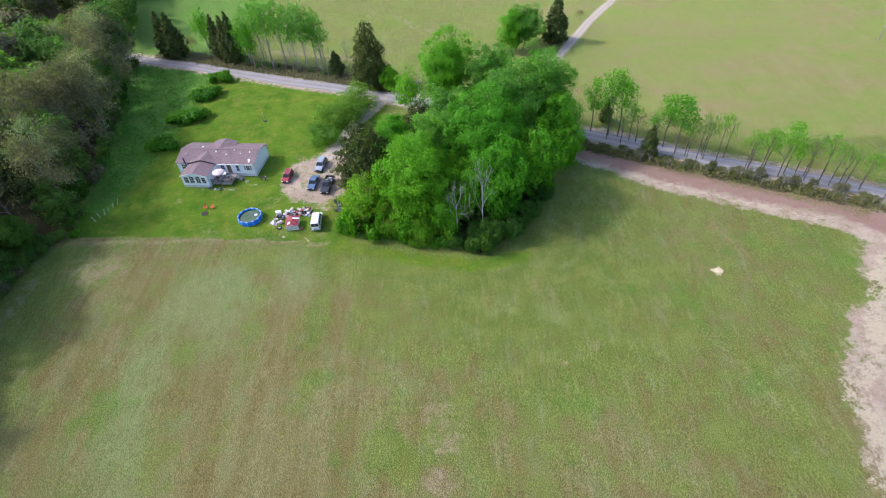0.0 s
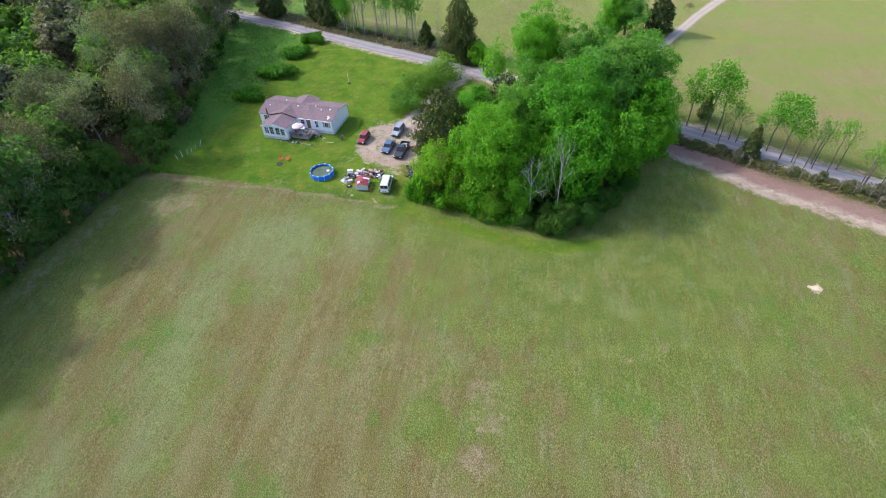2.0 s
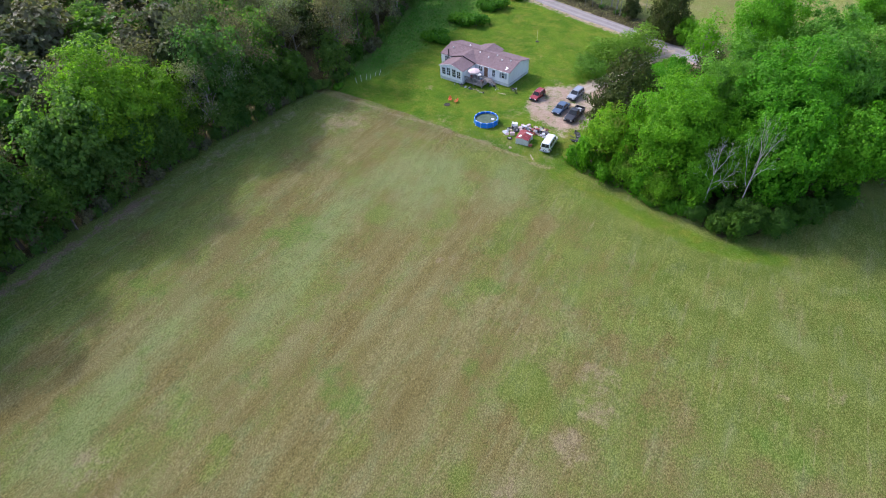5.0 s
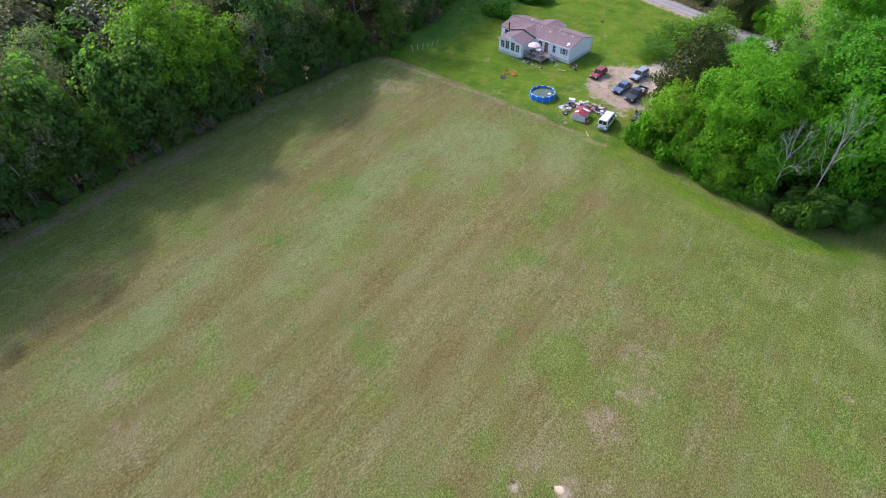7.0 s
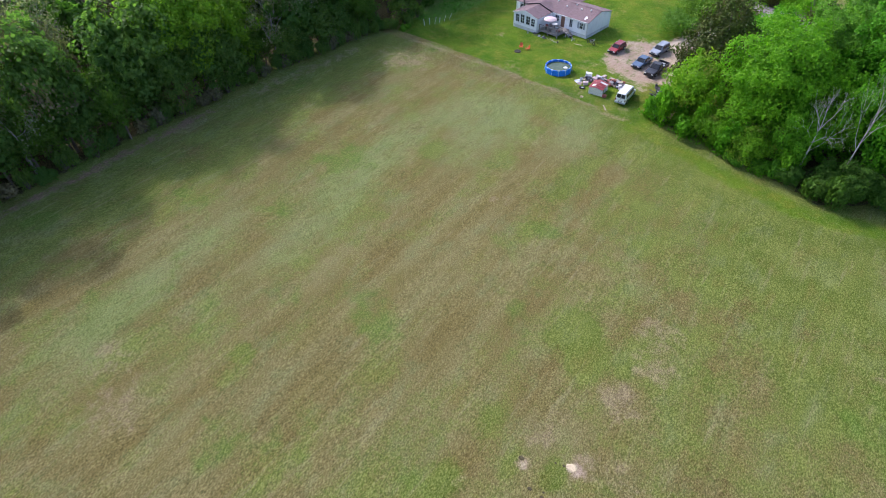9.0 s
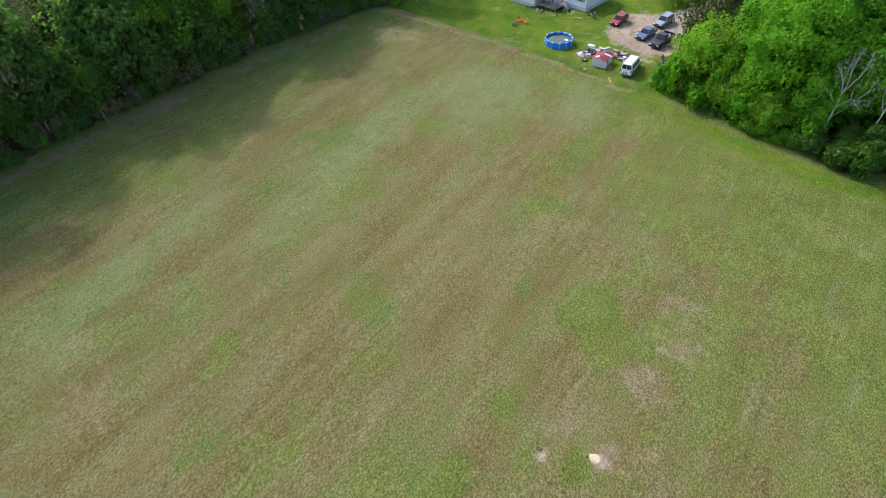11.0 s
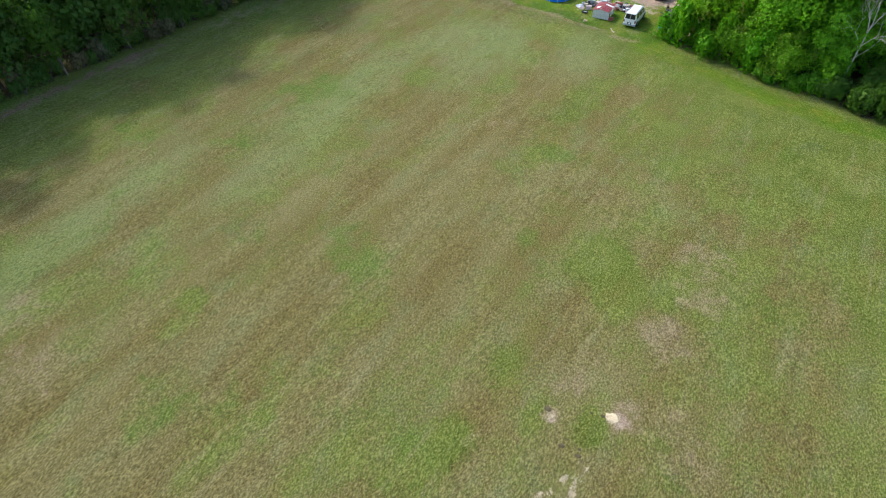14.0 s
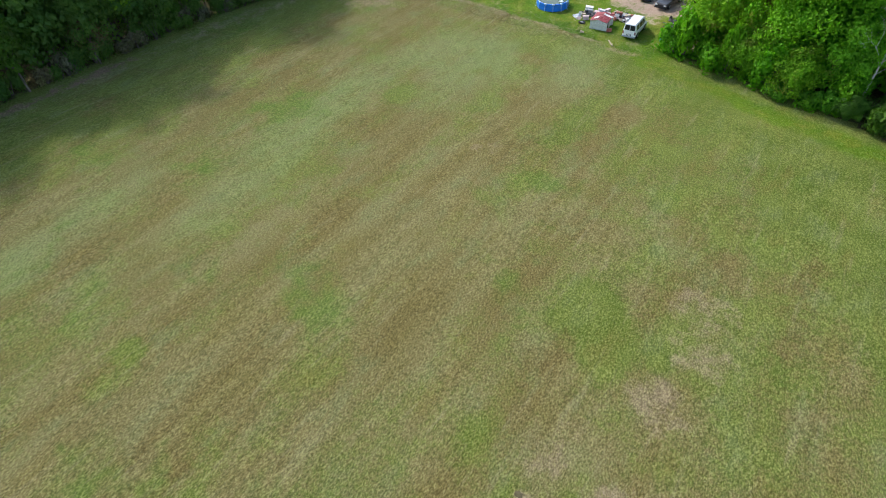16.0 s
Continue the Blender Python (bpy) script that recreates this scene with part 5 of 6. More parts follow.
    # skirting
    for x0, x1, y0, y1 in ((-L, XA, 0.03, 0.1), (XB, 0, 0.03, 0.1), (-L, 0, D - 0.1, D - 0.03), (-L + 0.03, -L + 0.1, 0.1, D - 0.1), (-0.1, -0.03, 0.1, D - 0.1), (XA, XB, YF + 0.03, YF + 0.1), (XA + 0.03, XA + 0.1, YF + 0.1, 0.03), (XB - 0.1, XB - 0.03, YF + 0.1, 0.03)):
        part("skirting", box(x1 - x0, y1 - y0, SK + 0.15, (x0 + x1) / 2, (y0 + y1) / 2, -0.15), M_SKIRT, h)
    # roofs
    o, th = 0.16, 0.09
    zl, zt = E + 0.02 - rise_ * o + th, E + rise_ * mid + 0.02 + th
    part("roof", slab((-L - o, -o, zl), (o, -o, zl), (o, mid, zt), (-L - o, mid, zt), th), M_SHINGLE, h)
    part("roof", slab((o, D + o, zl), (-L - o, D + o, zl), (-L - o, mid, zt), (o, mid, zt), th), M_SHINGLE, h)
    cx = (XA + XB) / 2

    def cross(y0, y1, half, ze, slope, x):
        zr = ze + slope * half
        part("roof", slab((x - half, y1, ze), (x - half, y0, ze), (x, y0, zr), (x, y1, zr), th), M_SHINGLE, h)
        part("roof", slab((x + half, y0, ze), (x + half, y1, ze), (x, y1, zr), (x, y0, zr), th), M_SHINGLE, h)
        for s in (-1, 1):
            bm = bmesh.new()
            v = [bm.verts.new(p) for p in ((x + s * half, y0 - 0.02, ze + 0.01), (x, y0 - 0.02, zr + 0.01), (x, y0 - 0.02, zr - 0.17), (x + s * half, y0 - 0.02, ze - 0.17))]
            w = [bm.verts.new(p.co + Vector((0, -0.03, 0))) for p in v]
            bm.faces.new(v)
            bm.faces.new(list(reversed(w)))
            for i in range(4):
                bm.faces.new((v[(i + 1) % 4], v[i], w[i], w[(i + 1) % 4]))
            bmesh.ops.recalc_face_normals(bm, faces=bm.faces)
            part("fascia", bm, M_TRIM if y0 < -1 else M_DARK, h)

    cross(YF - 0.16, 1.6, (XB - XA) / 2 + 0.14, 2.80, 0.27, cx)
    cross(-0.3, 3.7, (XB - XA) / 2 + 0.35, E + 0.12, 0.28, cx)
    cross(3.5, D + 0.4, 2.6, E + 0.42, 0.26, -8.8)
    part("ridge_cap", box(L + 0.6, 0.3, 0.05, -L / 2, mid, zt - 0.03), M_SHINGLE, h)
    # vents, stack, worn patch
    for x, y in ((-15.2, 2.2), (-12.6, 4.6), (-8.9, 2.9), (-6.4, 2.2), (-3.4, 2.5), (-1.6, 2.9), (-5.0, 3.3)):
        z = E + 0.14 + rise_ * (y if y < mid else D - y)
        part("roof_vent", box(0.26, 0.26, 0.22, x, y, z - 0.02, bevel=0.04), M_WHITE, h)
    for k in range(3):
        x, y = -1.1 + 0.12 * math.sin(k * 2.3), 0.5 + 0.28 * k
        part("patch", box(0.32 + 0.1 * math.sin(k), 0.3, 0.02, x, y, E + 0.145 + rise_ * y, turn=Matrix.Rotation(0.263, 3, "X")), M_TRIM, h)
    v, f = [], []
    add_tube(v, f, [(-14.6, -0.25, 0.4), (-14.6, -0.25, 4.3)], [0.12, 0.12], 10)
    raw("flue", v, f, M_DARK, h)
    part("downspout", box(0.09, 0.07, E - 0.2, -0.12, -0.06, 0.1), M_TRIM, h)
    part("gutter", box(-XB - 0.4, 0.12, 0.1, XB / 2 + 0.2, -o - 0.05, zl - 0.14), M_TRIM, h)
    part("floor", box(L - 0.3, D - 0.3, 0.1, -L / 2, D / 2, SK - 0.1), M_BROWN, h)
    part("floor", box(XB - XA - 0.3, -YF, 0.1, cx, YF / 2 + 0.1, SK - 0.1), M_BROWN, h)

    # the deck in the corner of the wing
    k = thing("deck", pose(-38.2, 90.0, 0, 0, 0, -8.0), "weathered grey wooden deck with railings and steps beside the house", "deck")
    x0, x1, y0, y1, z = XB + 0.05, -3.9, -3.7, -0.05, 0.62
    n = 26
    plank = bpy.data.meshes.new("board")
    bm = box(x1 - x0, (y1 - y0) / n - 0.012, 0.04)
    bm.to_mesh(plank)
    bm.free()
    plank.materials.append(M_WOOD)
    for i in range(n):
        b = new("board", plank)
        b.parent = k
        b.location = ((x0 + x1) / 2, y0 + (i + 0.5) * (y1 - y0) / n, z)
    for x in (x0 + 0.06, (x0 + x1) / 2, x1 - 0.06):
        for y in (y0 + 0.06, y1 - 0.15):
            part("post", box(0.1, 0.1, z + 0.1 + (0.95 if y < -1 else 0), x, y, -0.1), M_WOOD, k)
    part("joist", box(x1 - x0, 0.05, 0.18, (x0 + x1) / 2, y0 + 0.03, z - 0.19), M_WOOD, k)
    part("joist", box(0.05, y1 - y0, 0.18, x1 - 0.03, (y0 + y1) / 2, z - 0.19), M_WOOD, k)
    part("rail", box(x1 - x0, 0.09, 0.05, (x0 + x1) / 2, y0 + 0.06, z + 0.98), M_WOOD, k)
    part("rail", box(0.09, 1.9, 0.05, x1 - 0.06, y0 + 0.95, z + 0.98), M_WOOD, k)
    for i in range(20):
        part("baluster", box(0.04, 0.04, 0.94, x0 + 0.15 + i * (x1 - x0 - 0.3) / 19, y0 + 0.06, z + 0.04), M_WOOD, k)
    for i in range(9):
        part("baluster", box(0.04, 0.04, 0.94, x1 - 0.06, y0 + 0.25 + i * 0.19, z + 0.04), M_WOOD, k)
    for i in range(4):
        part("step", box(0.3, 1.2, 0.05, x1 + 0.18 + 0.3 * i, -0.95, z - 0.12 - 0.16 * i), M_WOOD, k)
    for y in (-1.5, -0.4):
        part("stringer", slab((x1 + 1.35, y, 0.02), (x1 + 1.35, y + 0.05, 0.02), (x1, y + 0.05, z), (x1, y, z), 0.18), M_WOOD, k)

    hm = pose(-38.2, 90.0, 0, 0, 0, -8.0)
    u = thing("patio_umbrella", hm @ pose(-6.6, -2.5, z + 0.04), "open patio umbrella with a faded pinkish canopy on the deck", "umbrella")
    v, f = [], []
    add_tube(v, f, [(0, 0, 0.1), (0.05, 0, 2.25)], [0.025, 0.025], 8)
    raw("pole", v, f, M_STEEL, u)
    part("base", box(0.5, 0.5, 0.1, bevel=0.03), M_DARK, u)
    bm = bmesh.new()
    tip = bm.verts.new((0.05, 0, 2.38))
    inner = [bm.verts.new((0.05 + 0.75 * math.cos(i * math.pi / 4), 0.75 * math.sin(i * math.pi / 4), 2.2)) for i in range(8)]
    outer = [bm.verts.new((0.05 + 1.2 * math.cos(i * math.pi / 4), 1.2 * math.sin(i * math.pi / 4), 1.97)) for i in range(8)]
    hem = [bm.verts.new((v_.co.x, v_.co.y, 1.78)) for v_ in outer]
    for i in range(8):
        j = (i + 1) % 8
        bm.faces.new((tip, inner[i], inner[j]))
        bm.faces.new((inner[i], outer[i], outer[j], inner[j]))
        bm.faces.new((outer[i], hem[i], hem[j], outer[j]))
    part("canopy", bm, M_FADED, u)
    for i in range(8):
        v, f = [], []
        a = i * math.pi / 4
        add_tube(v, f, [(0.05, 0, 2.34), (0.05 + 1.18 * math.cos(a), 1.18 * math.sin(a), 1.95)], [0.012, 0.01], 4)
        raw("rib", v, f, M_STEEL, u)
    t = thing("deck_table", hm @ pose(-6.4, -1.2, z + 0.04), "round white plastic table on the deck", "table")
    bm = bmesh.new()
    bmesh.ops.create_cone(bm, cap_ends=True, segments=20, radius1=0.55, radius2=0.55, depth=0.04, matrix=pose(0, 0, 0.7))
    part("tabletop", bm, M_WHITE, t)
    for a in range(4):
        part("leg", box(0.05, 0.05, 0.69, 0.35 * math.cos(a * 1.57), 0.35 * math.sin(a * 1.57), 0), M_WHITE, t)
    return hm


HOUSE = build_house()


# ---- vehicles ----
def wheel(parent, x, y, r, w):
    bm = bmesh.new()
    side = Matrix.Rotation(radians(90), 4, "Y")
    bmesh.ops.create_cone(bm, cap_ends=True, segments=20, radius1=r, radius2=r, depth=w, matrix=Matrix.Translation((x, y, r)) @ side)
    bmesh.ops.bevel(bm, geom=[e for e in bm.edges if len(e.link_faces) == 2 and e.calc_face_angle(0) > 1], offset=0.04, segments=2, affect="EDGES")
    wh = part("wheel", bm, M_DARK, parent)
    s = 1 if x > 0 else -1
    bm = bmesh.new()
    bmesh.ops.create_cone(bm, cap_ends=True, segments=16, radius1=r * 0.62, radius2=r * 0.55, depth=0.05, matrix=Matrix.Translation((x + s * w * 0.5, y, r)) @ side)
    part("rim", bm, M_STEEL, wh)


STYLES = {
    "sedan": dict(body=[(-.5, .2), (-.5, .42), (-.47, .51), (-.2, .61), (.32, .63), (.5, .59), (.5, .22)], cab=(-.23, .40, -.07, .22), cuts=(.47,)),
    "wagon": dict(body=[(-.5, .2), (-.5, .46), (-.46, .53), (-.22, .60), (.5, .60), (.5, .22)], cab=(-.24, .49, -.08, .43), cuts=(.36, .68)),
    "van": dict(body=[(-.5, .17), (-.5, .40), (-.46, .46), (-.34, .53), (.5, .53), (.5, .17)], cab=(-.36, .498, -.22, .47), cuts=(.3, .65)),
    "pickup": dict(body=[(-.5, .22), (-.5, .48), (-.47, .54), (-.22, .59), (.1, .59), (.1, .22)], cab=(-.23, .1, -.1, .07), cuts=(.55,)),
}


def vehicle(name, style, label, m, L, W, H, color):
    car = thing(name, m, label, "car" if style in ("sedan", "wagon") else style)
    st = STYLES[style]
    coat = paint(name + "_paint", color, 0.4, 0.0, 0.12, 1.0, coat=0.25)
    bm = prism([(y * L, z * H) for y, z in st["body"]], W, 0.11)
    for v in bm.verts:
        k = 1 - 0.10 * max(0, abs(v.co.y) / (L / 2) - 0.75) / 0.25
        v.co.x *= k * (0.95 if v.co.z > 0.5 * H else 1.0)
    part("body", bm, coat, car)
    z0 = min(z for y, z in st["body"] if z > 0.5) * H - 0.03
    b0, b1, t0, t1 = (k * L for k in st["cab"])
    wb, wt = W * 0.46, W * 0.385
    low = [(-wb, b0, z0), (wb, b0, z0), (wb, b1, z0), (-wb, b1, z0)]
    top = [(-wt, t0, H), (wt, t0, H), (wt, t1, H), (-wt, t1, H)]
    bm = bmesh.new()
    a = [bm.verts.new(p) for p in low]
    b = [bm.verts.new(p) for p in top]
    bm.faces.new(list(reversed(a)))
    bm.faces.new(b)
    for i in range(4):
        j = (i + 1) % 4
        bm.faces.new((a[i], a[j], b[j], b[i]))
    bmesh.ops.bevel(bm, geom=list(bm.edges), offset=0.11, segments=3, affect="EDGES", profile=0.6)
    part("cabin", bm, coat, car)

    def glazing(i, u0, u1, v0=0.16, v1=0.86, name="side_window"):
        j = (i + 1) % 4
        p, q, r, s = Vector(low[i]), Vector(low[j]), Vector(top[j]), Vector(top[i])

        def at(u, v):
            return p.lerp(q, u).lerp(s.lerp(r, u), v)
        n = (q - p).cross(s - p).normalized() * 0.012
        c = [at(u0, v0) + n, at(u1, v0) + n, at(u1, v1) + n, at(u0, v1) + n]
        part(name, slab(*c, 0.02), M_CARGLASS, car)

    glazing(0, 0.07, 0.93, 0.1, 0.92, "windscreen")
    if style == "van":
        glazing(2, 0.08, 0.47, 0.2, 0.85, "rear_window")
        glazing(2, 0.53, 0.92, 0.2, 0.85, "rear_window")
    else:
        glazing(2, 0.1, 0.9, 0.15, 0.88, "rear_window")
    cuts = [0.08, *st["cuts"], 0.93]
    for a_, b_ in zip(cuts, cuts[1:]):
        glazing(1, a_ + 0.02, b_ - 0.02)
        glazing(3, 1 - b_ + 0.02, 1 - a_ - 0.02)
    r = 0.33 if style in ("sedan",) else 0.37
    for x in (-W / 2 + 0.12, W / 2 - 0.12):
        for y in (-0.31 * L, 0.30 * L):
            wheel(car, x, y, r, 0.22)
    hz = 0.36 * H if style != "van" else 0.33 * H
    for s in (-1, 1):
        part("headlight", box(0.34, 0.06, 0.15, s * (W * 0.34), -L / 2 - 0.005, hz, bevel=0.02), M_WHITE, car)
        part("tail_light", box(0.16, 0.06, 0.32, s * (W * 0.41), L / 2 - 0.01, 0.36 * H, bevel=0.02), M_RED_TIN, car)
        part("mirror", box(0.2, 0.1, 0.14, s * (W / 2 + 0.06), b0 + 0.35, z0 + 0.08, bevel=0.03), coat, car)
    part("grille", box(0.8, 0.05, 0.14, 0, -L / 2 - 0.005, hz, bevel=0.01), M_DARK, car)
    trim = M_DARK if style != "van" else M_SHUTTER
    part("bumper", box(W * 0.94, 0.14, 0.2, 0, -L / 2 + 0.02, 0.26, bevel=0.05), trim, car)
    part("bumper", box(W * 0.94, 0.14, 0.2, 0, L / 2 - 0.02, 0.26, bevel=0.05), trim, car)
    part("number_plate", box(0.3, 0.02, 0.15, 0, L / 2 + 0.015, 0.5), M_WHITE, car)
    if style in ("wagon", "van"):
        for s in (-1, 1):
            part("roof_rail", box(0.05, (t1 - t0) * 0.85, 0.05, s * wt * 0.85, (t0 + t1) / 2, H - 0.005, bevel=0.01), M_SHUTTER, car)
    if style == "van":
        part("door_seam", box(0.015, 0.012, 0.85 * H, 0, L / 2 + 0.004, 0.2), M_DARK, car)
        part("licence_recess", box(0.55, 0.015, 0.24, 0.0, L / 2 + 0.004, 0.44), M_DARK, car)
        for k in range(4):
            part("roof_rib", box(W * 0.6, 0.05, 0.025, 0, t0 + (t1 - t0) * (0.2 + 0.2 * k), H - 0.003, bevel=0.008), coat, car)
    if style == "pickup":
        bed = new("cargo_bed")
        bed.parent = car
        zb, zt, y0, y1 = 0.42 * H, 0.60 * H, 0.115 * L, 0.495 * L
        part("bed_floor", box(W * 0.94, y1 - y0, 0.08, 0, (y0 + y1) / 2, zb - 0.3), M_DARK, bed)
        for s in (-1, 1):
            part("bed_side", box(0.1, y1 - y0, zt - 0.24 * H, s * W * 0.45, (y0 + y1) / 2, 0.24 * H, bevel=0.03), coat, bed)
        part("tailgate", box(W * 0.86, 0.08, zt - 0.24 * H, 0, y1 - 0.04, 0.24 * H, bevel=0.02), coat, bed)
        part("tool_box", box(W * 0.88, 0.45, 0.3, 0, y0 + 0.28, zt - 0.28, bevel=0.03), M_STEEL, bed)
    return car


vehicle("red_car", "wagon", "red compact wagon parked at the edge of the gravel", pose(-31.45, 88.4, 0, 0, 0, -7), 3.75, 1.6, 1.4, (0.25, 0.004, 0.012))
vehicle("blue_car", "sedan", "metallic blue saloon parked on the gravel", pose(-25.75, 85.75, 0, 0, 0, -8), 4.25, 1.7, 1.38, (0.055, 0.105, 0.19))
truck = vehicle("pickup_truck", "pickup", "black pickup truck with an open, loaded bed", pose(-22.8, 84.7, 0, 0, 0, -7), 5.2, 1.82, 1.65, (0.012, 0.013, 0.018))
vehicle("silver_car", "wagon", "silver-blue estate car parked on the gravel", pose(-25.1, 91.8, 0, 0, 0, -10), 4.15, 1.7, 1.5, (0.26, 0.29, 0.35))
vehicle("white_van", "van", "white panel van parked on the grass, rear windows dark", pose(-23.3, 73.75, 0, 0, 0, 183), 4.5, 1.8, 1.85, (0.80, 0.80, 0.79))


# ---- the yard's things ----
def build_pool():
    p = thing("swimming_pool", pose(-36.2, 76.0, 0), "round blue above-ground pool with greenish water on the lawn", "pool")
    R, H, n = 2.12, 0.98, 12
    bm = bmesh.new()
    seg = 48
    rings = []
    for r, z in ((R, 0.0), (R + 0.03, H * 0.5), (R, H), (R - 0.06, H), (R - 0.08, 0.12)):
        rings.append([bm.verts.new((r * math.cos(2 * math.pi * k / seg) * (1 + 0.006 * math.cos(12 * 2 * math.pi * k / seg)), r * math.sin(2 * math.pi * k / seg), z)) for k in range(seg)])
    for a, b in zip(rings, rings[1:]):
        for k in range(seg):
            j = (k + 1) % seg
            bm.faces.new((a[k], a[j], b[j], b[k]))
    part("wall", bm, M_POOL, p)
    v, f = [], []
    pts = [((R - 0.03) * math.cos(2 * math.pi * k / seg), (R - 0.03) * math.sin(2 * math.pi * k / seg), H + 0.02) for k in range(seg + 1)]
    add_tube(v, f, pts, [0.09] * (seg + 1), 6)
    raw("top_rail", v, f, M_POOL, p, smooth=True)
    for k in range(n):
        a = 2 * math.pi * k / n
        v, f = [], []
        add_tube(v, f, [((R + 0.2) * math.cos(a), (R + 0.2) * math.sin(a), 0), ((R + 0.02) * math.cos(a), (R + 0.02) * math.sin(a), H)], [0.035, 0.035], 6)
        raw("leg", v, f, M_POOL_PALE, p)
        v, f = [], []
        add_tube(v, f, [((R - 0.03) * math.cos(a + e), (R - 0.03) * math.sin(a + e), H + 0.03) for e in (-0.09, 0.0, 0.09)], [0.105] * 3, 6)
        raw("rail_joint", v, f, M_POOL_PALE, p, smooth=True)
        v, f = [], []
        add_tube(v, f, [((R - 0.085) * math.cos(a), (R - 0.085) * math.sin(a), 0.64), ((R - 0.07) * math.cos(a), (R - 0.07) * math.sin(a), H)], [0.03, 0.03], 6)
        raw("liner_seam", v, f, M_POOL_PALE, p)
    bm = bmesh.new()
    bmesh.ops.create_circle(bm, cap_ends=True, segments=48, radius=R - 0.075)
    for q in bm.verts:
        q.co.z = 0.72
    part("water", bm, water_material(), p, "still greenish pool water")
    fl = thing("pool_float", pose(-35.1, 76.4, 0.70), "round white float on the pool water", "float")
    v, f = [], []
    add_tube(v, f, [(0.26 * math.cos(k * 0.5236), 0.26 * math.sin(k * 0.5236), 0.05) for k in range(13)], [0.08] * 13, 7)
    raw("ring", v, f, M_WHITE, fl, smooth=True)
    part("cap", box(0.3, 0.3, 0.06, 0, 0, 0.02, bevel=0.02), M_WHITE, fl)


def lawn_chair(m):
    c = thing("lawn_chair", m, "orange plastic lawn chair on the grass", "chair", "lawn chairs")
    part("seat", box(0.62, 0.6, 0.05, 0, 0, 0.36, bevel=0.02, turn=Matrix.Rotation(0.12, 3, "X")), M_ORANGE, c)
    for k in range(5):
        part("back_slat", box(0.12, 0.04, 0.85 - 0.06 * abs(k - 2), -0.27 + 0.135 * k, 0.3, 0.34, bevel=0.012, turn=Matrix.Rotation(-0.35, 3, "X")), M_ORANGE, c)
    for s in (-1, 1):
        part("arm", box(0.14, 0.72, 0.04, s * 0.38, -0.02, 0.58, bevel=0.015), M_ORANGE, c)
        part("leg", box(0.06, 0.08, 0.58, s * 0.36, -0.28, 0), M_ORANGE, c)
        part("leg", box(0.06, 0.08, 0.58, s * 0.36, 0.3, 0), M_ORANGE, c)
    return c


def build_shed():
    s = thing("tin_shed", pose(-27.7, 73.3, 0, 0, 0, 4), "small white tin shed with a dented red roof", "shed")
    W, D, H = 2.1, 2.2, 1.05
    ribs = bpy.data.meshes.new("panel")
    bm = box(0.36, 0.05, H, bevel=0.012)
    bm.to_mesh(ribs)
    bm.free()
    ribs.materials.append(M_TIN)
    for k in range(6):
        for y in (-D / 2, D / 2):
            o = new("panel", ribs)
            o.parent, o.location = s, (-W / 2 + 0.2 + k * 0.38, y, 0)
    for k in range(7):
        for x in (-W / 2, W / 2):
            if x > 0 and k in (1, 2):
                continue
            o = new("panel", ribs)
            o.parent, o.location, o.rotation_euler = s, (x, -D / 2 + 0.2 + k * 0.37, 0), (0, 0, radians(90))
    for k in range(6):
        a, b = -D / 2 - 0.12 + k * 0.47, -D / 2 - 0.12 + (k + 1) * 0.47
        tilt = 0.04 * math.sin(k * 2.1)
        part("roof_sheet", slab((-W / 2 - 0.12, a, H + 0.02), (0, a, H + 0.26 + tilt), (0, b - 0.02, H + 0.26 - tilt), (-W / 2 - 0.12, b - 0.02, H + 0.04), 0.03), M_RED_TIN, s)
        part("roof_sheet", slab((0, a, H + 0.26 - tilt), (W / 2 + 0.12, a, H + 0.03), (W / 2 + 0.12, b - 0.02, H), (0, b - 0.02, H + 0.26), 0.03), M_RED_TIN if k != 4 else M_TIN, s)
    part("gable", prism([(-W / 2, H), (W / 2, H), (0, H + 0.22)], 0.05), M_TIN, s).matrix_basis = pose(0, -D / 2, 0, 0, 0, 90)
    part("patch", box(0.55, 0.5, 0.04, -0.5, -0.5, H + 0.21, turn=Matrix.Rotation(-0.32, 3, "Y")), M_WHITE, s, "white patch on the red roof")


JUNK = [paint("junk_" + n, c, 0.6, vary=0.3, dirt=(0.25, 0.2, 0.16)) for n, c in (
    ("white", (0.74, 0.73, 0.71)), ("grey", (0.42, 0.43, 0.45)), ("pink", (0.58, 0.44, 0.44)), ("blue", (0.12, 0.26, 0.5)), ("dark", (0.05, 0.05, 0.055)),
    ("tan", (0.5, 0.4, 0.28)), ("red", (0.33, 0.09, 0.07)), ("pale", (0.6, 0.62, 0.68)))]


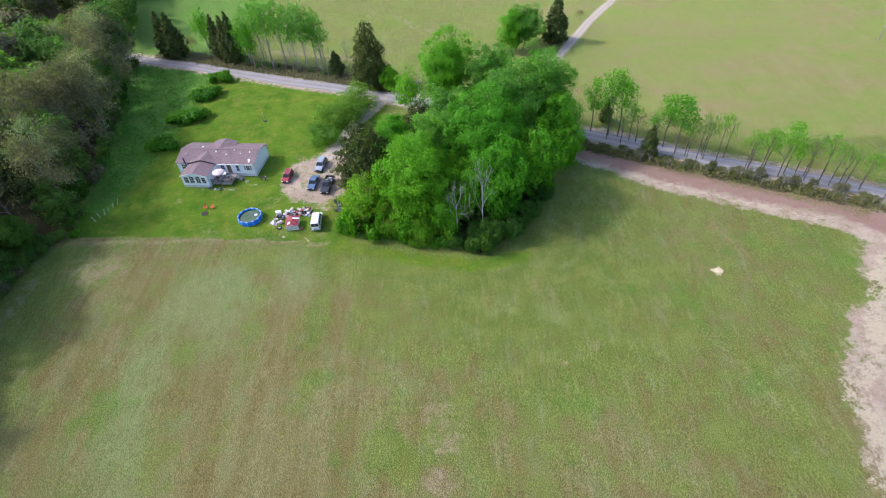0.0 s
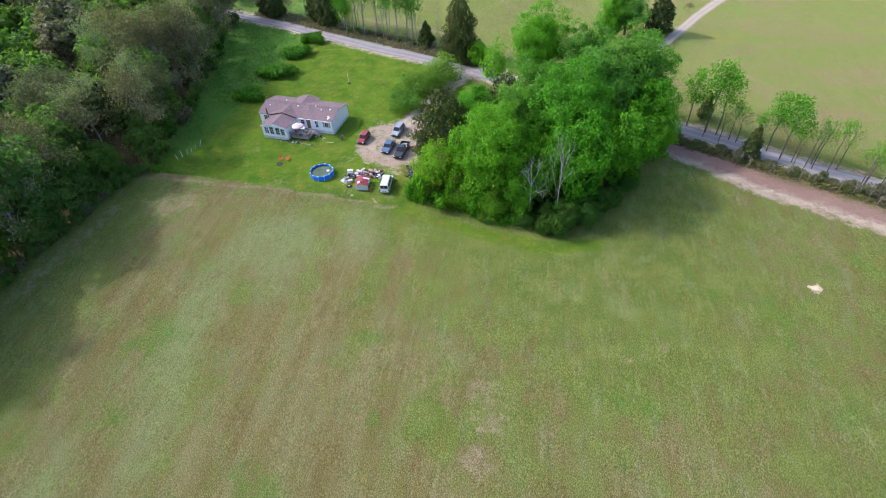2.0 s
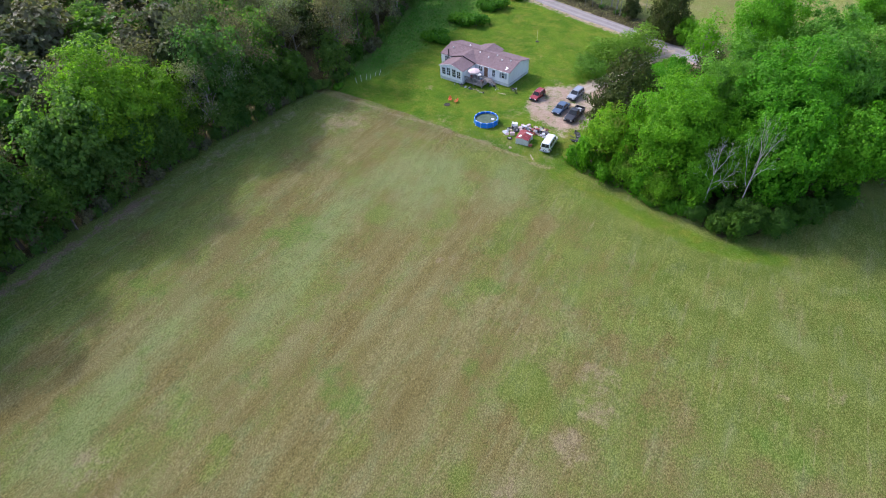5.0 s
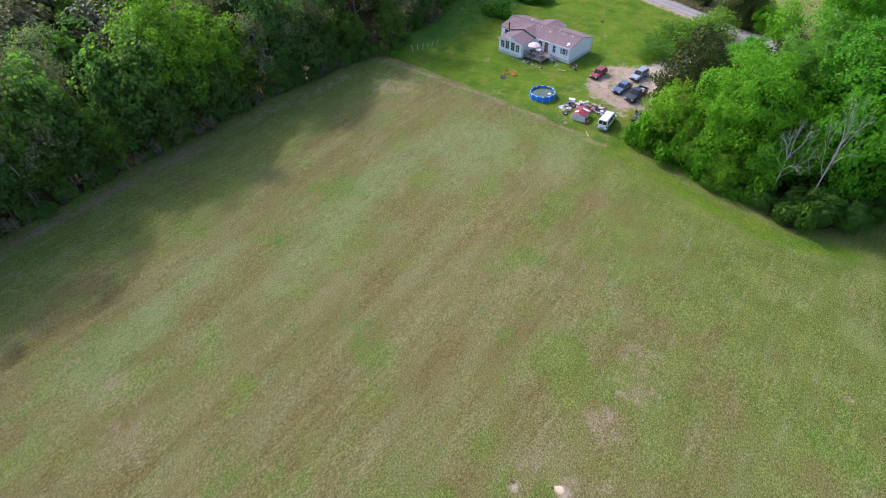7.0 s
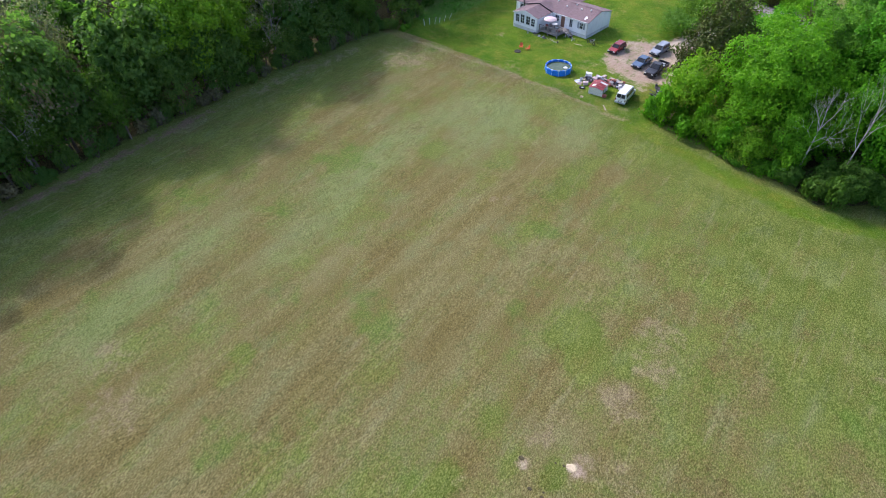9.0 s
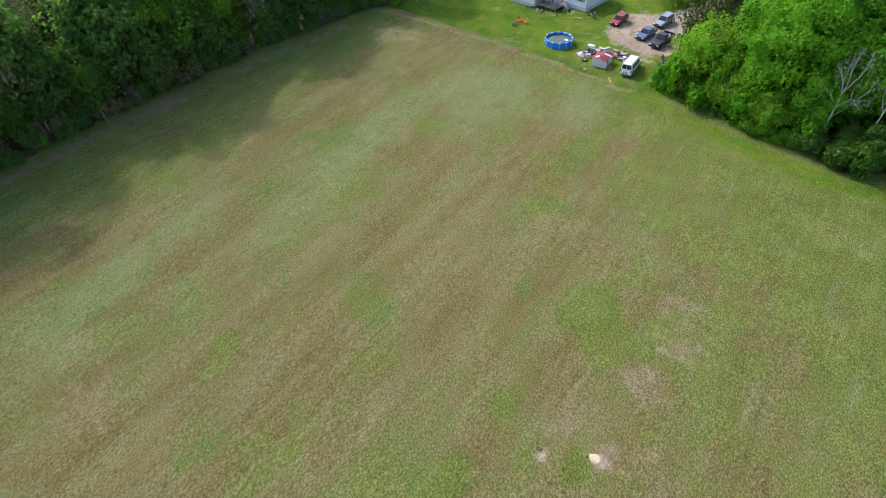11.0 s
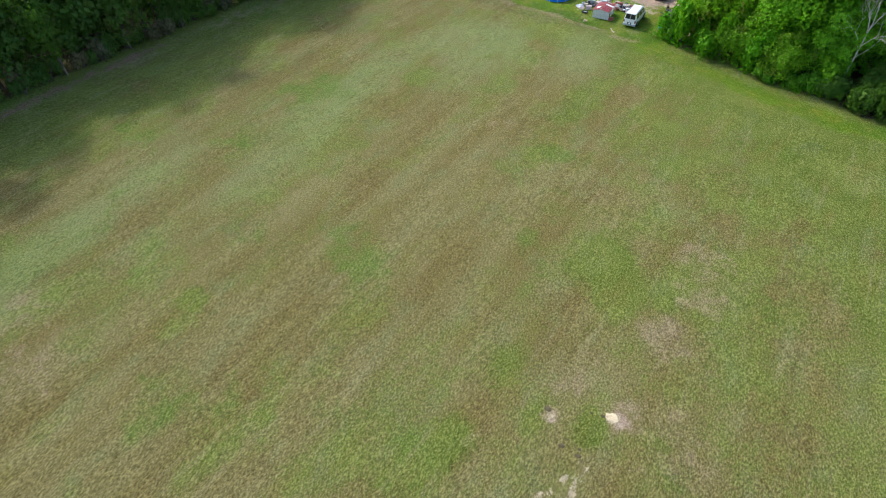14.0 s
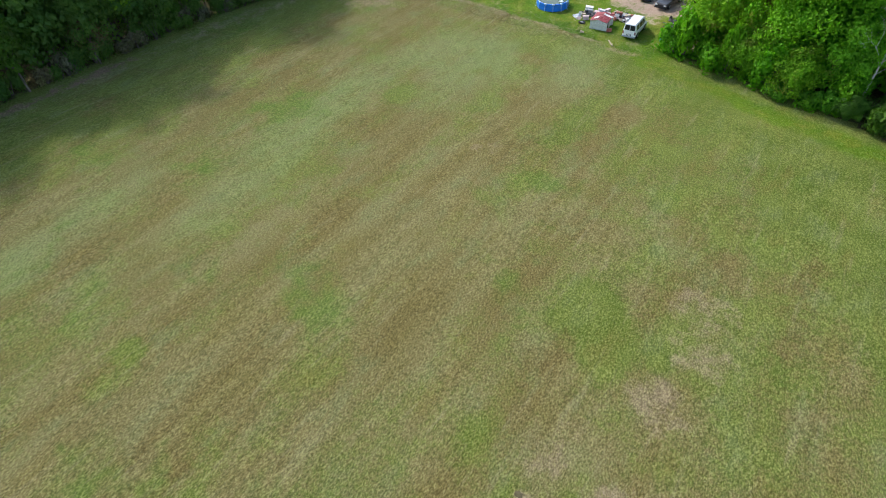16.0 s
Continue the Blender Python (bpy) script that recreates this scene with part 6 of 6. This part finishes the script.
def junk(kind, x, y, z, turn, size, mat, seed, label="", group="junk round the shed"):
    """Cast-off household things: bins, planks, buckets, tyres, sheets and frames."""
    q = random.Random(seed)
    m = pose(x, y, z, q.uniform(-9, 9), q.uniform(-9, 9), turn)
    if kind == "crate":
        t = thing("crate", m, label or "old storage crate in the junk heap", "crate", group)
        part("body", box(size, size * 0.7, size * 0.55, bevel=0.02, taper=1.06), mat, t)
        part("lid", box(size * 1.1, size * 0.78, 0.05, 0, 0, size * 0.55, bevel=0.015), mat, t)
    elif kind == "plank":
        t = thing("plank", m, label or "loose plank in the junk heap", "plank", group)
        part("board", box(size * 2.2, 0.18, 0.04, bevel=0.005), mat, t)
        part("batten", box(0.08, 0.4, 0.04, size * 0.7, 0, 0.04), mat, t)
    elif kind == "bucket":
        t = thing("bucket", m, label or "plastic bucket in the junk heap", "bucket", group)
        bm = bmesh.new()
        bmesh.ops.create_cone(bm, cap_ends=True, segments=14, radius1=size * 0.3, radius2=size * 0.4, depth=size * 0.8, matrix=pose(0, 0, size * 0.4))
        bmesh.ops.delete(bm, geom=[f for f in bm.faces if f.normal.z > 0.9], context="FACES")
        part("pail", bm, mat, t)
        v, f = [], []
        add_tube(v, f, [(size * 0.4 * math.cos(a), 0, size * 0.8 + size * 0.3 * math.sin(a)) for a in (0, 0.8, 1.57, 2.34, 3.14)], [0.012] * 5, 4)
        raw("handle", v, f, M_STEEL, t)
    elif kind == "tyre":
        t = thing("old_tyre", m, label or "worn black tyre in the junk heap", "tyre", group)
        v, f = [], []
        r = size * 0.45
        add_tube(v, f, [(r * math.cos(k * 0.3927), r * math.sin(k * 0.3927), 0.12) for k in range(17)], [0.12] * 17, 8)
        raw("tread", v, f, M_DARK, t, smooth=True)
        bm = bmesh.new()
        bmesh.ops.create_cone(bm, cap_ends=True, segments=14, radius1=r * 0.75, radius2=r * 0.7, depth=0.06, matrix=pose(0, 0, 0.12))
        part("rim", bm, M_STEEL, t)
    elif kind == "sheet":
        t = thing("crumpled_sheet", m, label or "crumpled sheet in the junk heap", "sheet", group)
        bm = bmesh.new()
        bmesh.ops.create_grid(bm, x_segments=9, y_segments=9, size=size * 0.6)
        for v in bm.verts:
            v.co.z = 0.16 + 0.13 * math.sin(v.co.x * 5 + seed) * math.cos(v.co.y * 6 - seed) + q.uniform(-0.04, 0.04)
            if max(abs(v.co.x), abs(v.co.y)) > size * 0.5:
                v.co.z *= 0.25
        g = bmesh.ops.extrude_face_region(bm, geom=list(bm.faces))
        for v in [e for e in g["geom"] if isinstance(e, bmesh.types.BMVert)]:
            v.co.z += 0.015
        part("cloth", bm, mat, t)
        part("hem", box(size * 0.9, 0.05, 0.03, 0, -size * 0.5, 0.04), mat, t)
    else:
        t = thing("metal_frame", m, label or "bent metal frame in the junk heap", "frame", group)
        v, f = [], []
        add_tube(v, f, [(-size * 0.5, 0, 0), (-size * 0.5, 0.1, size * 0.7), (size * 0.5, 0, size * 0.75), (size * 0.5, -0.05, 0)], [0.025] * 4, 6)
        raw("bow", v, f, mat, t)
        part("crossbar", box(size, 0.04, 0.04, 0, 0, size * 0.35), mat, t)
        part("foot", box(size * 0.2, 0.5, 0.03, -size * 0.5, 0, 0), mat, t)
    return t


def motorbike(m):
    b = thing("motorbike", m, "dark motorbike parked beside the house", "motorbike")
    for y in (-0.68, 0.68):
        v, f = [], []
        add_tube(v, f, [(0, y + 0.26 * math.cos(k * 0.3927), 0.32 + 0.26 * math.sin(k * 0.3927)) for k in range(17)], [0.06] * 17, 7)
        raw("wheel", v, f, M_DARK, b, smooth=True)
    part("engine", box(0.3, 0.5, 0.4, 0, 0, 0.25, bevel=0.06), M_STEEL, b)
    part("tank", box(0.3, 0.5, 0.24, 0, -0.18, 0.68, bevel=0.09), M_DARK, b)
    part("seat", box(0.28, 0.66, 0.12, 0, 0.38, 0.68, bevel=0.05), M_DARK, b)
    v, f = [], []
    add_tube(v, f, [(0, -0.68, 0.32), (0, -0.45, 0.95)], [0.035, 0.035], 6)
    raw("fork", v, f, M_STEEL, b)
    v, f = [], []
    add_tube(v, f, [(-0.36, -0.32, 1.04), (0, -0.45, 0.98), (0.36, -0.32, 1.04)], [0.02] * 3, 6)
    raw("handlebar", v, f, M_STEEL, b)
    part("headlamp", box(0.2, 0.14, 0.2, 0, -0.56, 0.82, bevel=0.06), M_WHITE, b)


build_pool()
lawn_chair(pose(-46.0, 80.1, 0, 0, 0, 20) @ Matrix.Scale(0.76, 4))
lawn_chair(pose(-44.6, 80.0, 0, 0, 0, -35) @ Matrix.Scale(0.76, 4))
pit = thing("fire_pit", pose(-45.7, 78.5, 0), "low ring of stones with black ash on the lawn", "fire pit")
for k in range(11):
    a = k * 2 * math.pi / 11
    part("stone", box(0.24, 0.18, 0.2, 0.5 * math.cos(a), 0.5 * math.sin(a), -0.03, bevel=0.05, turn=Matrix.Rotation(a + 1.57, 3, "Z")), M_ASH, pit)
bm = bmesh.new()
bmesh.ops.create_cone(bm, cap_ends=True, segments=18, radius1=0.5, radius2=0.3, depth=0.08, matrix=pose(0, 0, 0.04))
part("ash_bed", bm, M_ASH, pit)
build_shed()
motorbike(pose(-36.4, 88.3, 0, 0, 6, 70))
q = random.Random(9)
for k in range(92):
    a, r = q.uniform(0, 6.28), 1.7 * q.random() ** 0.6
    junk(q.choice(["crate", "plank", "bucket", "tyre", "sheet", "plank", "frame", "crate", "sheet"]), -27.3 + 1.5 * r * math.cos(a), 77.0 + r * math.sin(a), max(0.0, 0.55 - 0.34 * r) * q.random(), q.uniform(0, 360), q.uniform(0.25, 0.7), q.choice([JUNK[0], JUNK[2], JUNK[1], JUNK[2], JUNK[4], JUNK[5], JUNK[6], JUNK[7]]), 100 + k)
for k in range(14):
    junk(q.choice(["crate", "bucket", "plank", "tyre", "sheet"]), -30.6 + q.uniform(-0.9, 0.9), 75.6 + q.uniform(-1.9, 1.6), 0, q.uniform(0, 360), q.uniform(0.4, 0.8), q.choice(JUNK), 200 + k)
junk("crate", -31.2, 77.2, 0.0, 20, 0.95, JUNK[0], 301, "white chest standing in the grass by the shed")
junk("sheet", -31.7, 74.6, 0.0, 60, 0.8, JUNK[7], 302, "pale crumpled tarpaulin on the grass")
junk("sheet", -28.9, 70.4, 0.0, 100, 0.4, JUNK[5], 303, "small pale crumpled sheet on the field's edge")
junk("crate", -26.1, 72.4, 0.0, 30, 0.6, JUNK[6], 304, "reddish crate beside the shed door")
junk("tyre", -30.2, 73.0, 0.0, 0, 0.8, JUNK[4], 305)
junk("plank", -24.6, 69.5, 0.0, -50, 0.7, JUNK[5], 306)
for k in range(11):
    junk(q.choice(["crate", "bucket", "tyre", "frame", "plank", "sheet"]), -20.1 + q.uniform(-0.8, 0.7), 78.2 + q.uniform(-1.4, 1.8), 0, q.uniform(0, 360), q.uniform(0.45, 0.9), q.choice([JUNK[0], JUNK[4], JUNK[1], JUNK[4]]), 400 + k, group="junk beside the cedar")
junk("crate", -19.4, 73.0, 0, 10, 0.55, JUNK[3], 420, "small blue bin in the grass", "junk beside the cedar")
for k in range(12):
    m = HOUSE @ Vector((-9.5 + k * 0.62, -4.9 + q.uniform(-0.3, 0.6) * (1 if k < 4 else 0.4), 0))
    junk(q.choice(["bucket", "crate", "plank", "sheet", "frame"]), m.x, m.y, 0, q.uniform(0, 360), q.uniform(0.3, 0.6), q.choice([JUNK[1], JUNK[4], JUNK[5], JUNK[4]]), 500 + k, group="clutter by the deck")
for k in range(7):
    m = HOUSE @ Vector((-3.6 + k * 0.4, -1.6 + q.uniform(-0.7, 0.9), 0))
    junk(q.choice(["bucket", "crate", "frame", "tyre"]), m.x, m.y, 0, q.uniform(0, 360), q.uniform(0.3, 0.6), q.choice([JUNK[1], JUNK[4], JUNK[0]]), 540 + k, group="clutter by the deck")
for k in range(4):
    cm = truck.matrix_world @ Matrix.Translation((q.uniform(-0.5, 0.5), 1.3 + 0.35 * k, 0.47))
    junk(("crate", "bucket", "crate", "tyre")[k], cm.translation.x, cm.translation.y, cm.translation.z, q.uniform(0, 90), 0.55, (JUNK[0], JUNK[1], JUNK[1], JUNK[4])[k], 560 + k, group="load in the truck bed")
junk("plank", -38.6, 86.9, 0, -14, 1.3, JUNK[5], 570, "pale board lying on the lawn", "clutter by the deck")

for k in range(7):
    m = HOUSE @ Vector((-7.6 + 0.5 * k, -3.0 + q.uniform(-0.3, 1.6), 0.66))
    junk(q.choice(["crate", "frame", "bucket", "crate"]), m.x, m.y, m.z, q.uniform(0, 360), q.uniform(0.35, 0.7), q.choice([JUNK[4], JUNK[4], JUNK[1], JUNK[6]]), 600 + k, "dark household clutter standing on the deck", "clutter on the deck")

# a pole with a lamp by the road, stakes at the yard's corner
up = thing("utility_pole", pose(-4.6, 112.6, 0, 0, 1.5, 0), "weathered wooden pole with a white box near its middle", "pole")
v, f = [], []
add_tube(v, f, [(0, 0, -0.3), (0, 0, 7.5)], [0.15, 0.1], 8)
raw("shaft", v, f, M_WOOD, up)
part("box", box(0.5, 0.35, 0.8, 0.2, -0.25, 3.8, bevel=0.05), M_WHITE, up)
part("crossarm", box(1.6, 0.1, 0.1, 0, 0, 7.1), M_WOOD, up)
for k in range(6):
    s = thing("stake", pose(-66.8 + 0.42 * k, 78.2 + 1.0 * k, -0.05, q.uniform(-32, 32), q.uniform(-30, 30), 0), "thin white stake leaning in the grass", "stake", "white stakes at the yard's corner")
    v, f = [], []
    add_tube(v, f, [(0, 0, 0), (0, 0, 1.15 + 0.2 * q.random())], [0.03, 0.025], 5)
    raw("rod", v, f, M_WHITE, s)
    part("cap", box(0.08, 0.08, 0.05, 0, 0, 1.12), M_WHITE, s)
cl = thing("clothes_pole", pose(-41.4, 112.0, 0), "thin pole with a dark foot on the lawn", "pole")
v, f = [], []
add_tube(v, f, [(0, 0, -0.1), (0, 0, 2.6)], [0.04, 0.03], 6)
raw("shaft", v, f, M_STEEL, cl)
part("foot", box(0.7, 0.5, 0.25, 0.1, 0, -0.02, bevel=0.08), M_ASH, cl)
sp = thing("field_post", pose(114, 133.6, 0), "thin wooden post on bare earth in the pasture", "post")
v, f = [], []
add_tube(v, f, [(0, 0, -0.2), (0.1, 0, 3.6)], [0.16, 0.12], 7)
raw("shaft", v, f, M_WOOD, sp)
part("cap", box(0.3, 0.3, 0.08, 0.1, 0, 3.58), M_WOOD, sp)


def mound(name, x, y, rx, ry, h, mat, label, category, seed):
    """A low uneven heap on the ground."""
    q = random.Random(seed)
    bm = bmesh.new()
    bmesh.ops.create_icosphere(bm, subdivisions=3, radius=1.0)
    for v in bm.verts:
        k = 1 + 0.35 * noise.noise(v.co * 2.2 + Vector((seed, 0, 0)))
        v.co = Vector((v.co.x * rx * k, v.co.y * ry * k, max(-0.04, v.co.z * h * k)))
    ob = part(name, bm, mat)
    ob.matrix_world = pose(x, y, float(rise(x, y)))
    return tagged(ob, label, category)


M_SAND = paint("pale_sand", (0.54, 0.44, 0.29), 0.95, vary=0.25, scale=5.0, relief=0.02)
M_CLOD = paint("dark_clod_and_hole", (0.105, 0.085, 0.04), 0.95, vary=0.4, scale=6.0)
mound("sand_heap", 42.9, 56.3, 0.75, 0.6, 0.3, M_SAND, "small heap of pale sand in the field", "sand heap", 3)
mound("sand_heap", 42.1, 56.6, 0.35, 0.3, 0.15, M_SAND, "small heap of pale sand in the field", "sand heap", 5)
mound("sandy_burrow", -2.35, 17.5, 0.4, 0.3, 0.08, M_SAND, "pale sandy burrow mound in the grass", "mound", 7)
# clods; the first two dark heaps stand in for the dark of burrow holes
for x, y, r in ((-5.9, 15.8, 0.34), (-2.85, 17.3, 0.2), (-4.1, 14.1, 0.28), (-3.0, 14.1, 0.24), (-3.5, 17.1, 0.14), (-3.1, 14.5, 0.14)):
    mound("clod", x, y, r * 0.7, r * 0.5, r * 0.25, M_CLOD, "low dark heap in the grass, for a clod or a burrow hole", "clod", int(100 + x * 10))


# ---- grass ----
def tufts(name, seed, count, area, tall, wide, label):
    """Short blades in small tufts, with the ground's own colours."""
    rg = np.random.default_rng(seed)
    x0, x1, y0, y1 = area
    x, y = rg.uniform(x0, x1, count), rg.uniform(y0, y1, count)
    mk = masks(x, y)
    ok = (mk["soil"] < 0.45) & (mk["sand"] < 0.4) & (mk["litter"] < 0.5)
    x, y = x[ok], y[ok]
    n = len(x)
    a = rg.uniform(0, 2 * np.pi, n)
    h, w = tall * rg.uniform(0.5, 1.4, n), wide * rg.uniform(0.6, 1.3, n)
    lx, ly = rg.normal(0, 1.5, n) * h, rg.normal(0, 1.5, n) * h
    z = rise(x, y)
    dx, dy = np.cos(a) * w, np.sin(a) * w
    v = np.stack([np.stack([x - dx, y - dy, z - 0.01], 1), np.stack([x + dx, y + dy, z - 0.01], 1), np.stack([x + lx, y + ly, z + h], 1)], 1).reshape(-1, 3)
    ob = raw(name, v.tolist(), np.arange(3 * n).reshape(-1, 3).tolist(), M_BLADE)
    give_masks(ob.data, v[:, 0], v[:, 1])
    return tagged(ob, label, "grass", kind="stuff")


def weeds(name, seed, count, poly, tall, wide, material, label):
    """Tall uncut weeds over a stretch of ground."""
    rg = np.random.default_rng(seed)
    px, py = [p[0] for p in poly], [p[1] for p in poly]
    x, y = rg.uniform(min(px), max(px), count), rg.uniform(min(py), max(py), count)
    ok = inside(x, y, poly) & (np.sin(x * 0.9 + 2 * np.sin(y * 0.5)) + rg.normal(0, 0.8, count) > -0.6)
    x, y = x[ok], y[ok]
    n = len(x)
    h = tall * rg.uniform(0.4, 1.3, n) * (1 + 0.4 * np.sin(x * 0.7) * np.sin(y * 0.6))
    c = np.stack([x, y, rise(x, y) + h * rg.uniform(0.3, 1.0, n)], 1)
    cv, cf = cards(c, rg.normal(0, 0.6, (n, 3)) + np.array([0, 0, 0.9]), wide * rg.uniform(0.6, 1.3, n), rg, 1.6)
    ob = raw(name, cv.tolist(), cf.tolist(), material)
    return tagged(ob, label, "weeds", kind="stuff")


weeds("tall_weeds", 7, 12000, [(-70, 79), (-64.5, 88), (-63, 100), (-61, 112), (-60, 126), (-60, 138), (-86, 149), (-75, 108)], 0.4, 0.3, M_LEAF_WEED, "uncut weeds beside the woods, green tuned to the shade there")
weeds("bank_scrub", 8, 14000, [(27, 95), (41, 89.2), (56, 81.2), (76, 71.4), (75, 68.6), (55, 77.6), (40, 85.6), (27, 92.5)], 0.5, 0.3, M_LEAF_SCRUB, "brown and green scrub on the road bank")
weeds("litter_scrub", 9, 7000, [(-79, 150), (-58, 141.5), (-30, 130.5), (-15, 124.6), (-14, 128), (-29, 136), (-56, 147), (-78, 156)], 0.3, 0.3, M_LEAF_GREY, "brown scrub under the roadside trees")
weeds("edge_weeds", 10, 3000, [(-20, 70.5), (-9, 67.3), (-1, 64.5), (0, 66), (-9, 69), (-18, 73)], 0.6, 0.3, M_LEAF_LIME, "lime-green weeds at the foot of the clump")
tufts("field_grass", 1, 110000, (-76, 72, -8, 71), 0.05, 0.05, "short dry and green grass of the mown field")
tufts("rough_grass", 2, 3500, (-66, -19, 67.5, 72.5), 0.16, 0.07, "rough uncut grass along the field's edge")
